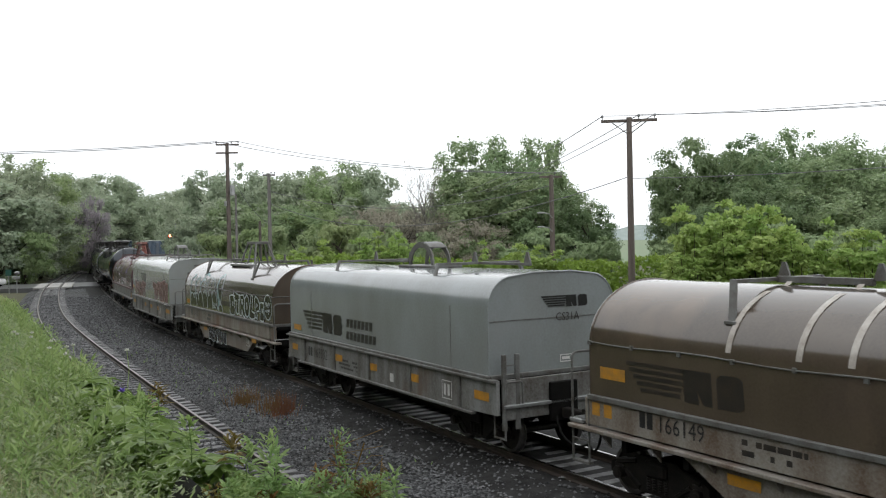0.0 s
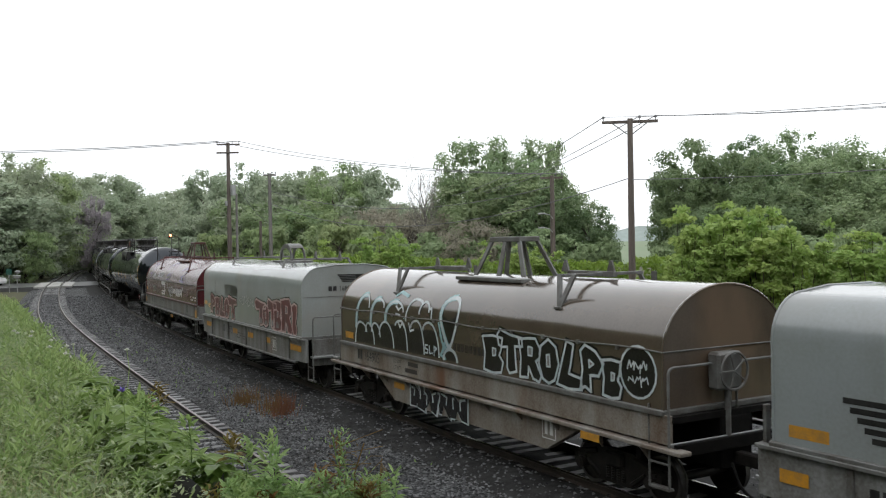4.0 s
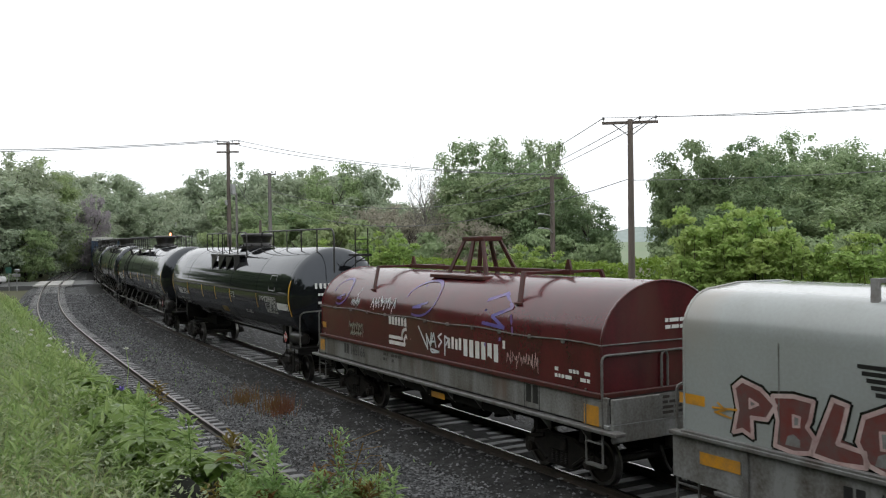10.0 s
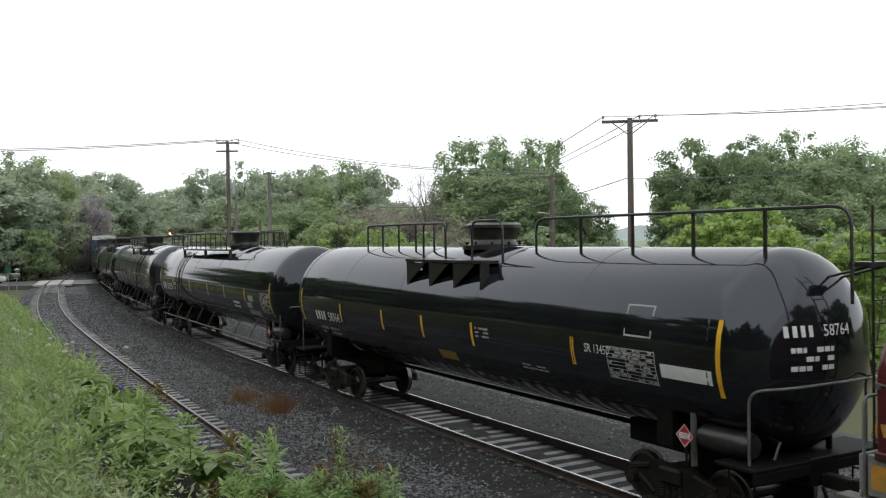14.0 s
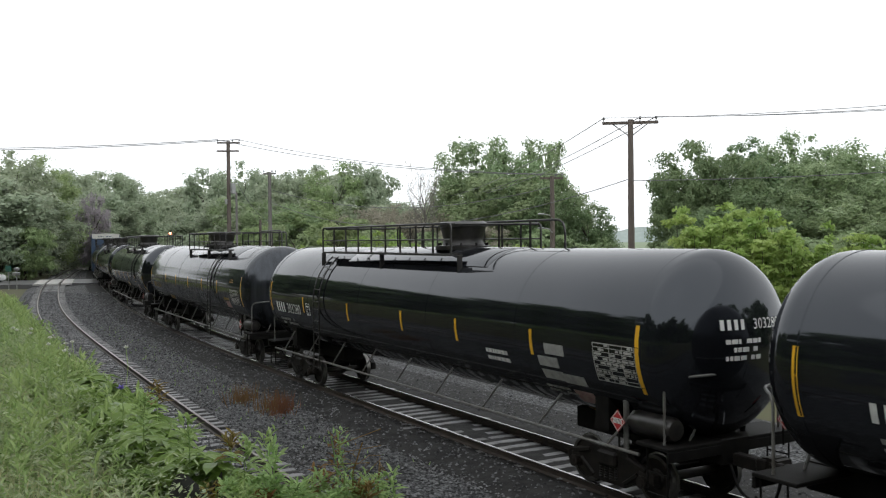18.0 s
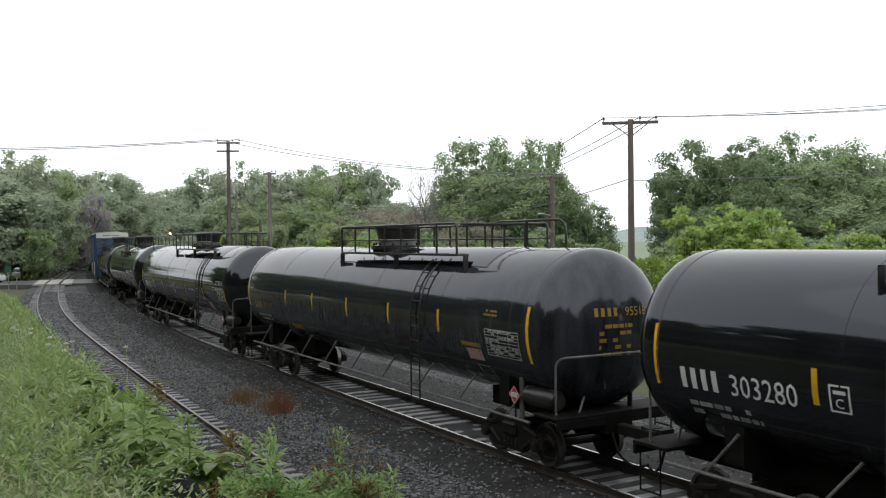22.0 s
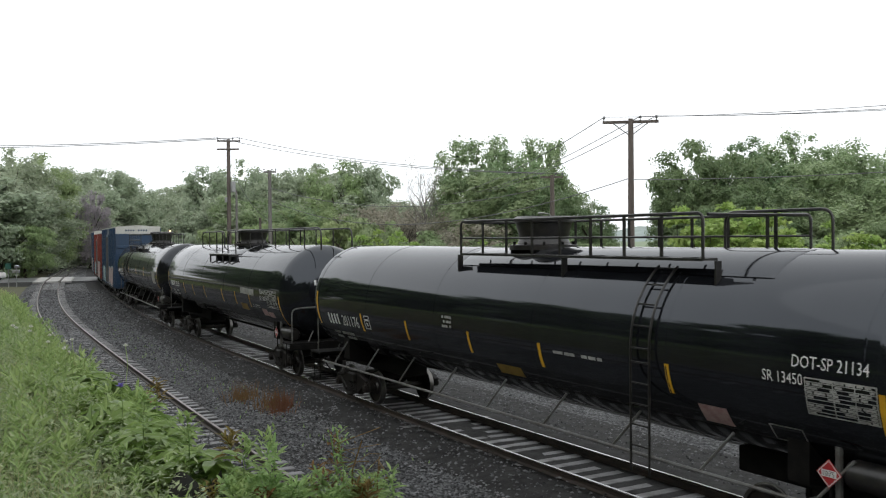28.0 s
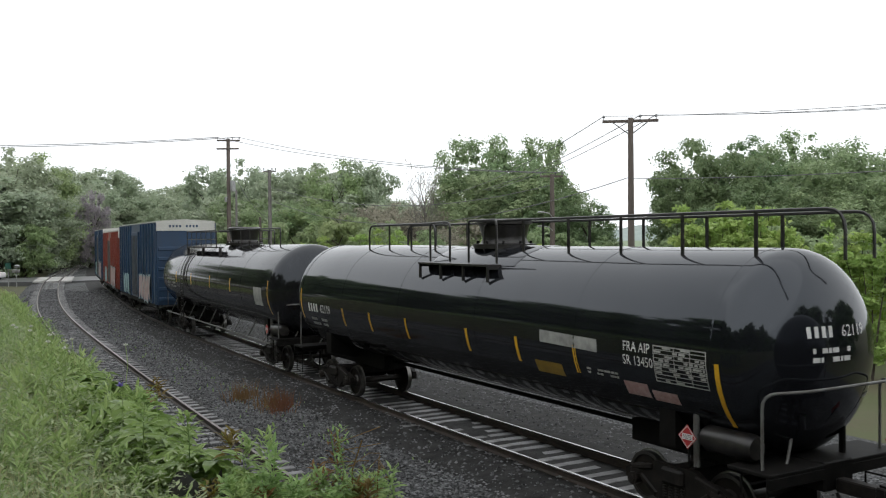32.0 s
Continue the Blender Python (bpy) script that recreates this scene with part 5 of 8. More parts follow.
    for s in (-1, 1):
        e = length / 2 - 0.85
        xe = (xf + 0.22) if s > 0 else (xn - 0.22)
        bm = bmesh.new()
        box(bm, min(xe, s * e), max(xe, s * e), -1.45, 1.45, sz0 - 0.02 if not deep else sz0 + 0.18, sz0 + 0.05 if not deep else sz0 + 0.25, 0.01)
        zp = sz0 + 0.05 if not deep else sz0 + 0.25
        for k in range(int(abs(s * e - xe) / 0.09)):
            x = xe + s * (0.05 + k * 0.09)
            box(bm, x - 0.012, x + 0.012, -1.4, 1.4, zp, zp + 0.015)
        part("end_platform", bm, GALV, car, "serrated galvanised end platform")
        bm = bmesh.new()
        box(bm, min(xe, xe + s * 0.06), max(xe, xe + s * 0.06), -1.4, 1.4, zp - 0.3 if deep or belly_paint else zp - 0.22, z0 - 0.05 if deep or belly_paint else zp - 0.02, 0.01)
        part("end_sill", bm, sill_paint if deep or belly_paint else IRON, car)
        for y in (1.42, -1.42):
            bm = bmesh.new()
            if posts:
                # upright angle-iron posts with rungs, close to the hood, and a low grab loop at the corner
                for x, yy in ((xe + s * 0.04, y), (xe + s * 0.04, y * 0.78)):
                    box(bm, x - 0.03, x + 0.03, yy - 0.05, yy + 0.05, zp - 0.5, zp + 1.0, 0.008)
                for k in range(4):
                    rod(bm, (xe + s * 0.04, y, zp - 0.3 + 0.36 * k), (xe + s * 0.04, y * 0.78, zp - 0.3 + 0.36 * k), 0.016, 6)
                pipe(bm, bend([(s * (e - 0.06), y, zp - 0.7), (s * (e - 0.06), y, zp + 0.45), (s * (e - 0.06), y * 0.7, zp + 0.45), (s * (e - 0.06), y * 0.7, zp)], 0.08), 0.02, 8)
                rod(bm, (s * (e - 0.45), y, zp - 0.7), (s * (e - 0.45), y, zp), 0.02, 6)
                rod(bm, (s * (e - 0.45), y, zp - 0.68), (s * (e - 0.06), y, zp - 0.68), 0.02, 6)
                part("end_post", bm, GREY_STEEL, car, "worn grey corner posts with rungs")
                continue
            pipe(bm, bend([(s * (e - 0.06), y, zp - 0.75), (s * (e - 0.06), y, zp + 1.15), (s * (e - 0.06), y * -0.05, zp + 1.15), (s * (e - 0.06), y * -0.05, zp)], 0.12), 0.022, 8)
            rod(bm, (s * (e - 0.5), y, zp - 0.75), (s * (e - 0.5), y, zp + 0.55), 0.02, 6)
            for z in (zp - 0.73, zp - 0.35):
                rod(bm, (s * (e - 0.5), y, z), (s * (e - 0.06), y, z), 0.02, 6)
            box(bm, min(s * (e - 0.5), s * (e - 0.06)), max(s * (e - 0.5), s * (e - 0.06)), y - 0.09, y + 0.02, zp - 0.76, zp - 0.72)
            part("end_railing", bm, GREY_STEEL, car, "bent grey pipe railing with a step")
        add_coupler(car, s * e, s)
    add_trucks(car, length / 2 - 2.6)
    return car, h


def striped_logo(parent, at, w, h, ink):
    """A speed-striped emblem: five bars that run out on a slant, then two heavy slanted blocks."""
    k = h / 5
    for j in range(5):
        decal(parent, rect(0.035 * w * j, h - (j + 0.66) * k, (0.56 - 0.012 * j) * w, h - j * k), at, ink, "emblem_stripe", "dark stripe of a railway emblem")
    slant = [[(0.55, 0.0), (0.68, 0.0), (0.66, 0.42), (0.72, 0.0), (0.79, 0.0), (0.78, 1.0), (0.54, 1.0)],
             [(0.83, 0.0), (1.0, 0.0), (1.04, 0.14), (1.03, 0.9), (0.99, 1.0), (0.86, 1.0), (0.82, 0.86)]]
    for q in slant:
        out = decal(parent, [[(u * w, v * h) for u, v in q]], at, ink, "emblem_block", "dark slanted block of a railway emblem")
    return out


def amber(car, x, z, w, h, y=1.57):
    decal(car, rect(0, 0, w, h), lambda u, v, d: Vector((x - u, y + d, z + v)), AMBER, "reflector", "dirty amber reflector")


def blocky(n, w, h, seed):
    """Jagged interlocking sprayed shapes side by side: fill patches over broader outline patches, with drips and hooks."""
    rng = random.Random(seed)
    fills, lines, rim = [], [], []
    for k in range(n):
        q = w / n
        c = q * (k + 0.5)
        form = [(0, 0), (0.05, 1), (0.36, 0.95), (0.46, 0.62), (0.6, 0.96), (1, 1.04), (0.9, 0.5), (1.02, 0.02), (0.62, 0.05), (0.5, 0.32), (0.38, 0.0)]
        flip, lean = rng.random() < 0.5, rng.uniform(-0.12, 0.12)
        pts = [(c + 1.08 * q * (u - 0.5 + lean * (v - 0.5) + rng.uniform(-0.13, 0.13)), h * ((1 - v if flip else v) + rng.uniform(-0.05, 0.05))) for u, v in form]
        mid = (c, h * 0.5)
        big = [(mid[0] + (x - mid[0]) * 1.18, mid[1] + (y - mid[1]) * 1.14) for x, y in pts]
        far = [(mid[0] + (x - mid[0]) * 1.28, mid[1] + (y - mid[1]) * 1.2) for x, y in pts]
        rim += [[mid, a, b] for a, b in zip(far, far[1:] + far[:1])]
        lines += [[mid, a, b] for a, b in zip(big, big[1:] + big[:1])]
        fills += [[mid, a, b] for a, b in zip(pts, pts[1:] + pts[:1])]
    return fills, lines, rim


def slashes(n, w, h, seed):
    """Short pale bent strokes that break up the sprayed patches."""
    rng = random.Random(seed)
    out = []
    for k in range(n * 2):
        u, v = w * (k + 0.5) / (n * 2), h * rng.uniform(0.1, 0.5)
        out += stroke([(u, v), (u + rng.uniform(-0.08, 0.08) * w / n, v + h * rng.uniform(0.2, 0.35)), (u + rng.uniform(-0.4, 0.4) * w / n, v + h * rng.uniform(0.3, 0.5))], 0.045)
    return out


def squiggle(w, h, n, seed, width=0.025):
    """A fast looping scrawl."""
    rng = random.Random(seed)
    pts, out = [], []
    for k in range(n * 8 + 1):
        f = k / (n * 8)
        pts.append((w * f + 0.08 * w * math.sin(6.28 * n * f + 1), h * (0.5 + 0.42 * math.sin(6.28 * n * f * 1.0) * (0.6 + 0.4 * math.sin(f * 17 + seed)))))
    out += stroke(pts, width)
    for k in range(n // 2):
        u = rng.uniform(0.1, 0.9) * w
        out += stroke([(u, rng.uniform(0, 0.3) * h), (u + rng.uniform(-0.1, 0.1) * w, rng.uniform(0.7, 1.1) * h)], width)
    return out


def hump(xs, zs, xt, zt, xe, ze, n=8):
    """Points of a sprayed hump from a foot over its crest to the other foot."""
    q = [math.pi / 2 * k / n for k in range(n + 1)]
    return [(xs + (xt - xs) * (1 - math.cos(a)), zs + (zt - zs) * math.sin(a)) for a in q] + [(xt + (xe - xt) * math.sin(a), ze + (zt - ze) * math.cos(a)) for a in q[1:]]


def under(pts, low):
    return [[(a[0], min(low, a[1])), (b[0], min(low, b[1])), b, a] for a, b in zip(pts, pts[1:]) if abs(a[0] - b[0]) > 1e-4]


# fat letter outlines in a unit box, and the holes in them
SPRAYED = {
    "t": ([(0.06, 0.62), (0.0, 0.86), (0.12, 1.0), (0.55, 0.9), (1.0, 0.86), (1.02, 0.66), (0.72, 0.64), (0.78, 0.05), (0.5, -0.02), (0.4, 0.1), (0.42, 0.6), (0.2, 0.58)], None),
    "o": ([(0.2, 0.05), (0.0, 0.4), (0.12, 0.82), (0.5, 1.0), (0.88, 0.84), (1.02, 0.45), (0.8, 0.06), (0.5, -0.04)], [(0.42, 0.35), (0.4, 0.62), (0.56, 0.64), (0.58, 0.36)]),
    "e": ([(0.05, 0.0), (0.12, 0.5), (0.0, 0.96), (0.5, 1.02), (0.98, 0.98), (0.9, 0.62), (0.82, 0.48), (1.0, 0.3), (0.9, 0.0), (0.5, -0.06)], [(0.5, 0.44), (0.5, 0.66), (0.66, 0.64), (0.64, 0.46)]),
    "r": ([(0.04, 0.0), (0.1, 0.5), (0.0, 0.94), (0.4, 1.0), (0.78, 1.02), (0.98, 0.8), (0.96, 0.55), (0.8, 0.46), (1.04, 0.12), (0.94, -0.04), (0.66, 0.02), (0.46, 0.3), (0.42, 0.02)], [(0.44, 0.58), (0.44, 0.8), (0.64, 0.78), (0.62, 0.58)]),
    "p": ([(0.1, 0.02), (0.2, 0.5), (0.12, 0.92), (0.3, 1.08), (0.7, 0.96), (1.0, 0.7), (0.82, 0.4), (0.5, 0.38), (0.52, 0.0), (0.3, 0.1)], [(0.46, 0.56), (0.46, 0.74), (0.64, 0.66)]),
    "l": ([(0.0, 0.02), (0.2, 0.5), (0.42, 1.02), (0.7, 0.96), (0.58, 0.5), (0.5, 0.3), (1.0, 0.24), (1.02, 0.0), (0.5, -0.04)], None),
    "!": ([(0.1, 0.34), (0.2, 0.7), (0.0, 0.92), (0.5, 1.04), (1.0, 0.96), (0.72, 0.36), (0.9, 0.16), (0.7, -0.04), (0.3, 0.0), (0.2, 0.2)], None),
}


def spray_letter(hood, at, shape, x0, x1, z0, z1, paint=None, line=None, label="maroon spray-painted fat letter"):
    """One fat sprayed letter: black rim, pale outline, fill, grey worn patches."""
    ring, hole = SPRAYED[shape]
    place = lambda pts: [(x0 + (x1 - x0) * u, z0 + (z1 - z0) * v) for u, v in pts]
    out = place(ring)
    mid = (sum(q[0] for q in out) / len(out), sum(q[1] for q in out) / len(out))
    loop = out + out[:1]
    decal(hood, stroke(loop, 0.13), at, SPRAY_BLACK, "graffiti_rim", "thin dark spray-painted rim", lift=0.004)
    face = decal(hood, [[mid, a, b] for a, b in zip(loop, loop[1:])], at, paint or SPRAY_RED, "graffiti_letter", label, lift=0.006)
    decal(hood, stroke(loop, 0.05 if paint else 0.06), at, line or SPRAY_PINK, "graffiti_outline", "pale spray-painted outline", lift=0.010)
    low = place([(0.3, 0.06), (0.36, 0.24), (0.5, 0.3), (0.66, 0.2), (0.66, 0.06)])
    if shape in "oter" and not paint:
        decal(face, [low], at, GREY_PATCH, "worn_patch", "grey worn patch in the paint", lift=0.008)
    if hole:
        h = place(hole)
        decal(face, [h], at, GREY_PATCH, "counter", "grey hole of the letter", lift=0.009)
        decal(face, stroke(h + h[:1], 0.035), at, line or SPRAY_PINK, "counter_outline", lift=0.011)


def tag(hood, at, x0, x1, z, h, n, seed, paint, width):
    """A quick signature: n narrow angular letters, each a stroke of its own."""
    rng = random.Random(seed)
    for k in range(n):
        q = (x1 - x0) / n
        a = x0 + q * k
        pts = [(a, z + h * rng.uniform(0, 0.3)), (a + q * rng.uniform(0.1, 0.4), z + h * rng.uniform(0.7, 1.1)), (a + q * rng.uniform(0.3, 0.8), z + h * rng.uniform(0.2, 0.6)), (a + q * rng.uniform(0.6, 1.0), z + h * rng.uniform(0.6, 1.0)), (a + q * rng.uniform(0.7, 1.15), z + h * rng.uniform(-0.25, 0.3))]
        decal(hood, stroke(pts, width), at, paint, "scrawl", lift=0.012)


# car 0: brown round hood
bw = round_profile(1.40, 1.73, 2.62, 3.67)
c0, h0 = build_coil_car("brown round-hooded coil car with rust-streaked sill and faded emblem", -75.6, 15.4, ("round", 6.3, -6.3, 1.40, 1.73, 2.62, 3.67, BROWN_HOOD, GREY_STEEL), (RUST_SILL, 1.22, 1.68, False, 0.55))
lift_gear(h0, 3.67, (3.36, -3.4), (3.5, 1.9), (0.6, -1.2), "frame", GREY_STEEL)
lift_gear(h0, 3.67, (), (-2.4, -3.9), None, "frame", GREY_STEEL)
striped_logo(h0, on_profile(5.4, 1.92, bw), 2.35, 0.5, FADED_INK)
label = decal(h0, rect(0, 0, 0.62, 0.2), on_profile(6.05, 2.05, bw), AMBER, "label_plate", "yellow rectangular label")
decal(c0, rect(0, 0, 0.13, 0.26, 2) + rect(0.17, 0, 0.3, 0.26, 2), lambda u, v, d: Vector((5.08 - u, 1.42 + d, 1.38 + v)), BLACK_INK, "owner_mark")
text(c0, "166149", lambda u, v, d: Vector((4.68 - u, 1.42 + d, 1.38 + v)), 0.26, BLACK_INK, 0.9)
for u, w in ((6.25, 0.2), (5.95, 0.2)):
    amber(c0, u, 1.4, w, 0.22, 1.42)
amber(c0, 3.3, 0.86, 0.6, 0.16, 1.39)
decal(c0, small_print(1.1, 0.3, 2, 51), lambda u, v, d: Vector((3.0 - u, 1.42 + d, 1.3 + v)), FADED_INK, "small_print")
for x in (3.3, 2.1, 1.32):
    decal(h0, [[(q[0], q[1]) for q in s] for s in rect(0, 0, 0.1, 1.0, 12)], lambda u, v, d, x=x: Vector((x - u, (bw(2.75 + v) + d * 2), 2.75 + v + d)), STREAK_WHITE, "paint_stripe")

# car 1: tall grey hood
gw = square_profile(SQ, 3.74)
c1, h1 = build_coil_car("pale grey square-hooded coil car with dark striped emblem", -60.75, 13.7, ("square", 5.55, -5.66, SQ, 1.7, 3.06, 3.74, GREY_HOOD, GREY_STEEL), (GREY_SILL, 0.9, 1.64, True, 0.7), posts=True)
lift_gear(h1, 3.74, (2.75, -2.92), (2.9, 0.75), (-0.4, -0.4), "hoop", GREY_STEEL)
lift_gear(h1, 3.74, (), (-2.75, -4.9), None, "hoop", GREY_STEEL)
striped_logo(h1, on_profile(4.5, 1.9, gw), 2.75, 0.55, BLACK_INK)
for row_z, n_bars, lead in ((2.17, 7, 0.03), (1.84, 8, 0.0)):
    for k in range(n_bars):
        decal(h1, rect(lead + k * 0.235, 0, lead + k * 0.235 + 0.17, 0.22, 1, 0.18), on_profile(1.38, row_z, gw), BLACK_INK, "company_name_bar")
decal(h1, rect(0, 0, 0.6, 0.16), on_profile(5.3, 1.82, gw), AMBER, "label_plate")
at_end = on_end(0.3, 3.0, -5.67)
striped_logo(h1, at_end, 1.15, 0.24, BLACK_INK)
text(h1, "CS31A", on_end(-0.05, 2.72, -5.67), 0.17, FADED_INK, 0.9)
decal(h1, frame_bars(0, 0, 0.3, 0.16, 0.02) + rect(0.05, 0.05, 0.25, 0.11), on_end(-0.15, 1.85, -5.67), WHITE_PAINT, "label_plate")
decal(c1, rect(0, 0, 0.13, 0.26, 2) + rect(0.17, 0, 0.3, 0.26, 2), lambda u, v, d: Vector((4.15 - u, SQ + d, 1.14 + v)), BLACK_INK, "owner_mark")
text(c1, "163332", lambda u, v, d: Vector((3.72 - u, SQ + d, 1.14 + v)), 0.28, BLACK_INK, 0.85)
for x, w in ((5.45, 0.45), (2.15, 0.5), (0.0, 0.5), (-2.2, 0.5), (-5.1, 0.55)):
    amber(c1, x, 1.2, w, 0.18, SQ + 0.01)
decal(c1, frame_bars(0, 0, 0.42, 0.4, 0.02) + rect(0.08, 0.08, 0.17, 0.32) + rect(0.24, 0.08, 0.33, 0.32), lambda u, v, d: Vector((-3.75 - u, SQ + d, 1.02 + v)), WHITE_PAINT, "label_plate")
decal(c1, small_print(1.2, 0.3, 3, 55), lambda u, v, d: Vector((1.9 - u, SQ + d, 1.0 + v)), FADED_INK, "small_print")
decal(c1, rect(0, 0, 0.2, 0.2), lambda u, v, d: Vector((-1.2 - u, SQ + d, 1.05 + v)), WHITE_PAINT, "label_plate")

# car 2: brown round hood with black and white spray painting
c2, h2 = build_coil_car("brown round-hooded coil car covered in black and white graffiti", -46.55, 14.9, ("round", 6.0, -6.4, 1.40, 1.73, 2.62, 3.67, BROWN_HOOD, GREY_STEEL), (RUST_SILL, 1.22, 1.68, False, 0.55))
lift_gear(h2, 3.67, (3.05, -3.5), (3.2, 1.7), (0.6, -1.3), "frame", GREY_STEEL, vee=True)
lift_gear(h2, 3.67, (), (-2.3, -3.7), None, "frame", GREY_STEEL)
side = lambda u, v, d: Vector((u, bw(v) + d, v))
upper = [hump(*q) for q in ((5.03, 2.2, 4.6, 3.06, 4.25, 2.75), (4.15, 2.3, 3.8, 2.99, 3.4, 2.8), (3.3, 2.5, 2.85, 2.97, 2.35, 2.75), (2.2, 2.55, 1.85, 3.07, 1.5, 2.98), (1.55, 2.75, 1.35, 3.03, 1.1, 2.82), (1.12, 2.84, 1.02, 2.9, 0.96, 2.66))]
lower = [hump(*q) for q in ((5.09, 1.8, 4.8, 2.34, 4.4, 2.12), (4.45, 2.12, 4.3, 2.34, 3.95, 1.83), (4.1, 2.15, 3.9, 2.37, 3.6, 2.05), (3.65, 2.1, 3.3, 2.44, 2.86, 1.84), (2.75, 2.4, 2.45, 2.52, 2.14, 1.84), (1.95, 2.4, 1.65, 2.58, 1.31, 1.84), (1.35, 2.4, 1.05, 2.58, 0.62, 1.84))]
foot = hump(0.42, 1.82, 0.14, 2.06, -0.16, 1.82)
drop = [(0.18 + 0.46 * math.sin(q) * (0.72 + 0.38 * math.cos(q)), 2.64 + 0.54 * math.cos(q)) for q in [6.2832 * k / 26 for k in range(27)]]
body = [rect(0.64, 1.82, 5.06, 2.4, 6)] + [under(q, 2.2) for q in upper[:3]] + [under(q, 2.3) for q in upper[3:]] + [under(foot, 1.82), [[(0.18, 2.64), a, b] for a, b in zip(drop, drop[1:])]]
decal(h2, [q for patch in body for q in patch], side, SPRAY_BLACK, "graffiti_fill", "black spray-painted bubble letters", lift=0.006)
for k, q in enumerate(upper + lower + [foot, drop]):
    decal(h2, stroke(q, 0.055 if k < 13 else 0.075), side, SPRAY_WHITE, "graffiti_outline", "white spray-painted outline", lift=0.010)
for q in (upper[0], upper[1], upper[2], drop):
    decal(h2, stroke(q[:len(q) // 2 + 2], 0.13), side, SPRAY_AQUA, "graffiti_tint", "pale aqua spray haze", lift=0.008)
for q in ([(0.62, 2.6), (0.48, 2.2), (0.3, 2.05)], [(0.55, 2.35), (0.4, 2.05), (0.55, 1.9), (0.35, 1.84)], [(0.3, 2.3), (0.5, 1.95)], [(2.95, 3.1), (2.8, 3.2), (2.35, 3.12), (2.3, 2.6)]):
    decal(h2, stroke(q, 0.07), side, SPRAY_AQUA, "graffiti_tint", lift=0.009)
for q in ([(2.6, 2.5), (2.5, 2.36), (2.38, 2.48), (2.3, 2.38)], [(2.05, 2.5), (1.98, 2.32), (1.8, 2.36)], [(2.75, 2.86), (2.6, 2.78), (2.45, 2.86)], [(2.72, 2.68), (2.5, 2.66)]):
    decal(h2, stroke(q, 0.05), side, SPRAY_WHITE, "graffiti_stroke", lift=0.012)
for q in ([(1.14, 2.06), (1.25, 2.06), (1.25, 1.98), (1.12, 1.96), (1.14, 1.88), (1.26, 1.88)], [(1.06, 2.06), (1.04, 1.88), (0.92, 1.9)], [(0.84, 1.86), (0.84, 2.06), (0.72, 2.02), (0.82, 1.96)]):
    decal(h2, stroke(q, 0.035), side, SPRAY_WHITE, "scrawl", lift=0.012)
decal(h2, [s for k in range(8) for s in rect(k * 0.165, 0, k * 0.165 + 0.12, 0.17)], on_profile(0.0, 2.05, bw), FADED_INK, "slogan_bars")
for shape, x0, x1, z0, z1 in (("e", -1.2, -1.95, 1.8, 2.5), ("t", -1.75, -2.6, 1.84, 2.66), ("r", -2.5, -3.2, 1.8, 2.56), ("o", -3.15, -3.75, 1.82, 2.6), ("l", -3.7, -4.4, 1.8, 2.6), ("p", -4.3, -5.0, 1.8, 2.54), ("e", -4.95, -5.45, 1.8, 2.4)):
    spray_letter(h2, side, shape, x0, x1, z0, z1, SPRAY_BLACK, SPRAY_WHITE, "black spray-painted fat letter")
ring = [(-5.85 + 0.42 * math.cos(q), 2.28 + 0.42 * math.sin(q)) for q in [6.2832 * k / 20 for k in range(21)]]
decal(h2, [[(-5.85, 2.28), a, b] for a, b in zip(ring, ring[1:])], side, SPRAY_BLACK, "graffiti_fill", "black spray-painted disc", lift=0.006)
decal(h2, stroke(ring, 0.04), side, SPRAY_WHITE, "graffiti_outline", "white spray-painted outline", lift=0.010)
tag(h2, side, -5.6, -6.1, 2.3, 0.16, 3, 21, SPRAY_WHITE, 0.025)
tag(h2, side, -5.62, -6.08, 2.08, 0.14, 3, 22, SPRAY_WHITE, 0.025)
fills, lines, rim = blocky(4, 2.5, 0.56, 21)
at = lambda u, v, d: Vector((2.0 - u, 1.39 + d, 0.56 + v))
decal(c2, lines, at, SPRAY_WHITE, "graffiti_outline", lift=0.004)
decal(c2, fills, at, SPRAY_BLACK, "graffiti_fill", lift=0.008)
decal(c2, slashes(4, 2.4, 0.62, 6), at, SPRAY_WHITE, "graffiti_stroke", lift=0.012)
decal(h2, rect(0, 0, 0.5, 0.17), on_profile(5.75, 1.85, bw), AMBER, "label_plate")
decal(c2, rect(0, 0, 0.13, 0.26, 2) + rect(0.17, 0, 0.3, 0.26, 2), lambda u, v, d: Vector((4.95 - u, 1.42 + d, 1.36 + v)), BLACK_INK, "owner_mark")
text(c2, "164905", lambda u, v, d: Vector((4.55 - u, 1.42 + d, 1.36 + v)), 0.26, BLACK_INK, 0.85)
text(c2, "LD LMT", lambda u, v, d: Vector((2.85 - u, 1.42 + d, 1.49 + v)), 0.1, FADED_INK, 0.9)
text(c2, "LT WT", lambda u, v, d: Vector((2.85 - u, 1.42 + d, 1.33 + v)), 0.1, FADED_INK, 0.9)
decal(c2, rect(0.6, 0.02, 1.2, 0.12) + rect(0.75, 0.18, 1.25, 0.28), lambda u, v, d: Vector((2.85 - u, 1.42 + d, 1.3 + v)), FADED_INK, "small_print")
amber(c2, 2.9, 0.86, 0.55, 0.15, 1.39)
amber(c2, -4.6, 1.02, 0.5, 0.13, 1.6)
decal(c2, frame_bars(0, 0, 0.42, 0.42, 0.02) + rect(0.08, 0.08, 0.17, 0.34) + rect(0.24, 0.08, 0.33, 0.34), lambda u, v, d: Vector((-3.2 - u, 1.39 + d, 0.75 + v)), WHITE_PAINT, "label_plate")
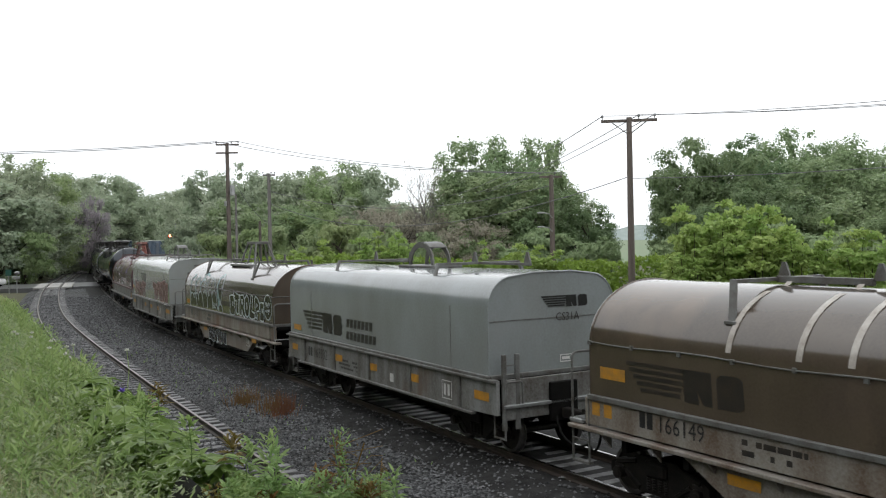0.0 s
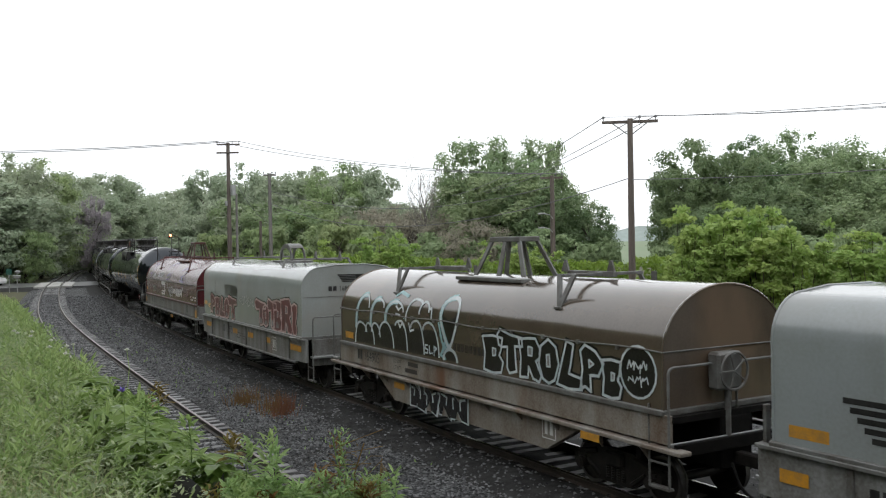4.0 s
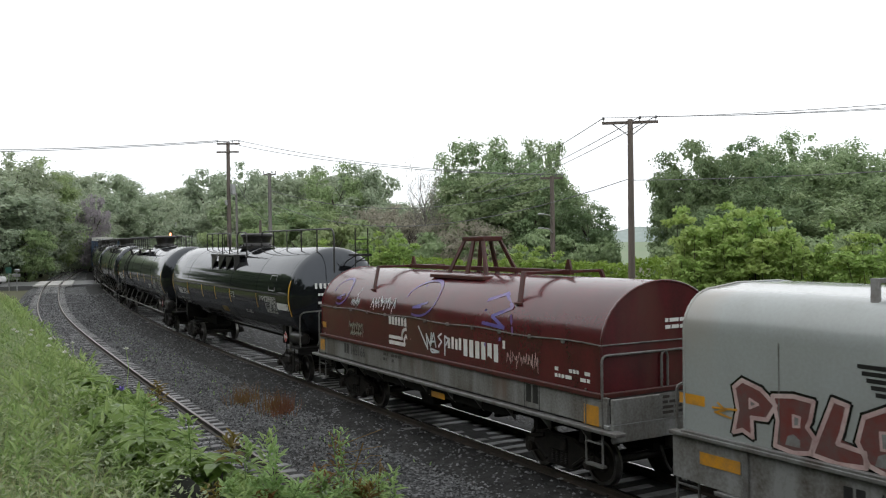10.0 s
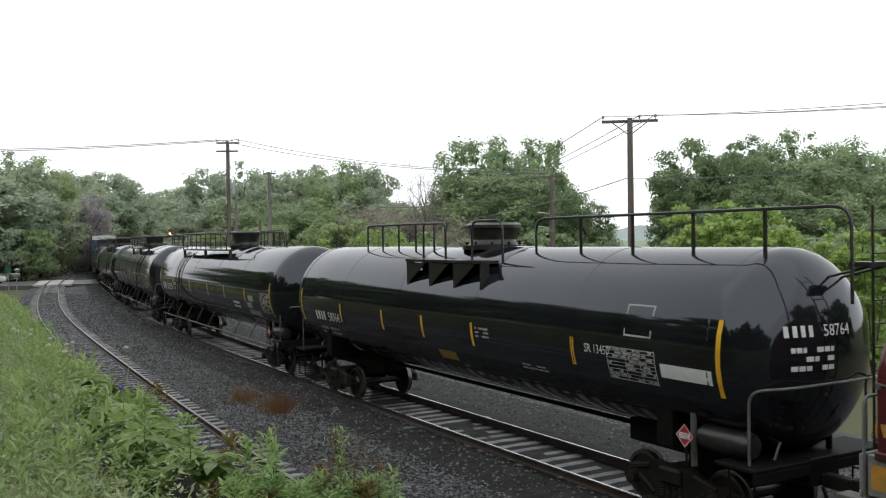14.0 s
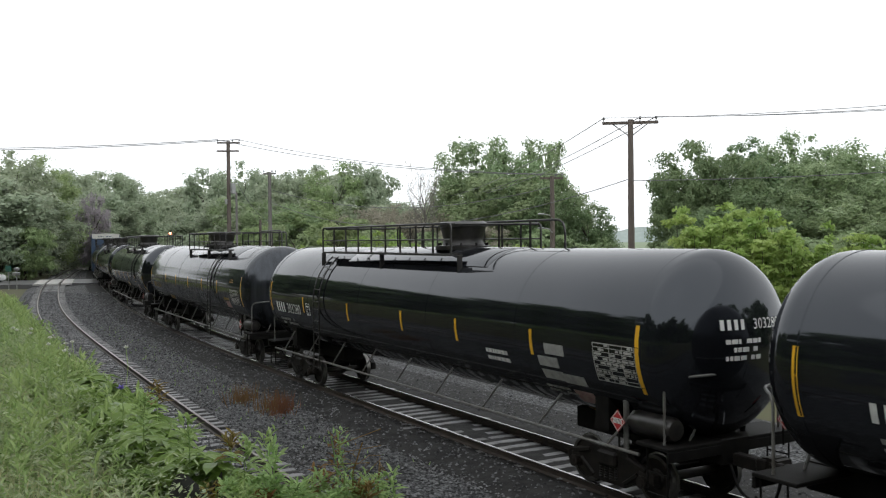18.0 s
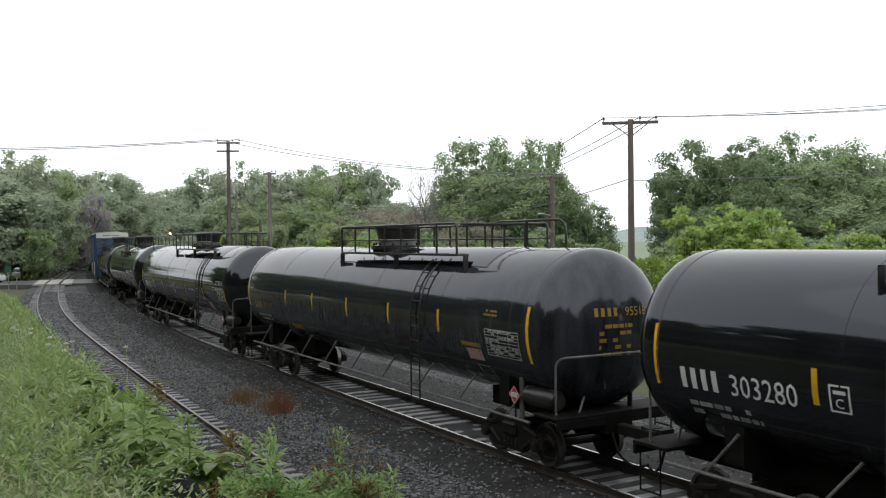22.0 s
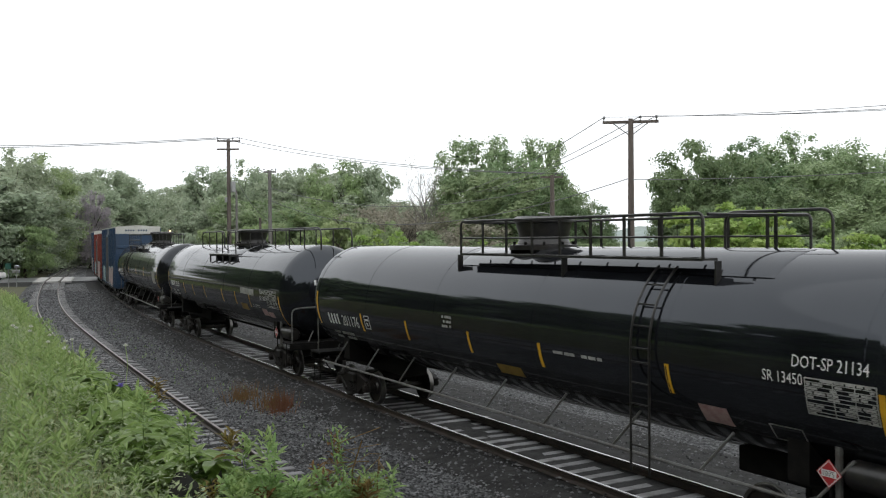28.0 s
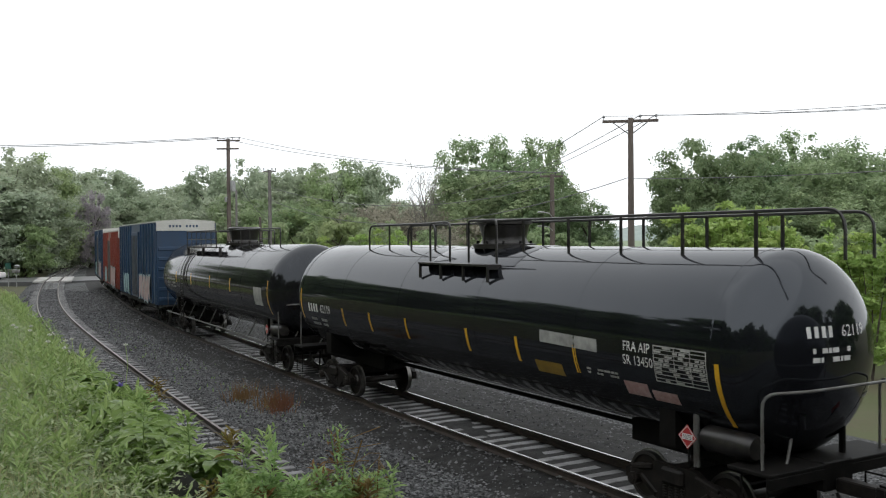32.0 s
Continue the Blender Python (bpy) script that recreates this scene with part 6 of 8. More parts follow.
bm = bmesh.new()
xb = -6.75
pipe(bm, [(xb, 0.2 + 0.3 * math.cos(6.283 * k / 20), 2.3 + 0.3 * math.sin(6.283 * k / 20)) for k in range(21)], 0.022, 6)
for k in range(5):
    rod(bm, (xb, 0.2, 2.3), (xb, 0.2 + 0.3 * math.cos(1.2566 * k), 2.3 + 0.3 * math.sin(1.2566 * k)), 0.016, 6)
box(bm, xb + 0.05, xb + 0.3, -0.05, 0.5, 2.0, 2.6, 0.04)
rod(bm, (xb + 0.15, 0.2, 1.2), (xb + 0.15, 0.2, 2.1), 0.05, 8)
part("hand_brake", bm, GREY_STEEL, c2)

# car 3: tall stained grey hood with maroon lettering
c3, h3 = build_coil_car("stained grey square-hooded coil car with maroon graffiti", -32.4, 13.9, ("square", 5.7, -5.64, SQ, 1.6, 3.06, 3.74, GREY_HOOD_TAN, GREY_STEEL), (GREY_SILL, 0.82, 1.56, True, 0.7))
lift_gear(h3, 3.74, (2.8, -2.93), (2.95, 0.8), (-0.4, -0.4), "hoop", GREY_STEEL)
lift_gear(h3, 3.74, (), (-2.8, -4.9), None, "hoop", GREY_STEEL)
striped_logo(h3, on_profile(2.85, 2.5, gw), 1.72, 0.4, BLACK_INK)
side = lambda u, v, d: Vector((u, gw(v) + d, v))
for shape, x0, x1, z0, z1 in (("p", 4.85, 4.05, 1.72, 2.42), ("e", 4.1, 3.45, 1.68, 2.36), ("l", 3.5, 2.75, 1.66, 2.4), ("o", 2.85, 2.1, 1.66, 2.4), ("t", 2.3, 1.2, 1.64, 2.5)):
    spray_letter(h3, side, shape, x0, x1, z0, z1)
for shape, x0, x1, z0, z1 in (("t", -1.05, -2.2, 1.7, 2.55), ("o", -1.85, -2.55, 1.7, 2.42), ("t", -2.4, -3.3, 1.68, 2.62), ("e", -2.95, -3.8, 1.66, 2.58), ("r", -3.72, -4.76, 1.64, 2.68), ("!", -4.72, -5.25, 1.64, 2.55)):
    spray_letter(h3, side, shape, x0, x1, z0, z1)
for q in ([(5.05, 2.1), (4.9, 2.02), (5.1, 1.96), (4.8, 1.92)], [(5.15, 2.02), (4.7, 2.05)]):
    decal(h3, stroke(q, 0.03), side, AMBER, "scrawl", "thin yellow sprayed scribble", lift=0.014)
rng = random.Random(91)
for k in range(46):
    u, v, q = rng.uniform(-5.2, 0.6), rng.uniform(1.9, 3.0), rng.uniform(0.008, 0.03)
    decal(h3, stroke([(u, v), (u + rng.uniform(-0.03, 0.03), v - q * 2), (u + rng.uniform(-0.04, 0.04), v - q * 3)], q), side, FADED_INK, "chip", lift=0.004)
decal(h3, squiggle(1.8, 0.4, 7, 3, 0.02), on_profile(0.85, 2.2, gw), DULL_WHITE, "scrawl", lift=0.006)
decal(h3, rect(0, 0, 0.5, 0.15), on_profile(5.8, 2.0, gw), AMBER, "label_plate")
striped_logo(h3, on_end(0.45, 3.2, -5.65), 1.1, 0.25, BLACK_INK)
decal(h3, rect(0, 0, 0.11, 0.14, 2) + rect(0.15, 0, 0.26, 0.14, 2), on_end(0.75, 2.96, -5.65), BLACK_INK, "owner_mark")
text(h3, "168575-168794", on_end(0.42, 2.96, -5.65), 0.145, FADED_INK, 0.95)
decal(c3, rect(0, 0, 0.13, 0.26, 2) + rect(0.17, 0, 0.3, 0.26, 2), lambda u, v, d: Vector((3.05 - u, SQ + d, 1.12 + v)), BLACK_INK, "owner_mark")
text(c3, "168754", lambda u, v, d: Vector((2.6 - u, SQ + d, 1.12 + v)), 0.28, BLACK_INK, 0.85)
for x, w in ((5.4, 0.75), (1.65, 0.55), (-0.2, 0.6), (-2.1, 0.55), (-4.6, 0.95)):
    amber(c3, x, 1.16, w, 0.18, SQ + 0.01)
decal(c3, frame_bars(0, 0, 0.42, 0.42, 0.02) + rect(0.08, 0.08, 0.17, 0.34) + rect(0.24, 0.08, 0.33, 0.34), lambda u, v, d: Vector((-2.8 - u, SQ + d, 0.98 + v)), WHITE_PAINT, "label_plate")
decal(c3, small_print(1.0, 0.25, 3, 63), lambda u, v, d: Vector((1.2 - u, SQ + d, 1.0 + v)), FADED_INK, "small_print")
bm = bmesh.new()
lathe_z(bm, [(1.38, 0.02), (1.43, 0.2), (1.52, 0.26), (1.58, 0.3)], -5.1, 1.52, 9)
part("snagged_bag", bm, DULL_WHITE, c3, "scrap of white plastic bag")

# car 4: dark red round hood
rw = round_profile(1.40, 1.8, 2.6, 3.69)
c4, h4 = build_coil_car("oxide red round-hooded coil car with white lettering and faint blue paint", -18.35, 14.4, ("round", 6.1, -6.25, 1.40, 1.8, 2.6, 3.69, RED_HOOD, RED_IRON), (GREY_SILL, 1.26, 1.76, False, 0.95), IRON)
lift_gear(h4, 3.69, (3.08, -3.53), (3.2, -3.7), (0.5, -1.15), "frame", RED_IRON)
side = lambda u, v, d: Vector((u, rw(v) + d, v))
for k in range(7):
    decal(h4, rect(k * 0.165, 0, k * 0.165 + 0.12, 0.2, 2), on_profile(1.8, 2.4, rw), WHITE_PAINT, "company_name_bar")
at = on_profile(1.8, 1.92, rw)
decal(h4, rect(0, 0.0, 0.85, 0.09), at, WHITE_PAINT, "emblem_bar", "white bar of a curved emblem")
decal(h4, rect(0, 0.14, 0.72, 0.22), at, WHITE_PAINT, "emblem_bar", "white bar of a curved emblem")
decal(h4, stroke([(0.72, 0.18)] + [(0.9 + 0.2 * math.cos(q), 0.22 + 0.2 * math.sin(q)) for q in [3.0 - 3.0 * k / 9 for k in range(10)]], 0.08), at, WHITE_PAINT, "emblem_arc", "white arc of a curved emblem")
decal(h4, stroke([(0.85, 0.04), (0.82, 0.16), (0.9, 0.27), (0.98, 0.2)], 0.07), at, WHITE_PAINT, "emblem_arc")
for k in range(4):
    decal(h4, rect(0.04 + k * 0.155, 0.14, 0.14 + k * 0.155, 0.37 + 0.03 * (k % 2), 2), on_profile(-1.05, 1.95, rw), WHITE_PAINT, "product_name_bar")
for k in range(6):
    decal(h4, rect(0.7 + k * 0.235, 0.04, 0.86 + k * 0.235, 0.4, 2), on_profile(-1.05, 1.95, rw), WHITE_PAINT, "product_name_bar")
decal(h4, rect(2.2, 0.34, 2.29, 0.5), on_profile(-1.05, 1.95, rw), WHITE_PAINT, "product_name_bar")
# W A S P in running white spray, underlined by an arrow
for q in ([(0.26, 2.46), (-0.18, 1.98), (-0.12, 2.32), (-0.3, 2.08), (-0.36, 2.36)], [(-0.3, 2.04), (-0.46, 2.36), (-0.56, 2.06)], [(-0.34, 2.16), (-0.52, 2.18)], [(-0.82, 2.38), (-0.66, 2.3), (-0.82, 2.2), (-0.68, 2.08)], [(-0.96, 1.92), (-0.96, 2.34), (-1.12, 2.28), (-1.0, 2.14)], [(-0.3, 1.98), (-0.38, 1.92), (-0.7, 1.96), (-0.3, 2.0)]):
    decal(h4, stroke(q, 0.045), side, SPRAY_WHITE, "scrawl", "white spray-painted letter stroke", lift=0.008)
tag(h4, side, 4.1, 3.58, 2.72, 0.22, 6, 2, SPRAY_WHITE, 0.02)
tag(h4, side, 2.85, 1.5, 2.72, 0.3, 9, 3, SPRAY_WHITE, 0.022)
decal(h4, stroke([(3.75, 2.95), (3.82, 3.04), (3.72, 3.1), (3.78, 3.22)], 0.018), side, SPRAY_WHITE, "scrawl", lift=0.012)
tag(h4, side, 4.2, 3.3, 2.1, 0.2, 7, 5, SPRAY_GREEN, 0.024)
tag(h4, side, 4.1, 3.35, 1.94, 0.13, 6, 8, SPRAY_GREEN, 0.02)
for c, r0, r1, z in ((4.92, 0.5, 0.34, 3.07), (0.35, 0.72, 0.4, 3.1)):
    loop = [(c + r0 * math.cos(q), z + r1 * math.sin(q)) for q in [6.2832 * k / 26 for k in range(27)]]
    decal(h4, stroke(loop[:22], 0.05), side, SPRAY_BLUE, "scrawl", "faint blue sprayed loop", lift=0.012)
    decal(h4, stroke([(c + 0.3 * r0, z + 0.7 * r1), (c - 0.1, z - 0.2), (c + 0.35 * r0, z - 0.55 * r1), (c - 0.5 * r0, z - 0.2 * r1)], 0.05), side, SPRAY_BLUE, "scrawl", lift=0.012)
for q in ([(-2.4, 3.2), (-2.9, 3.35), (-3.4, 3.1), (-2.8, 2.9), (-3.3, 2.7), (-2.5, 2.75)], [(-2.5, 3.0), (-2.6, 2.3)], [(-3.1, 3.0), (-3.15, 2.45)], [(-3.45, 2.95), (-3.6, 2.6)]):
    decal(h4, stroke(q, 0.07), side, SPRAY_BLUE, "scrawl", "faint blue sprayed loop", lift=0.012)
tag(h4, side, -3.4, -4.5, 2.0, 0.3, 6, 9, SPRAY_PINK, 0.014)
decal(h4, small_print(1.0, 0.24, 2, 71), on_profile(-4.95, 1.92, rw), WHITE_PAINT, "small_print")
decal(h4, small_print(1.1, 0.24, 2, 72), on_end(-0.05, 2.8, -6.26), WHITE_PAINT, "small_print")
decal(h4, rect(0, 0, 0.35, 0.16), on_profile(6.15, 2.0, rw), AMBER, "label_plate")
decal(c4, rect(0, 0, 0.13, 0.26, 2) + rect(0.17, 0, 0.3, 0.26, 2), lambda u, v, d: Vector((4.5 - u, 1.42 + d, 1.42 + v)), BLACK_INK, "owner_mark")
text(c4, "165166", lambda u, v, d: Vector((4.1 - u, 1.42 + d, 1.42 + v)), 0.26, BLACK_INK, 0.85)
decal(c4, small_print(1.0, 0.25, 2, 74), lambda u, v, d: Vector((2.1 - u, 1.42 + d, 1.45 + v)), FADED_INK, "small_print")
decal(c4, frame_bars(0, 0, 0.5, 0.5, 0.02) + rect(0.06, 0.12, 0.23, 0.46) + rect(0.28, 0.12, 0.45, 0.46), lambda u, v, d: Vector((-4.0 - u, 1.42 + d, 1.25 + v)), BLACK_INK, "label_plate")
amber(c4, 6.2, 1.35, 0.35, 0.3, 1.42)
amber(c4, -5.8, 1.25, 0.4, 0.34, 1.42)
amber(c4, -0.3, 0.92, 0.6, 0.13, 1.39)
decal(c4, rect(0, 0, 1.4, 0.42), on_end(0.35, 1.35, -6.54), GREY_SILL, "label_plate")
decal(c4, small_print(1.3, 0.36, 4, 75, 0.6), on_end(0.3, 1.38, -6.545), FADED_INK, "small_print", lift=0.004)


# ---- boxcars at the tail ----
def build_boxcar(label, centre, length, paint, top, seed, zt):
    car = tagged(new("boxcar"), label, "boxcar", group="boxcars of the freight train")
    TRAIN.append((car, centre, length))
    L = length / 2 - 0.85
    bm = bmesh.new()
    box(bm, -L, L, -1.48, 1.48, 1.1, zt - 0.16, 0.02)
    part("body", bm, paint, car)
    bm = bmesh.new()
    extrude_x(bm, [(-1.5, zt - 0.16), (-1.5, zt - 0.1), (0, zt), (1.5, zt - 0.1), (1.5, zt - 0.16)], -L - 0.02, L + 0.02)
    part("roof", bm, top, car)
    for k in range(15):
        x = -L + 0.15 + (2 * L - 0.3) * k / 14
        if abs(x) < 1.4:
            continue
        for s in (1, -1):
            bm = bmesh.new()
            box(bm, x - 0.06, x + 0.06, min(s * 1.47, s * 1.56), max(s * 1.47, s * 1.56), 1.12, zt - 0.2, 0.01)
            part("side_post", bm, paint, car)
    for s in (1, -1):
        bm = bmesh.new()
        box(bm, min(s * L, s * (L + 0.03)), max(s * L, s * (L + 0.03)), -1.48, 1.48, zt - 0.6, zt - 0.16, 0.008)
        cap = part("end_cap", bm, top, car, "off-white painted top of the end wall")
        for k in range(9):
            decal(cap, rect(k * 0.17, 0, k * 0.17 + (0.1 if k != 4 else 0.0), 0.12), on_end(0.85, zt - 0.42, -L - 0.031), BLUE_BOX, "slogan_bar") if s < 0 else None
        bm = bmesh.new()
        box(bm, -1.35, 1.35, min(s * 1.48, s * 1.58), max(s * 1.48, s * 1.58), 1.2, zt - 0.6, 0.02)
        d = part("door", bm, paint, car)
        bm = bmesh.new()
        for x in (-0.9, -0.3, 0.3, 0.9):
            rod(bm, (x, s * 1.6, 1.3), (x, s * 1.6, zt - 0.8), 0.025, 6)
        part("door_bar", bm, GREY_STEEL, d)
        bm = bmesh.new()
        box(bm, -L, L, min(s * 1.4, s * 1.5), max(s * 1.4, s * 1.5), 0.92, 1.12, 0.01)
        part("side_sill", bm, IRON, car)
        bm = bmesh.new()
        for k in range(6):
            box(bm, s * L - 0.01 if s > 0 else -L - 0.06, s * L + 0.06 if s > 0 else -L + 0.01, -1.4, 1.4, 1.3 + k * 0.52, 1.48 + k * 0.52, 0.02)
        part("end_corrugation", bm, paint, car)
        bm = bmesh.new()
        for y in (1.52,):
            for k in range(8):
                rod(bm, (s * (L - 0.05), y, 1.0 + k * 0.4), (s * (L - 0.55), y, 1.0 + k * 0.4), 0.016, 6)
        part("grab_iron", bm, GREY_STEEL, car)
        add_coupler(car, s * L, s)
    bm = bmesh.new()
    box(bm, -L, L, -0.35, 0.35, 0.75, 1.1)
    part("centre_sill", bm, IRON, car)
    add_trucks(car, L - 1.9)
    fills, lines, rim = blocky(4, 4.2, 1.3, seed)
    at = lambda u, v, d: Vector((-1.6 - u * 0.95, 1.57 + d, 1.2 + v))
    decal(car, lines, at, SPRAY_AQUA, "graffiti_outline")
    decal(car, fills, at, SPRAY_PINK, "graffiti_fill", "pale spray-painted shapes", lift=0.008)
    fills, lines, rim = blocky(3, 2.6, 1.2, seed + 1)
    at = lambda u, v, d: Vector((5.2 - u, 1.57 + d, 1.2 + v))
    decal(car, fills, at, SPRAY_AQUA, "graffiti_fill")
    return car


build_boxcar("faded blue boxcar with white roof edge and graffiti", 116.6, 16.4, BLUE_BOX, WHITE_BOX, 81, 5.5)
build_boxcar("faded red boxcar with graffiti", 133.0, 16.4, RED_BOX, WHITE_BOX, 83, 5.2)
build_boxcar("faded blue boxcar with white roof edge and graffiti", 149.4, 16.4, BLUE_BOX, WHITE_BOX, 85, 5.5)


# ---- trees ----
def crown_data(seed, w, h, leaves, size, lobes=16, inner=0.12, airy=0.0):
    """Leaves in rounded boughs that fill a domed crown; w, h: half width and height of the crown. airy: how loosely they hang."""
    rng = np.random.default_rng(seed)
    # bough centres: most near the surface of the dome, the rest inside it
    n = lobes * 3
    d = rng.normal(0, 1, (n, 3))
    d /= np.linalg.norm(d, axis=1)[:, None]
    reach = np.where(rng.random(n) < 0.72, rng.uniform(0.66, 0.9, n), rng.uniform(0.2, 0.66, n))
    cs = d * reach[:, None]
    wide = 1 + 0.16 * np.sin(np.arctan2(d[:, 1], d[:, 0]) * 3 + seed) + rng.normal(0, 0.07, n)
    cs[:, :2] *= wide[:, None]
    low = np.clip(-cs[:, 2], 0, 1)
    high = np.clip(cs[:, 2], 0, 1)
    cs[:, :2] *= (1 + 0.2 * low + 0.55 * high ** 1.5)[:, None]
    rad = rng.uniform(0.13, 0.27, n) * (1 + 0.3 * (reach < 0.5))
    weight = rad ** 2
    k = rng.choice(n, leaves, p=weight / weight.sum())
    core = rng.random(leaves) < inner
    q = rng.normal(0, 1, (leaves, 3)) + d[k] * 0.75 + np.array([0, 0, 0.45])
    q /= np.linalg.norm(q, axis=1)[:, None]
    far = rng.random(leaves) ** 0.45 + rng.normal(0, 0.12 + airy, leaves)
    p = cs[k] + q * (rad[k] * np.where(core, far * 0.5, far))[:, None] * np.array([1.3, 1.3, 0.62])
    p[core] *= 0.86
    top = np.percentile(p[:, 2], 99.7)
    p[:, 2] = np.where(p[:, 2] > 0, p[:, 2] / top, p[:, 2] / -np.percentile(p[:, 2], 0.5))
    p[:, :2] /= np.percentile(np.abs(p[:, :2]), 98)
    p *= np.array([w, w, h / 2])
    nrm = q + rng.normal(0, 0.55, (leaves, 3)) + np.array([0, 0, 0.3])
    nrm /= np.linalg.norm(nrm, axis=1)[:, None]
    t = np.cross(nrm, rng.normal(0, 1, (leaves, 3)))
    t /= np.linalg.norm(t, axis=1)[:, None]
    b = np.cross(nrm, t)
    s = (size * rng.uniform(0.6, 1.3, leaves) * np.where(core, 1.7, 1.0))[:, None]
    v = np.stack([p - t * s, p + b * s * 0.6 + nrm * s * 0.15, p + t * s, p - b * s * 0.6 + nrm * s * 0.15], 1).reshape(-1, 3)
    f = np.arange(leaves * 4).reshape(-1, 4)
    return v, f


def trunk_mesh(seed, h, w, base=0.28, limbs=9, twigs=0):
    """Tapered trunk with limbs reaching into the crown; total height h, crown half width w."""
    rng = random.Random(seed)
    bm = bmesh.new()
    pts = [Vector((0, 0, 0))]
    for k in range(1, 7):
        pts.append(Vector((rng.uniform(-0.12, 0.12) * k, rng.uniform(-0.12, 0.12) * k, h * 0.85 * k / 6)))
    for k, (a, b) in enumerate(zip(pts, pts[1:])):
        rod(bm, a, b, base * (1 - k / 6.6), 8, base * (1 - (k + 1) / 6.6))
    for k in range(limbs):
        f = rng.uniform(0.25, 0.8)
        a = pts[0].lerp(pts[-1], f)
        ang = rng.uniform(0, 6.28)
        r = w * rng.uniform(0.5, 0.85) * (1.15 - f * 0.5)
        b = a + Vector((math.cos(ang) * r * 0.55, math.sin(ang) * r * 0.55, h * 0.12))
        c = a + Vector((math.cos(ang + 0.25) * r, math.sin(ang + 0.25) * r, h * rng.uniform(0.16, 0.3)))
        rod(bm, a, b, base * 0.36, 6, base * 0.2)
        rod(bm, b, c, base * 0.2, 6, base * 0.06)
        for j in range(twigs):
            q = b.lerp(c, rng.random())
            e = q + Vector((rng.uniform(-1, 1), rng.uniform(-1, 1), rng.uniform(0.2, 1.3))) * h * 0.11
            rod(bm, q, e, base * 0.07, 4, base * 0.02)
            for i in range(2):
                g = q.lerp(e, rng.uniform(0.4, 1))
                rod(bm, g, g + Vector((rng.uniform(-1, 1), rng.uniform(-1, 1), rng.uniform(0.1, 1))) * h * 0.06, base * 0.03, 3, base * 0.012)
    return bm


TREE_KINDS = {}


def tree_kind(key, name, seed, leaves, size, material, label, category="tree", w=4.0, h=12.0, limbs=9, lobes=36, twigs=0, inner=0.12, airy=0.0):
    """Keeps the meshes of one kind of tree: crown 2 * w wide, h high, standing on a short bole."""
    total = h * 1.06
    v, f = crown_data(seed, w, h, leaves, size, lobes, inner, airy)
    v[:, 2] += total - h / 2
    c = raw_mesh("crown", v, f, material)
    b = link_mesh("trunk", trunk_mesh(seed, total * 0.96, w, 0.14 if key == "bare" else 0.26, limbs, twigs), PALE_BARK if key == "bare" else BARK)
    TREE_KINDS[key] = (name, c.data, b.data, label, category, w, total)
    bpy.data.objects.remove(c)
    bpy.data.objects.remove(b)


tree_kind("wood", "tree", 25, 2600, 0.7, TREE_DEEP, "tall dark green tree out of view, mirrored in the tanks", lobes=20)
tree_kind("deep", "tree", 11, 21000, 0.15, TREE_DEEP, "broad deep green leafy tree with a dense crown", lobes=30, w=4.6, h=11.0)
tree_kind("deep2", "tree", 12, 19000, 0.15, TREE_DEEP, "tall deep green leafy tree beside the line", lobes=28)
tree_kind("pale", "tree", 31, 13000, 0.19, TREE_PALE, "broadleaf tree of the far wood, haze in its leaf colour", lobes=34)
tree_kind("pale2", "tree", 32, 12000, 0.19, TREE_PALE, "airy tree of the far wood, haze in its leaf colour", lobes=26, airy=0.1)
tree_kind("palebush", "bush", 33, 5500, 0.19, TREE_PALE, "bush at the wood's edge, haze in its leaf colour", "bush", 3.5, 4.5, 6, 18)
tree_kind("mid", "tree", 13, 18000, 0.15, TREE_MID, "fresh green broadleaf tree in spring leaf", lobes=30)
tree_kind("mid2", "tree", 14, 14000, 0.14, TREE_MID, "loose airy green tree with gaps in its crown", lobes=24, twigs=3, airy=0.12)
tree_kind("light", "tree", 15, 14000, 0.15, TREE_LIGHT, "yellow-green young tree in spring leaf", lobes=26, airy=0.06)
tree_kind("brown", "bush", 16, 12000, 0.1, TREE_BROWN, "brownish twiggy thicket just budding", "bush", 4.0, 6.0, 12, 22, 4, airy=0.15)
tree_kind("bush", "bush", 17, 6500, 0.16, TREE_LIGHT, "rounded yellow-green bush in young leaf", "bush", 3.5, 4.5, 6, 18)
tree_kind("darkbush", "bush", 18, 6500, 0.16, TREE_MID, "dense green bush beside the line", "bush", 3.5, 4.5, 6, 18)
tree_kind("lilac", "tree", 19, 7000, 0.17, TREE_LILAC, "tree covered all over in mauve blossom", lobes=22, h=8.0)
tree_kind("bare", "tree", 20, 900, 0.07, TREE_BROWN, "nearly bare pale twiggy tree with few leaves", w=3.2, h=7.5, limbs=30, lobes=30, twigs=10, inner=0.0, airy=0.3)


def plant(key, px, top, half, depth, group=""):
    """A tree by its bearing: px and half as they lie across the view at that depth, top: height of its tip above the ground."""
    name, cr, tr, label, category, w, total = TREE_KINDS[key]
    x, y = px * depth, depth
    t = tagged(new(name), label, category, group or "trees beside the railway")
    for n, me in (("trunk", tr), ("crown", cr)):
        ob = new(n, me)
        ob.parent = t
    g = ground_z(x, y) if depth < 300 else -0.62
    sz = (top - g) / total
    sw = half * depth / w
    t.matrix_basis = pose(x, y, g - 0.05, 0, 0, random.uniform(0, 360)) @ Matrix.Diagonal((sw, sw, sz, 1))
    return t


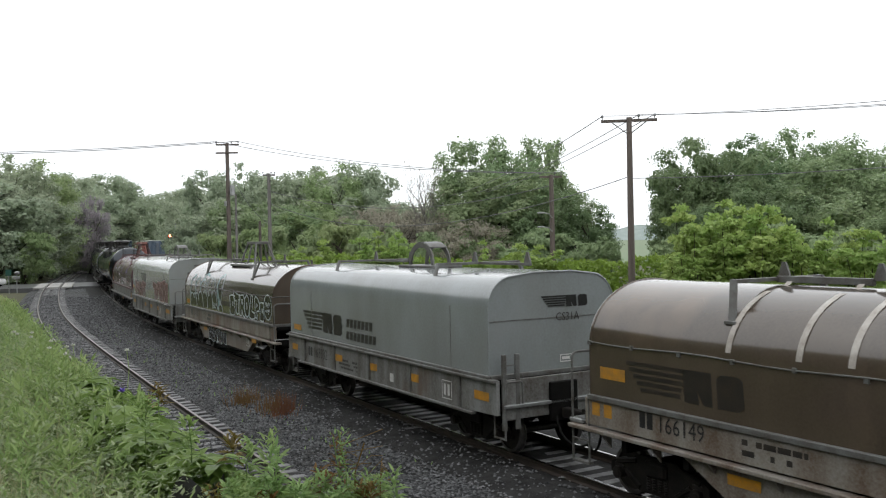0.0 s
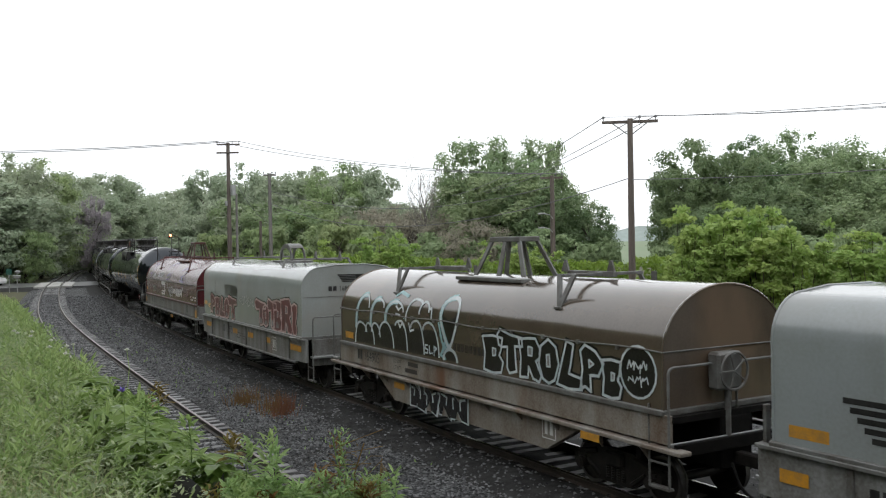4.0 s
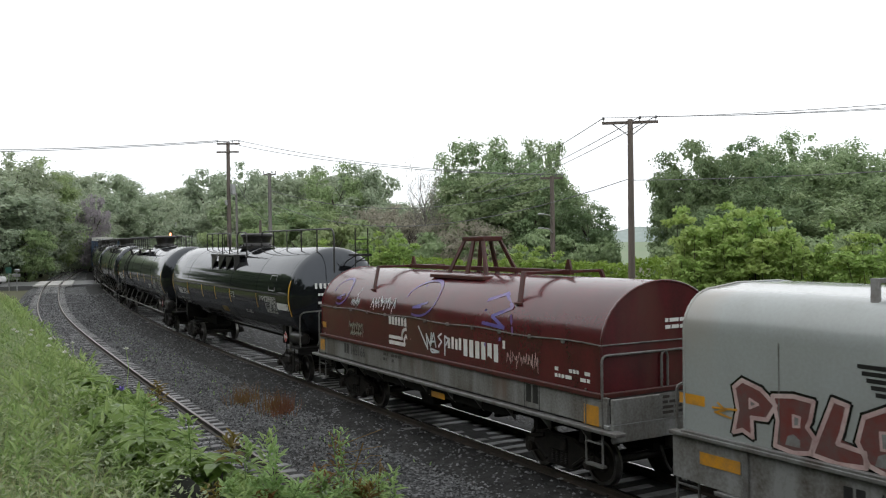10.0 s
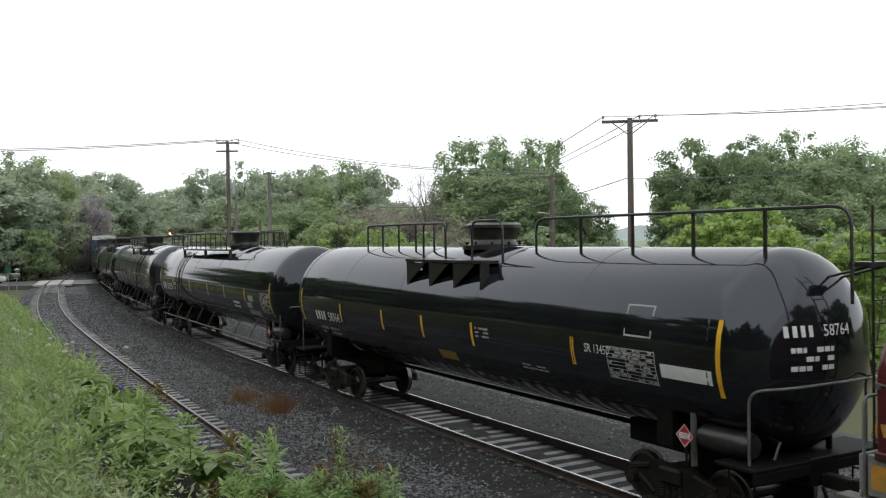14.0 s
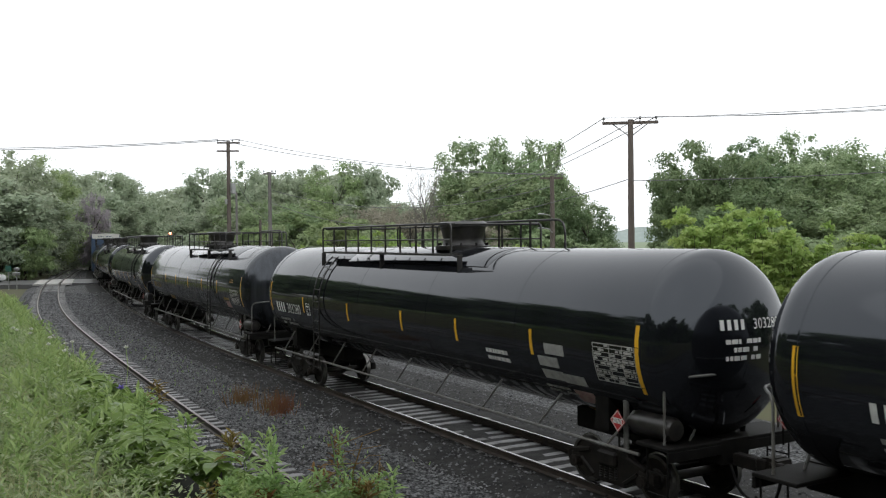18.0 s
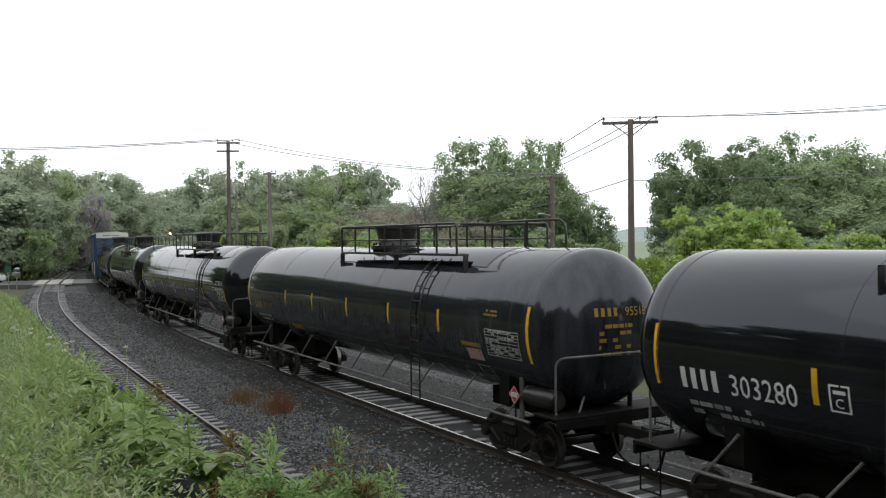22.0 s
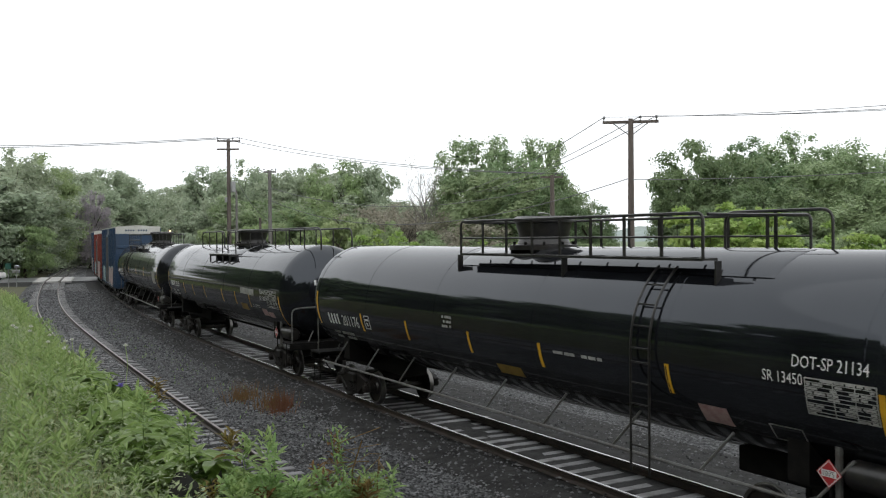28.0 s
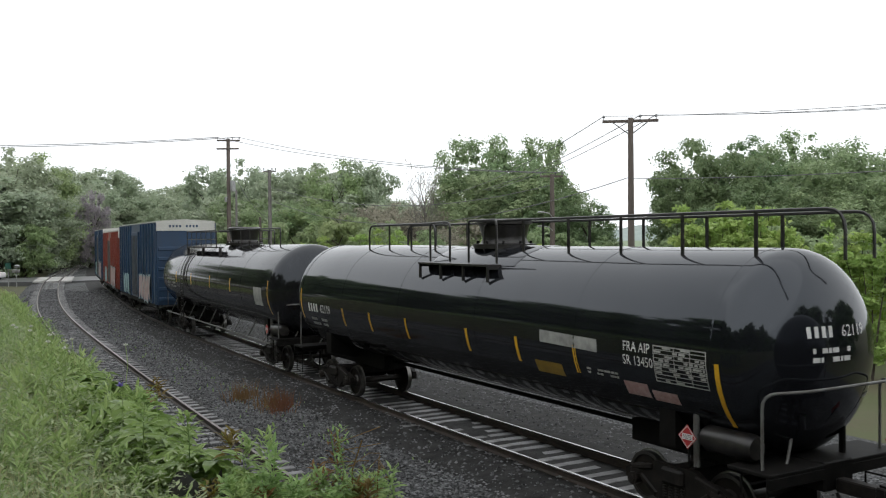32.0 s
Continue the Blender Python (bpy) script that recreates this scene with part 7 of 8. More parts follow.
def row(specs):
    """(kind, view x, tip y, half width, depth) in parts of the view as seen from the eye: 1 = focal length."""
    for key, px, ty, half, depth in specs:
        # trees this far off take the leaf colour that has the haze in it
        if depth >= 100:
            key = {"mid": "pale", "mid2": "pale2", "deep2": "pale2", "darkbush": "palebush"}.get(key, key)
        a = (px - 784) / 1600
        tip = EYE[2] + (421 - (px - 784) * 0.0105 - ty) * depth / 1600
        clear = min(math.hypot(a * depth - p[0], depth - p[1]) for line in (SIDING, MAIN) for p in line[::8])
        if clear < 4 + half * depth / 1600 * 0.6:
            print("tree near the line", key, px, depth, round(clear, 1))
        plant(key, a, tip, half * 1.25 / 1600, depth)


row([
    ("mid", -60, 300, 95, 120), ("mid", 25, 272, 62, 128), ("light", 72, 276, 48, 138), ("mid2", 112, 302, 52, 175), ("mid", 140, 318, 40, 180), ("mid", -10, 278, 60, 135), ("mid", 165, 325, 50, 195),
    ("mid2", 195, 304, 48, 215), ("mid", 228, 332, 42, 220), ("lilac", 170, 342, 24, 148), ("darkbush", 160, 408, 30, 152), ("light", 30, 385, 42, 122), ("bush", 45, 402, 36, 118),
    ("darkbush", 0, 400, 45, 116), ("mid", 100, 366, 44, 168), ("darkbush", 82, 400, 34, 150), ("darkbush", 130, 395, 40, 185), ("darkbush", 165, 400, 36, 200), ("mid", 210, 372, 44, 225), ("mid2", 255, 348, 34, 240),
    ("darkbush", 200, 398, 40, 240), ("darkbush", 245, 396, 40, 245), ("darkbush", 290, 398, 36, 250), ("deep2", 316, 332, 38, 280), ("mid2", 285, 372, 32, 260), ("mid", 340, 345, 40, 165),
    ("mid2", 378, 300, 42, 112), ("mid", 432, 290, 48, 108), ("mid2", 500, 306, 48, 106), ("mid", 555, 296, 52, 110), ("light", 600, 288, 50, 104),
    ("mid2", 648, 292, 42, 104), ("mid", 480, 345, 70, 100), ("light", 560, 352, 60, 96), ("mid", 640, 350, 60, 100), ("mid2", 410, 350, 50, 104),
    ("light", 590, 375, 48, 90), ("bush", 450, 400, 42, 88), ("darkbush", 520, 398, 52, 86), ("bush", 600, 395, 50, 84), ("darkbush", 660, 388, 50, 84),
    ("bush", 385, 410, 38, 92), ("darkbush", 345, 415, 36, 100), ("brown", 700, 362, 52, 92), ("brown", 755, 360, 46, 96), ("brown", 640, 372, 60, 94),
    ("brown", 800, 372, 50, 90), ("bare", 748, 276, 42, 88), ("bare", 790, 320, 34, 92),
    ("mid", 842, 250, 58, 92), ("mid2", 905, 266, 52, 88), ("mid", 956, 246, 42, 90), ("mid", 880, 312, 80, 86), ("deep", 950, 330, 60, 84),
    ("mid", 1000, 345, 45, 90), ("deep", 1040, 366, 44, 86), ("brown", 860, 390, 60, 80), ("darkbush", 930, 405, 60, 78), ("darkbush", 1020, 415, 50, 78),
    ("darkbush", 780, 410, 60, 82), ("darkbush", 710, 412, 50, 84), ("darkbush", 1068, 408, 26, 95),
    ("deep", 1255, 250, 72, 76), ("deep2", 1322, 246, 58, 80), ("deep", 1215, 325, 52, 74), ("mid2", 1432, 236, 66, 84), ("mid", 1405, 290, 74, 78),
    ("mid2", 1490, 262, 56, 86), ("mid", 1555, 268, 70, 80), ("deep", 1345, 330, 80, 72), ("mid", 1470, 345, 80, 70), ("mid", 1560, 355, 80, 66),
    ("deep", 1290, 370, 70, 68), ("darkbush", 1420, 400, 80, 60), ("darkbush", 1540, 415, 70, 52), ("mid", 1650, 300, 80, 70), ("mid", 1720, 330, 90, 60),
    ("darkbush", 1240, 420, 60, 62),
    # second and third ranks that close the wood
    ("mid", 5, 284, 70, 150), ("mid", 62, 286, 62, 158), ("mid2", 105, 304, 58, 190), ("mid", 150, 312, 55, 205), ("mid", 196, 308, 50, 232), ("mid2", 236, 338, 42, 245),
    ("mid", 182, 350, 48, 192), ("mid", -5, 338, 70, 122), ("mid2", 58, 345, 56, 132), ("mid", 112, 340, 54, 152), ("mid", 145, 372, 46, 172), ("mid", 300, 340, 46, 310),
    ("mid2", 270, 362, 36, 290), ("mid", 350, 318, 46, 190), ("mid", 398, 312, 56, 150), ("mid2", 465, 308, 60, 140), ("mid", 530, 304, 60, 142), ("mid2", 590, 302, 56, 138), ("mid", 640, 300, 46, 136),
    ("mid", 690, 352, 46, 130), ("mid2", 735, 358, 46, 132), ("brown", 720, 376, 60, 88), ("brown", 780, 385, 50, 86), ("mid", 370, 362, 44, 108), ("mid", 440, 352, 52, 98), ("mid2", 520, 360, 52, 96),
    ("mid", 820, 330, 56, 94), ("mid", 905, 300, 70, 96), ("mid", 970, 300, 44, 96), ("deep", 1225, 292, 56, 80), ("deep", 1300, 288, 66, 82), ("mid", 1395, 262, 60, 88), ("mid2", 1455, 290, 60, 90), ("mid", 1530, 300, 60, 88),
])
# an unseen tall wood behind the camera and along the bank, mirrored in the tanks
for i in range(20):
    a = -8 + i * 7.5
    x, y, h = on(SIDING, a - 36)
    off = 15 + 3 * (i % 3) + (4 if i > 9 else 0)
    p = (x - off * math.sin(h), y + off * math.cos(h))
    if p[1] > 0 and p[0] > -0.53 * p[1] - 17:
        p = (-0.53 * p[1] - 17, p[1])
    t = plant("wood", 0, 9 + 1.3 * (i % 4) + 0.7 * max(0, i - 5), 0.1, 10)
    name, cr, tr, label, category, w, total = TREE_KINDS["wood"]
    s = (9 + 1.3 * (i % 4) + 0.7 * max(0, i - 5)) / total
    t.matrix_basis = pose(p[0], p[1], 1.5, 0, 0, i * 40) @ Matrix.Diagonal((7.5 / w, 7.5 / w, s, 1))
# unseen tall trees beside the line behind the eye, added to darken the heads' reflections
for i in range(16):
    away, along = (i % 2) * 2 - 1, -24 - 4.2 * i
    x, y, h = on(MAIN, along)
    off = (-10 - 3 * (i % 3)) if away < 0 else (19 + 3 * (i % 3))
    t = plant("wood", 0, 15, 0.1, 10)
    name, cr, tr, label, category, w, total = TREE_KINDS["wood"]
    t.matrix_basis = pose(x - off * math.sin(h), y + off * math.cos(h), -0.6, 0, 0, i * 50) @ Matrix.Diagonal((6.0 / w, 6.0 / w, (14 + 1.5 * (i % 4)) / total, 1))
# more unseen trees to the right and behind, added for the reflections
for i, (x, y, h) in enumerate(((36, 14, 12), (44, 6, 14), (52, 16, 14), (40, -4, 14), (6, -24, 11))):
    t = plant("wood", 0, h, 0.1, 10)
    name, cr, tr, label, category, w, total = TREE_KINDS["wood"]
    t.matrix_basis = pose(x, y, -0.6, 0, 0, i * 50) @ Matrix.Diagonal((5.5 / w, 5.5 / w, h / total, 1))


# ---- hedge, saplings and far country ----
def leaf_cards(p, size, rng, up=0.4):
    """Leaf shapes at places p: four-cornered, folded along the middle."""
    n = len(p)
    nrm = rng.normal(0, 1, (n, 3)) + np.array([0, -0.35, up])
    nrm /= np.linalg.norm(nrm, axis=1)[:, None]
    t = np.cross(nrm, rng.normal(0, 1, (n, 3)))
    t /= np.linalg.norm(t, axis=1)[:, None]
    b = np.cross(nrm, t)
    s = (size * rng.uniform(0.55, 1.3, n))[:, None]
    v = np.stack([p - t * s, p + b * s * 0.62 + nrm * s * 0.2, p + t * s, p - b * s * 0.62 + nrm * s * 0.2], 1).reshape(-1, 3)
    return v, np.arange(n * 4).reshape(-1, 4)


def build_hedge():
    rng = np.random.default_rng(3)
    line = [(-16.0, 74.0), (-6.0, 60.0), (8.5, 43.0), (17.0, 36.5), (30.0, 27.0)]
    ps = []
    for (x0, y0), (x1, y1) in zip(line, line[1:]):
        q = math.hypot(x1 - x0, y1 - y0)
        n = int(q * 620)
        f = rng.random(n)
        x, y = x0 + (x1 - x0) * f, y0 + (y1 - y0) * f
        top = 3.3 + 0.45 * np.array([noise.noise((a * 0.45, b * 0.45, 1)) for a, b in zip(x, y)]) + 0.25 * np.array([noise.noise((a * 1.7, b * 1.7, 5)) for a, b in zip(x, y)])
        z = -0.6 + (top + 0.6) * rng.random(n) ** 0.7
        w = 0.9 * np.sqrt(np.clip(1 - ((z + 0.6) / (top + 0.9)) ** 3, 0.05, 1))
        side = rng.uniform(-1, 1, n) * w
        ps.append(np.stack([x + side * 0.6, y + side, z], -1))
    p = np.concatenate(ps)
    v, f = leaf_cards(p, 0.13, rng)
    tagged(raw_mesh("hedge", v, f, VINE), "bright green vine-covered hedge along the far side of the line", "hedge", kind="stuff")


build_hedge()


def sapling_mesh(seed, h, w, n, size):
    rng = np.random.default_rng(seed)
    bm = bmesh.new()
    stems = []
    for k in range(5):
        a = rng.uniform(0, 6.28)
        q = w * rng.uniform(0.2, 0.8)
        tip = Vector((math.cos(a) * q, math.sin(a) * q, h * rng.uniform(0.75, 1.0)))
        mid = Vector((tip.x * 0.35, tip.y * 0.35, h * 0.4))
        rod(bm, (0, 0, 0), mid, 0.035, 6, 0.025)
        rod(bm, mid, tip, 0.025, 6, 0.008)
        stems.append((mid, tip))
    stem = link_mesh("stem", bm, BARK).data
    p = []
    whorls = []
    for a, b in stems:
        for k in range(9):
            c = a.lerp(b, 1.05 * (k + 1) / 9) if k > 1 else Vector((0, 0, 0)).lerp(a, rng.uniform(0.4, 1))
            r = w * 0.5 * (1.05 - 0.08 * k)
            whorls.append(c + Vector((rng.normal(0, r * 0.7), rng.normal(0, r * 0.7), rng.normal(0, 0.12))))
    for i in range(n):
        c = whorls[rng.integers(0, len(whorls))]
        q = Vector(rng.normal(0, 1, 3)).normalized() * rng.uniform(0.05, 0.36)
        p.append((c.x + q.x, c.y + q.y, c.z + q.z * 0.6 - 0.25 * abs(q.x)))
    v, f = leaf_cards(np.array(p), size, rng, 0.2)
    leaves = raw_mesh("leaves", v, f, SAPLING).data
    return stem, leaves


def build_saplings():
    keep = set(scene.collection.objects)
    kinds = [sapling_mesh(31, 6.0, 0.8, 2600, 0.105), sapling_mesh(32, 6.0, 0.95, 2900, 0.105), sapling_mesh(33, 6.0, 0.65, 2100, 0.1)]
    for ob in [o for o in scene.collection.objects if o not in keep]:
        bpy.data.objects.remove(ob)
    spots = [(1212, 392, 1.0, 34), (1242, 378, 1.0, 35), (1268, 370, 1.1, 34), (1300, 384, 1.0, 35), (1335, 382, 1.1, 34), (1362, 378, 0.9, 33), (1388, 398, 0.9, 34),
             (1412, 415, 0.9, 33), (1452, 402, 0.75, 33), (1505, 425, 0.9, 32), (1545, 428, 1.0, 31), (682, 414, 1.0, 52), (650, 425, 0.9, 53), (708, 418, 0.9, 52), (848, 432, 0.8, 48),
             (912, 440, 0.7, 46), (965, 442, 0.9, 46), (542, 438, 0.9, 58), (580, 428, 0.8, 58), (512, 445, 0.9, 60), (1225, 410, 1.0, 33), (1290, 405, 1.1, 33), (1350, 405, 1.1, 33)]
    for i, (px, ty, w, d) in enumerate(spots):
        stem, leaves = kinds[i % 3]
        t = tagged(new("sapling"), "lime green broad-leaved sapling growing out of the hedge", "sapling", "saplings in the hedge")
        for n, me in (("stem", stem), ("leaves", leaves)):
            ob = new(n, me)
            ob.parent = t
        tip = EYE[2] + (421 - (px - 784) * 0.0105 - ty) * d / 1600
        t.matrix_basis = pose((px - 784) / 1600 * d, d, -0.6, 0, 0, i * 67) @ Matrix.Diagonal((w * 1.15, w * 1.15, (tip + 0.6) / 6.0, 1))


build_saplings()

# crop field, and woods with haze in their colour, seen through the gap
raw = [(-60, 160, -0.5), (400, 160, -0.5), (900, 900, -0.5), (-100, 900, -0.5)]
tagged(raw_mesh("field", raw, [(0, 1, 2, 3)], FIELD), "pale green young crop field", "field", kind="structure")


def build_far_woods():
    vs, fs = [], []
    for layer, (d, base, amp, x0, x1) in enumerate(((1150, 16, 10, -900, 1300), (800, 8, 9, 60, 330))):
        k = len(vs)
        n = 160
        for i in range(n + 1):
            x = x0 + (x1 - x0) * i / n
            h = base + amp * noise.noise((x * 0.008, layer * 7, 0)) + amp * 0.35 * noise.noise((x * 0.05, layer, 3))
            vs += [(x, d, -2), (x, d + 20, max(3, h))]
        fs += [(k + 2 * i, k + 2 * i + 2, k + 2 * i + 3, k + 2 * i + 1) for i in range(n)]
    tagged(raw_mesh("backdrop", vs, fs, HILL), "wooded ridge on the horizon, grey-green from haze in its colour", "distant woods", kind="structure")


build_far_woods()


# ---- poles and wires ----
def build_pole(name, x, y, top, r, arm, material, label, braces=True, extra=None):
    g = -0.62
    p = tagged(new(name), label, "utility pole", "poles of the overhead line")
    bm = bmesh.new()
    rod(bm, (x, y, g - 0.3), (x, y, top), r * 1.25, 12, r * 0.85)
    part("post", bm, material, p)
    if arm:
        bm = bmesh.new()
        u = Vector((math.cos(arm[1]), math.sin(arm[1]), 0))
        a, b = Vector((x, y, top - 0.12)) - u * arm[0], Vector((x, y, top - 0.12)) + u * arm[0]
        w = u.cross(Vector((0, 0, 1))) * (r + 0.04)
        g2 = bmesh.ops.create_cube(bm, size=1)
        m = Matrix.Translation((a + b) / 2 - w) @ Matrix.Rotation(arm[1], 4, "Z") @ Matrix.Diagonal((arm[0] * 2, 0.1, 0.125, 1))
        bmesh.ops.transform(bm, matrix=m, verts=g2["verts"])
        part("crossarm", bm, material, p)
        if braces:
            for s in (-1, 1):
                bm = bmesh.new()
                rod(bm, Vector((x, y, top - 0.75)) - w, Vector((x, y, top - 0.18)) + u * s * 0.75 - w, 0.022, 6)
                part("brace", bm, GREY_STEEL, p)
        for s in (-0.95, 0.35, 0.92):
            bm = bmesh.new()
            q = Vector((x, y, top - 0.06)) + u * arm[0] * s - w
            lathe_z(bm, [(q.z, 0.02), (q.z + 0.1, 0.02), (q.z + 0.1, 0.06), (q.z + 0.15, 0.065), (q.z + 0.16, 0.04), (q.z + 0.2, 0.055), (q.z + 0.22, 0.02)], q.x, q.y, 10)
            part("insulator", bm, GLASS_INS, p)
    return p


def wire(points, sag, name="cable", r=0.012):
    bm = bmesh.new()
    for a, b in zip(points, points[1:]):
        a, b = Vector(a), Vector(b)
        pts = [a.lerp(b, k / 20) - Vector((0, 0, sag * 4 * (k / 20) * (1 - k / 20))) for k in range(21)]
        pipe(bm, pts, r, 5)
    return tagged(link_mesh(name, bm, WIRE), "thin overhead cable strung between the poles", "cable", "overhead cables")


build_pole("utility_pole", 8.35, 40, 9.65, 0.14, (1.22, -0.15), POLE_WOOD, "brown timber pole with a braced crossarm")
p2 = build_pole("utility_pole", -16.5, 70, 12.2, 0.16, (0.88, 0.1), POLE_WOOD, "tall timber pole with transformer and double crossarm", braces=False)
bm = bmesh.new()
box(bm, -17.35, -15.65, 69.8, 69.92, 11.35, 11.47, 0.01)
part("crossarm", bm, POLE_WOOD, p2)
bm = bmesh.new()
lathe_z(bm, [(8.1, 0.05), (8.12, 0.2), (8.9, 0.2), (8.92, 0.05)], -16.1, 69.7, 12)
part("transformer", bm, ALU, p2)
bm = bmesh.new()
box(bm, -16.72, -16.55, 69.6, 69.8, 7.3, 7.7, 0.02)
part("junction_box", bm, ALU, p2)
build_pole("utility_pole", -13.9, 73, 10.0, 0.15, (0.5, 0.1), POLE_GREY, "silvered old timber pole without arms", braces=False)
build_pole("utility_pole", -16.6, 73, 8.4, 0.1, None, POLE_GREY, "thin grey pole beside a taller one")
build_pole("utility_pole", -14.9, 74, 6.2, 0.12, None, POLE_WOOD, "short dark stub of a timber pole")
p4 = build_pole("utility_pole", 6.75, 55.5, 8.25, 0.15, (0.7, 0.0), POLE_WOOD, "dark timber pole with a street lamp", braces=False)
for z in (5.9, 5.05):
    bm = bmesh.new()
    pipe(bm, bend([(6.75, 55.4, z - 0.3), (6.5, 55.0, z - 0.05), (6.1, 54.6, z)], 0.2), 0.03, 6)
    box(bm, 5.75, 6.15, 54.4, 54.65, z - 0.05, z + 0.05, 0.03)
    part("lamp_arm", bm, ALU, p4)
for dx in (-1.16, 0.42, 1.12):
    a = (8.35 + dx * 0.98, 40 - dx * 0.15, 9.75)
    wire([a, (30 + dx * 0.6, 9 + dx, 8.6)], 0.8)
    wire([a, (0 + dx, 104, 9.2)], 0.9, r=0.02)
wire([(8.35, 39.8, 6.95), (30, 9, 7.6)], 0.7, r=0.016)
wire([(8.2, 40, 7.0), (-13.9, 73, 7.6)], 2.0, r=0.02)
for dx in (-0.8, 0.8):
    a = (-16.5 + dx, 69.9, 12.3)
    wire([a, (-66, 78 + dx * 2, 13.7)], 0.8, r=0.028)
    wire([a, (6.75 + dx * 0.6, 55.5, 8.35)], 0.6, r=0.02)
wire([(-16.1, 70, 9.5), (-13.9, 73, 6.0)], 0.6, r=0.02)
wire([(-13.9, 73, 8.6), (6.75, 55.5, 7.6)], 1.4, r=0.022)


# ---- signal and crossing ----
def build_signal():
    x, y = -38.6, 130
    s = tagged(new("signal"), "railway colour-light signal showing a lit lamp on a pale mast", "signal")
    bm = bmesh.new()
    rod(bm, (x + 0.3, y, -0.6), (x + 0.3, y, 7.4), 0.09, 10)
    part("mast", bm, ALU, s)
    bm = bmesh.new()
    lathe_z(bm, [(5.1, 0.05), (5.12, 0.36), (6.2, 0.36), (6.22, 0.05)], x - 0.42, y + 0.12, 16)
    part("backboard", bm, IRON, s)
    bm = bmesh.new()
    bmesh.ops.create_uvsphere(bm, u_segments=14, v_segments=8, radius=0.17)
    bmesh.ops.transform(bm, matrix=Matrix.Translation((x - 0.42, y - 0.3, 5.65)), verts=bm.verts[:])
    part("lamp", bm, LAMP_RED, s, "lit pinkish-white signal lamp")
    bm = bmesh.new()
    rod(bm, (x - 0.42, y, 5.6), (x + 0.3, y, 5.6), 0.05, 6)
    for k in range(18):
        rod(bm, (x + 0.42, y - 0.2, -0.4 + k * 0.35), (x + 0.75, y - 0.2, -0.4 + k * 0.35), 0.02, 5)
    rod(bm, (x + 0.42, y - 0.2, -0.5), (x + 0.42, y - 0.2, 6), 0.025, 5)
    rod(bm, (x + 0.75, y - 0.2, -0.5), (x + 0.75, y - 0.2, 6), 0.025, 5)
    part("ladder", bm, ALU, s)


build_signal()

SC = 99.5


def build_crossing():
    x, y, h = on(SIDING, SC)
    c = tagged(new("level_crossing"), "pale concrete crossing panels between the rails", "level crossing", kind="structure")
    for lane in range(4):
        for o0, o1 in ((-1.95, -0.86), (-0.62, 0.62), (0.86, 1.95)):
            bm = bmesh.new()
            box(bm, -6 + lane * 3, -3.03 + lane * 3, o0, o1, -0.2, 0.012, 0.02)
            ob = part("panel", bm, CONCRETE, c)
            ob.matrix_basis = pose(x, y, 0, 0, 0, math.degrees(h))
    bm = bmesh.new()
    for o0, o1 in ((2.0, 40), (-5.2, -2.0)):
        box(bm, -6, 6, o0, o1, -0.5, -0.02)
    bmesh.ops.transform(bm, matrix=pose(x, y, 0, 0, 0, math.degrees(h)), verts=bm.verts[:])
    tagged(link_mesh("road", bm, ASPHALT), "wet grey asphalt road leading to the crossing", "road", kind="structure")


build_crossing()


def build_crossing_sign():
    d = 96
    x = (17 - 784) / 1600 * d
    c = tagged(new("crossing_sign"), "small green crossing sign on a post beside a grey bell", "sign")
    g = ground_z(x, d)
    bm = bmesh.new()
    rod(bm, (x - 0.1, d, g), (x - 0.1, d, 2.0), 0.05, 8)
    part("post", bm, ALU, c)
    bm = bmesh.new()
    box(bm, x - 0.42, x + 0.2, d - 0.06, d - 0.02, 1.45, 2.1, 0.01)
    part("sign_plate", bm, SIGN_GREEN, c)
    bm = bmesh.new()
    rod(bm, (x + 0.75, d, g), (x + 0.75, d, 1.7), 0.06, 8)
    box(bm, x + 0.4, x + 1.2, d - 0.3, d - 0.1, 1.05, 1.4, 0.05)
    lathe_z(bm, [(1.55, 0.05), (1.6, 0.26), (1.8, 0.28), (1.9, 0.1)], x + 0.8, d, 12)
    q = part("crossing_bell", bm, ALU, c)


build_crossing_sign()


def build_car():
    d = 104
    x = (-30 - 784) / 1600 * d
    c = tagged(new("car"), "white saloon car waiting at the crossing", "car")
    g = -0.1
    bm = bmesh.new()
    sec = [(-2.2, 0.35), (-2.25, 0.75), (-1.5, 0.95), (-0.9, 1.42), (0.8, 1.45), (1.5, 1.0), (2.2, 0.92), (2.3, 0.5), (2.2, 0.3)]
    extrude_y(bm, [(x + a, g + b) for a, b in sec], d - 0.88, d + 0.88)
    bmesh.ops.bevel(bm, geom=bm.edges[:], offset=0.06, segments=2, affect="EDGES")
    body = part("body", bm, CAR_WHITE, c)
    bm = bmesh.new()
    box(bm, x - 0.95, x + 0.9, d - 0.9, d + 0.9, g + 1.0, g + 1.32, 0.05)
    part("windows", bm, DARK_GLASS, body)
    for wx in (-1.4, 1.4):
        for wy in (-0.85, 0.85):
            bm = bmesh.new()
            rod(bm, (x + wx, d + wy - 0.1, g + 0.32), (x + wx, d + wy + 0.1, g + 0.32), 0.32, 16)
            part("wheel", bm, IRON, c)


build_car()


# ---- bank vegetation ----
def bank_points(n, seed, o0, o1, s0, s1, power=1.0):
    rng = np.random.default_rng(seed)
    s = s0 + (s1 - s0) * rng.random(n) ** power
    o = o0 + (o1 - o0) * rng.random(n)
    out = np.zeros((n, 3))
    for i in range(n):
        x, y, _ = beside(SIDING, s[i], o[i], 0)
        out[i] = (x, y, ground_z(x, y))
    return out, rng


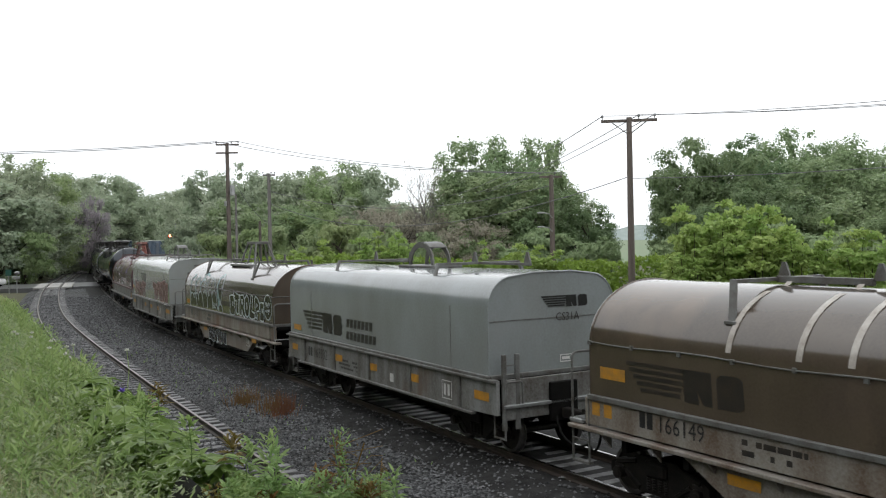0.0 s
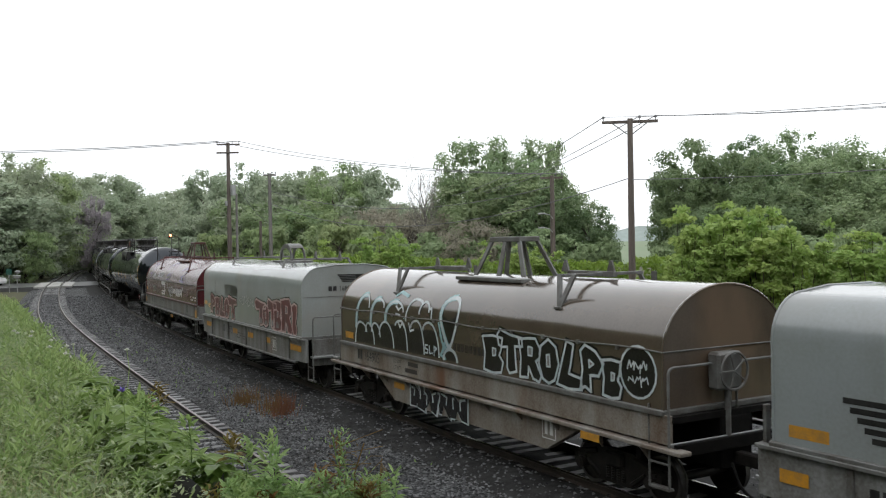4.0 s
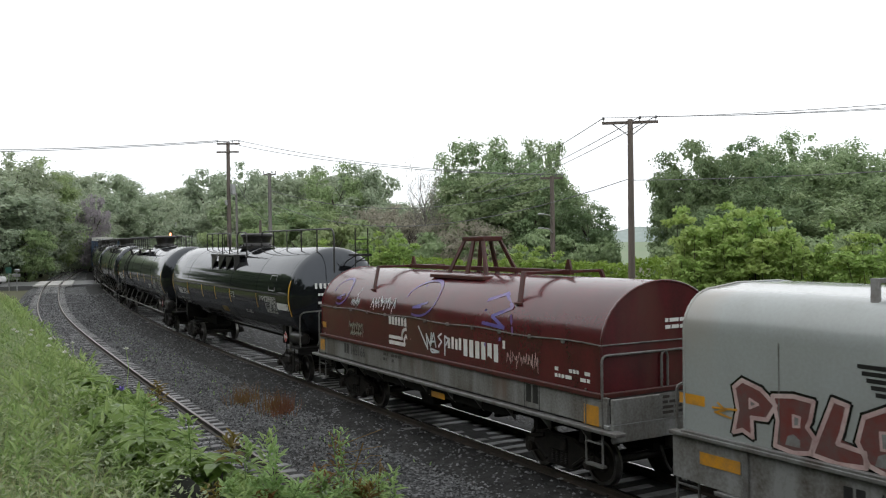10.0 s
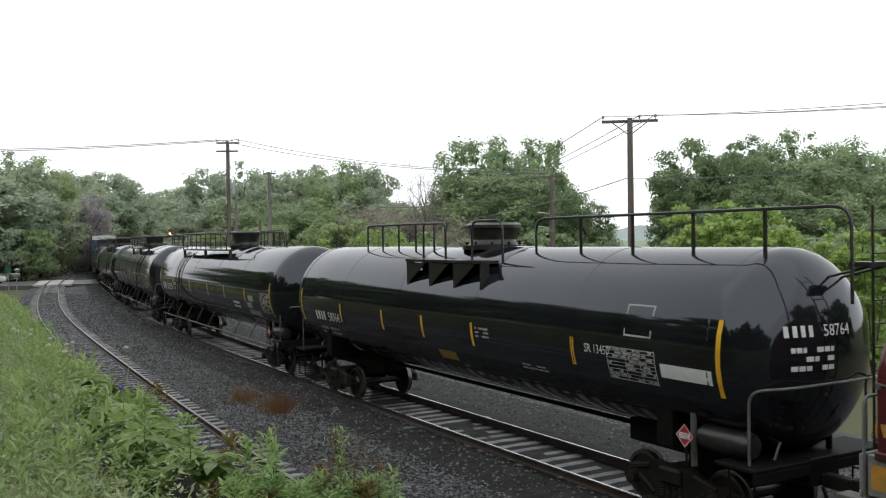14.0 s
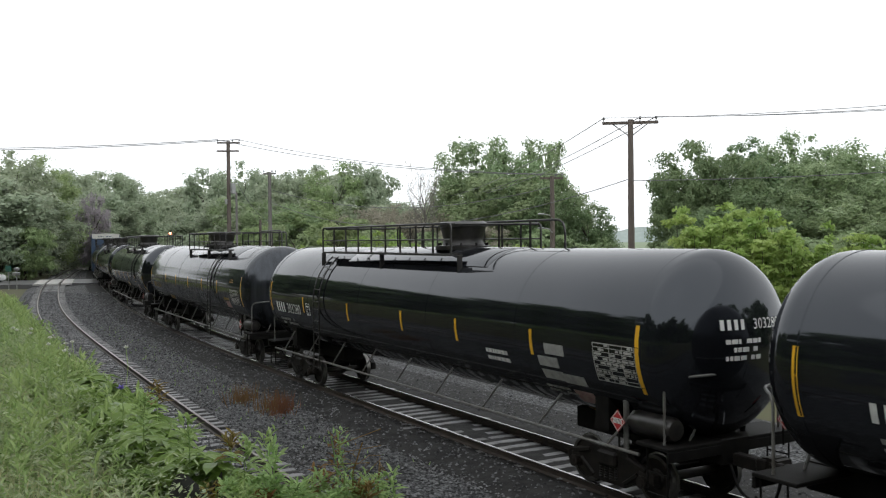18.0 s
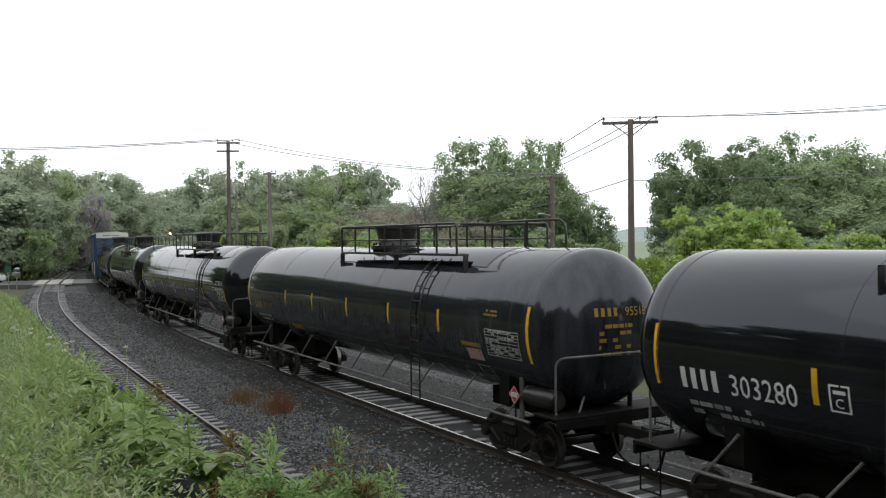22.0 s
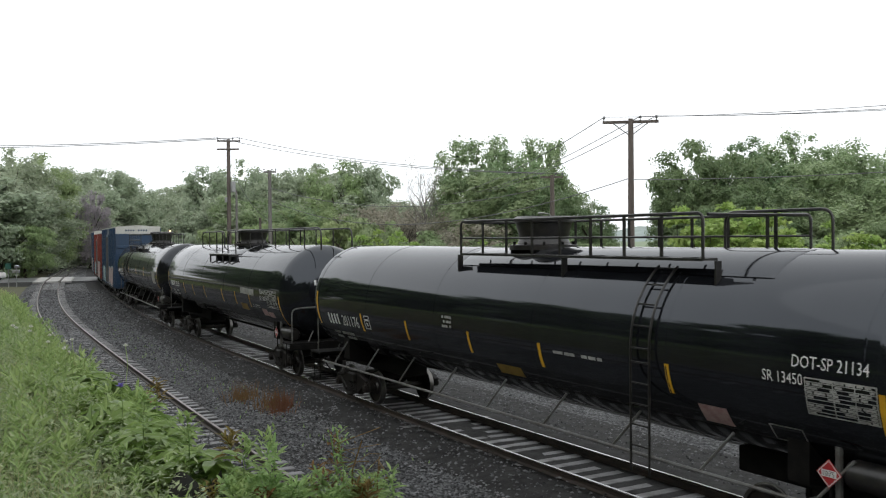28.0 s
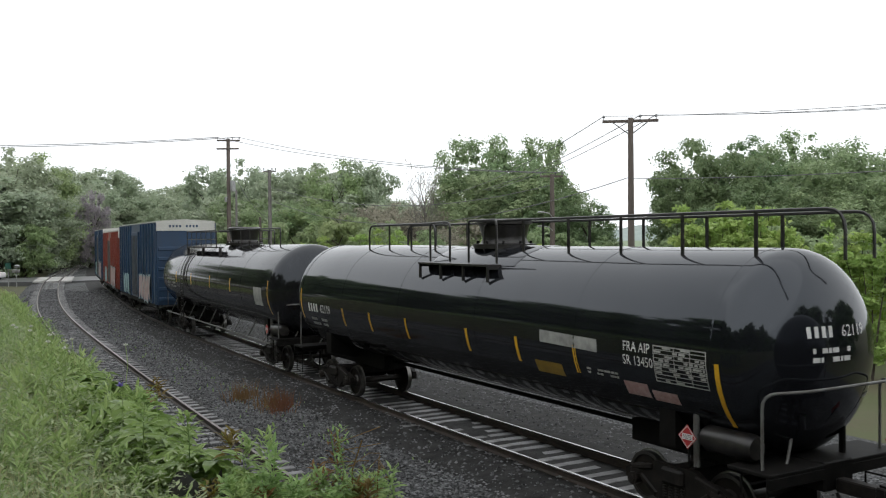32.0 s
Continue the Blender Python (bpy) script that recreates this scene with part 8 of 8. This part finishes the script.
def build_grass(name, n, seed, o0, o1, s0, s1, h, w, material, label, power=1.0, lean=0.35):
    p, rng = bank_points(n, seed, o0, o1, s0, s1, power)
    hh = rng.uniform(0.5, 1.15, n) * h * (0.75 + 0.5 * np.array([noise.noise((a * 0.8, b * 0.8, seed)) for a, b in p[:, :2]]))
    a = rng.uniform(0, 6.283, n)
    d = np.stack([np.cos(a), np.sin(a), 0 * a], -1)
    side = np.stack([-np.sin(a), np.cos(a), 0 * a], -1) * (w * rng.uniform(0.6, 1.4, n))[:, None]
    q = (lean * rng.uniform(0.2, 1.6, n) * hh)[:, None]
    up = np.array([0, 0, 1.0])
    m = p + d * q * 0.3 + up * (hh * 0.55)[:, None]
    t = p + d * q + up * hh[:, None]
    v = np.stack([p - side, p + side, m + side * 0.8, m - side * 0.8, t], 1).reshape(-1, 3)
    k = 5 * np.arange(n)[:, None]
    f = [list(r) for r in (k + np.array([0, 1, 2, 3]))] + [list(r) for r in (k + np.array([3, 2, 4]))]
    me = bpy.data.meshes.new(name)
    me.from_pydata(v.tolist(), [], f)
    me.materials.append(material)
    tagged(new(name, me), label, "grass", kind="stuff")


build_grass("grass", 80000, 41, 3.3, 9.5, -14, 32, 0.26, 0.006, GRASS, "fresh green uncut grass on top of the bank")
build_grass("lip_grass", 9000, 44, 2.3, 3.6, -1.0, 32, 0.3, 0.006, GRASS, "fresh green grass hanging over the lip of the bank")
build_grass("tall_grass", 15000, 42, 3.9, 9.0, -14, 2, 0.48, 0.003, STRAW, "pale tall seeding grass on the bank", lean=0.6)
build_grass("far_grass", 9000, 43, 2.6, 14, 28, 75, 0.4, 0.02, GRASS, "rough grass at the end of the bank")


def herb_leaf(broad=0.2):
    """One pointed leaf, folded and drooping, on a short stalk; along +x."""
    pts = [(0, 0, 0), (0.3, broad, 0.06), (0.3, -broad, 0.06), (0.3, 0, 0.01), (0.68, broad * 0.85, 0.0), (0.68, -broad * 0.85, 0.0), (0.68, 0, -0.04), (1, 0, -0.16)]
    fcs = [(0, 3, 1), (0, 2, 3), (3, 6, 4, 1), (2, 5, 6, 3), (6, 7, 4), (5, 7, 6)]
    return np.array(pts), fcs


def herb_mesh(seed, h, leaves, size, spread, broad=0.2, droop=0.0, whorl=1):
    """A leafy stem. whorl: leaves that spring from one point; droop: how far they hang."""
    rng = np.random.default_rng(seed)
    base, fcs = herb_leaf(broad)
    vs, fs = [], []
    at = np.zeros(2)
    for i in range(leaves):
        f = (i // whorl + 0.5) * whorl / leaves
        if i % whorl == 0:
            at = rng.normal(0, 0.3, 2) * spread
        a = i * (2.4 if whorl == 1 else 6.2832 / whorl) + rng.normal(0, 0.25)
        s = size * (1.1 - 0.5 * f) * rng.uniform(0.75, 1.2)
        tilt = 0.7 * f - 0.15 + rng.normal(0, 0.15) - droop
        m = Matrix.Translation((at[0], at[1], h * (0.15 + 0.85 * min(f, 1.0)))) @ Matrix.Rotation(a, 4, "Z") @ Matrix.Rotation(-tilt, 4, "Y") @ Matrix.Rotation(rng.normal(0, 0.3), 4, "X")
        k = len(vs)
        vs += [tuple(m @ Vector(q * s)) for q in base]
        fs += [tuple(j + k for j in q) for q in fcs]
    return vs, fs


def lay(points, rng, kinds, sizes):
    """Copies of plant meshes at points, turned and scaled, as one list of corners and faces."""
    vs, fs = [], []
    for i, q in enumerate(points):
        kv, kf = kinds[i % len(kinds)]
        a, s = rng.uniform(0, 6.28), rng.choice(sizes) * rng.uniform(0.85, 1.15)
        c, sn = math.cos(a) * s, math.sin(a) * s
        k = len(vs)
        vs += [(q[0] + v[0] * c - v[1] * sn, q[1] + v[0] * sn + v[1] * c, q[2] + v[2] * s) for v in kv]
        fs += [tuple(j + k for j in f) for f in kf]
    return vs, fs


def build_herbs():
    """The cover of the bank: a patch of drooping broad leaves along its lip, lobed weeds at its foot, feathery weeds on top."""
    broad = [herb_mesh(61 + i, 0.36, 18, 0.24, 0.2, 0.2, 0.5, 6) for i in range(5)]
    p, rng = bank_points(420, 50, 2.6, 3.75, -9.0, -2.2)
    keep = np.array([noise.noise((q[0] * 1.9, q[1] * 1.9, 4)) > -0.02 for q in p])
    vs, fs = lay(p[keep], rng, broad, (0.75, 0.95, 1.15))
    tagged(raw_mesh("broad_leaved_weeds", vs, fs, HERB_DEEP), "drooping broad-leaved weeds in dark green clumps on the bank's lip", "weeds", kind="stuff")
    lobed = [herb_mesh(71 + i, 0.42, 26, 0.12, 0.08, 0.11, -0.35) for i in range(4)]
    p1, rng = bank_points(110, 54, 2.6, 3.4, -12.2, -8.6)
    p2 = bank_points(330, 55, 3.7, 5.2, -12.5, 6.0, 1.2)[0]
    p3 = bank_points(260, 56, 2.5, 3.3, -1.5, 14)[0]
    vs, fs = lay(np.concatenate([p1, p2, p3]), rng, lobed, (0.45, 0.6, 0.8, 1.05))
    tagged(raw_mesh("weeds", vs, fs, HERB), "upright light green weeds with narrow lobed leaves", "weeds", kind="stuff")
    lance = [herb_mesh(81 + i, 0.3, 16, 0.24, 0.1, 0.085, -0.45) for i in range(4)]
    p4, rng = bank_points(620, 57, 3.0, 5.2, -5.0, 16, 1.2)
    p4 = np.concatenate([p4, bank_points(160, 58, 3.6, 6.0, -13, -5)[0]])
    vs, fs = lay(p4, rng, lance, (0.5, 0.7, 0.95, 1.2))
    tagged(raw_mesh("lance_leaved_weeds", vs, fs, HERB), "yellow-green weeds with long narrow leaves among the grass", "weeds", kind="stuff")
    # fine-leaved weeds all over the top of the bank
    q, rng = bank_points(6800, 52, 3.55, 7.0, -14, 18, 1.3)
    n = 21
    m = len(q) * n
    h = np.repeat(rng.choice((0.12, 0.2, 0.3, 0.46), len(q)) * rng.uniform(0.85, 1.2, len(q)), n)
    f = rng.random(m) ** 0.7
    a = rng.uniform(0, 6.283, m)
    ln = rng.uniform(0.035, 0.1, m) * (1.15 - 0.6 * f)
    c = np.repeat(q, n, 0) + np.stack([rng.normal(0, 0.035, m), rng.normal(0, 0.035, m), h * f], 1)
    d = np.stack([np.cos(a), np.sin(a), rng.uniform(-0.3, 0.9, m)], 1) * ln[:, None]
    e = np.stack([-np.sin(a), np.cos(a), 0 * a], 1) * (ln * 0.2)[:, None]
    v = np.stack([c, c + d * 0.45 + e, c + d, c + d * 0.45 - e], 1).reshape(-1, 3)
    tagged(raw_mesh("fine_weeds", v, np.arange(4 * m).reshape(-1, 4), FEATHER), "pale feathery fine-leaved weeds on the bank", "weeds", kind="stuff")


build_herbs()


def build_gap_darkener():
    """Crumpled black plastic sheet under the weeds; stands in for the shade between leaves."""
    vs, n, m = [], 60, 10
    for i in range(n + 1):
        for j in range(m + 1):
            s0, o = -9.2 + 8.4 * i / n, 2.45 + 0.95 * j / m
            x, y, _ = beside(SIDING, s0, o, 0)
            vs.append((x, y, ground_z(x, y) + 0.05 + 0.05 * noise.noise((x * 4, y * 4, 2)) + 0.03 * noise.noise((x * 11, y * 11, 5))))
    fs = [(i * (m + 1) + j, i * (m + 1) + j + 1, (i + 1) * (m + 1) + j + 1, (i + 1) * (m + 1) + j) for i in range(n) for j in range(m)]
    tagged(raw_mesh("gap_darkener", vs, fs, BLACK_SHEET, smooth=True), "crumpled black plastic sheet under the leaves, standing in for shade in their gaps", "plastic sheet")


build_gap_darkener()


def weed(px, py, d, h, seed, leaves, size, material, label, bare=False):
    """A single weed that stands out, its foot at depth d, placed to fit the camera's view."""
    x = (px - 784) / 1600 * d
    z = EYE[2] - (py - 421) * d / 1600
    w = tagged(new("weed"), label, "weed", "weeds on the bank")
    bm = bmesh.new()
    rng = random.Random(seed)
    pts = [(0, 0, -0.5), (rng.uniform(-0.03, 0.03), 0, h * 0.5), (rng.uniform(-0.1, 0.1), 0.02, h)]
    pipe(bm, pts, 0.0045, 5)
    if bare:
        for k in range(5):
            a = Vector((0, 0, h * (0.3 + 0.13 * k)))
            pipe(bm, [a, a + Vector((rng.choice((-1, 1)) * 0.12, 0.02, 0.07)), a + Vector((rng.choice((-1, 1)) * 0.2, 0.03, 0.05 + 0.1 * rng.random()))], 0.0025, 4)
    part("stem", bm, HERB_RED if bare else HERB, w)
    vs, fs = herb_mesh(seed, h, leaves if bare else leaves * 2, size, 0.09, 0.13, -0.3)
    raw_mesh("leaves", vs, fs, material, w)
    w.matrix_basis = pose(x, d, z, 0, 0, seed * 31)
    return w


for px, py, d, h, n, size, m, lab in (
    (472, 872, 6.0, 0.42, 26, 0.13, HERB, "upright leafy green weed on the bank"), (478, 900, 5.6, 0.4, 22, 0.13, HERB, "upright leafy green weed on the bank"),
    (600, 905, 5.6, 0.52, 40, 0.075, HERB, "slender feathery green weed on the bank"), (590, 890, 5.7, 0.45, 36, 0.075, HERB_RED, "slender reddish-tinged weed on the bank"),
    (635, 900, 5.6, 0.24, 30, 0.08, HERB, "low green sprawling weed placed to fit the view"), (660, 885, 5.8, 0.16, 24, 0.08, HERB, "low green sprawling weed placed to fit the view"),
    (560, 880, 5.8, 0.2, 18, 0.1, HERB_RED, "reddish-tinged broad weed on the bank"), (405, 815, 6.4, 0.2, 18, 0.13, HERB_RED, "reddish-tinged broad weed on the bank"),
    (275, 715, 8.0, 0.22, 18, 0.14, HERB_RED, "reddish-tinged broad weed on the bank"), (330, 820, 6.5, 0.35, 22, 0.15, HERB, "broad-leaved green weed on the bank"),
    (250, 780, 7.0, 0.4, 24, 0.15, HERB, "broad-leaved green weed on the bank"), (430, 850, 6.2, 0.3, 20, 0.13, HERB, "broad-leaved green weed on the bank")):
    weed(px, py, d, h, px % 97, n, size, m, lab)
for i in range(22):
    # low tufts placed to fit the lower edge of the camera's view
    px = 372 + i * 15
    weed(px, 905 + 12 * math.sin(i * 2.3), 5.7 + 0.25 * math.sin(i * 1.7), 0.13 + 0.09 * (0.5 + 0.5 * math.sin(i * 3.1)), 100 + i, 20 + i % 4 * 4, 0.1, HERB if i % 6 else HERB_RED, "low light green lobed weed placed to fit the view" if i % 6 else "low weed tinged with russet, placed to fit the view")
weed(618, 885, 5.6, 0.36, 7, 8, 0.05, HERB_RED, "dry branching reddish stalk on the bank", bare=True)
weed(665, 872, 5.8, 0.16, 9, 8, 0.05, HERB_RED, "dry branching reddish stalk on the bank", bare=True)


def build_edging():
    """Torn black plastic edging that shows between the weeds."""
    for px, py, d, w, h, turn in ((345, 872, 6.1, 0.2, 0.12, 25), (440, 885, 5.9, 0.3, 0.05, 30)):
        x, z = (px - 784) / 1600 * d, EYE[2] - (py - 424) * d / 1600
        bm = bmesh.new()
        n = 14
        for y in (0.0, 0.012):
            rows = [[bm.verts.new((w * math.sin(2.2 * (k / n - 0.5)), y + 0.5 * w * math.cos(2.2 * (k / n - 0.5)), z)) for k in range(n + 1) for z in [(-0.3, h * (0.7 + 0.5 * math.sin(k * 0.55 + px)))[q]]] for q in (0, 1)]
            for k in range(n):
                bm.faces.new((rows[0][k], rows[0][k + 1], rows[1][k + 1], rows[1][k]))
        e = link_mesh("edging_sheet", bm, BLACK_RAIL)
        e.matrix_basis = pose(x, d, z, -12, 0, turn)
        tagged(e, "torn sheet of black plastic edging among the weeds", "edging", "plastic edging on the bank")


build_edging()


def flower(name, x, y, z, r, material, n, label, stem=0.35):
    f = tagged(new(name), label, "flower", "wild flowers on the bank")
    bm = bmesh.new()
    pipe(bm, [(0, 0, -stem), (0.02, 0, -stem / 2), (0, 0, 0)], 0.004, 5)
    part("stem", bm, HERB, f)
    bm = bmesh.new()
    for k in range(n):
        a = 6.283 * k / n
        m = Matrix.Rotation(a, 4, "Z") @ Matrix.Rotation(-0.5 - 0.5 * (k % 2), 4, "Y")
        q = [m @ Vector(v) for v in ((0, 0, 0), (r * 0.5, r * 0.32, 0.1 * r), (r, 0, 0), (r * 0.5, -r * 0.32, 0.1 * r))]
        bm.faces.new([bm.verts.new(v) for v in q])
    part("petals", bm, material, f)
    f.matrix_basis = pose(x, y, z)


for px, py, d in ((87, 588, 9.5), (84, 600, 9.2), (115, 599, 9.4), (221, 607, 9.0), (54, 572, 10.5), (52, 580, 10.2), (28, 574, 10.5), (22, 570, 10.8), (126, 596, 9.6), (112, 612, 9.2)):
    flower("flower", (px - 784) / 1600 * d, d, EYE[2] - (py - 418) * d / 1600, 0.04, PETAL_WHITE, 9, "small white wild flower head on a thin stem")
flower("iris", (211 - 784) / 1600 * 7.6, 7.6, EYE[2] - (690 - 428) * 7.6 / 1600, 0.055, PETAL_VIOLET, 8, "violet flower among the weeds")


def build_dead_weeds():
    """Russet dead stalks on the ballast between the tracks."""
    rng = np.random.default_rng(77)
    for px, py, d, wpx in ((428, 695, 26.5, 20), (480, 712, 25.2, 26), (497, 720, 24.8, 16)):
        vs, fs = [], []
        for k in range(150):
            x = (px - 784 + rng.normal(0, wpx * 0.6)) / 1600 * d
            y = d + rng.normal(0, 0.35)
            h = rng.uniform(0.2, 0.75)
            a, q = rng.uniform(0, 6.28), rng.uniform(0.05, 0.25)
            j = len(vs)
            vs += [(x - 0.009, y, -0.3), (x + 0.009, y, -0.3), (x + q * math.cos(a), y + q * math.sin(a), -0.3 + h)]
            fs.append((j, j + 1, j + 2))
        tagged(raw_mesh("dead_weeds", vs, fs, RUSTY_WEED), "russet dead weeds standing in the ballast", "weeds", kind="stuff")
    vs, fs = [], []
    for k in range(300):
        x, y, _ = beside(MAIN, rng.uniform(6, 45), 3.2 + rng.normal(0, 0.5), 0)
        j = len(vs)
        h = rng.uniform(0.05, 0.16)
        vs += [(x - 0.03, y, -0.3), (x + 0.03, y, -0.3), (x + rng.normal(0, 0.05), y, -0.3 + h)]
        fs.append((j, j + 1, j + 2))
    tagged(raw_mesh("ballast_weeds", vs, fs, HERB), "sparse low green weeds in the ballast", "weeds", kind="stuff")


build_dead_weeds()


# ---- the train rolls ----
RUN = [-71.23, -62.18, -53.13, -44.11, -35.12, -26.22, -17.47, -8.77, -0.00, 8.84, 17.73, 26.70, 35.73, 44.82, 53.96, 63.13, 72.33]


def travelled(t):
    """Metres that the train has gone by t seconds, counted from 16 s; knots every 2 s."""
    i = max(0, min(int(t / 2), len(RUN) - 2))
    f = t / 2 - i
    p0, p1 = RUN[i], RUN[i + 1]
    m0 = (RUN[i + 1] - RUN[max(i - 1, 0)]) / (2 if i > 0 else 1)
    m1 = (RUN[min(i + 2, len(RUN) - 1)] - RUN[i]) / (2 if i < len(RUN) - 2 else 1)
    return (2 * f**3 - 3 * f**2 + 1) * p0 + (f**3 - 2 * f**2 + f) * m0 + (3 * f**2 - 2 * f**3) * p1 + (f**3 - f**2) * m1


def car_pose(centre, half, t):
    s = centre - travelled(t)
    ax, ay, _ = on(MAIN, s - half)
    bx, by, _ = on(MAIN, s + half)
    return pose((ax + bx) / 2, (ay + by) / 2, 0, 0, 0, math.degrees(math.atan2(by - ay, bx - ax)))


def motions():
    for car, centre, length in TRAIN:
        walk(car, [(k, car_pose(centre, length / 2 - 2.6, k)) for k in range(33)])
    ticks = [k * 4 / 30 for k in range(241)]
    turns = [-travelled(t) / 0.42 for t in ticks]
    for w, at in ROLLING:
        walk(w, [(t, Matrix.Translation(at) @ Matrix.Rotation(a, 4, "Y")) for t, a in zip(ticks, turns)])


motions()
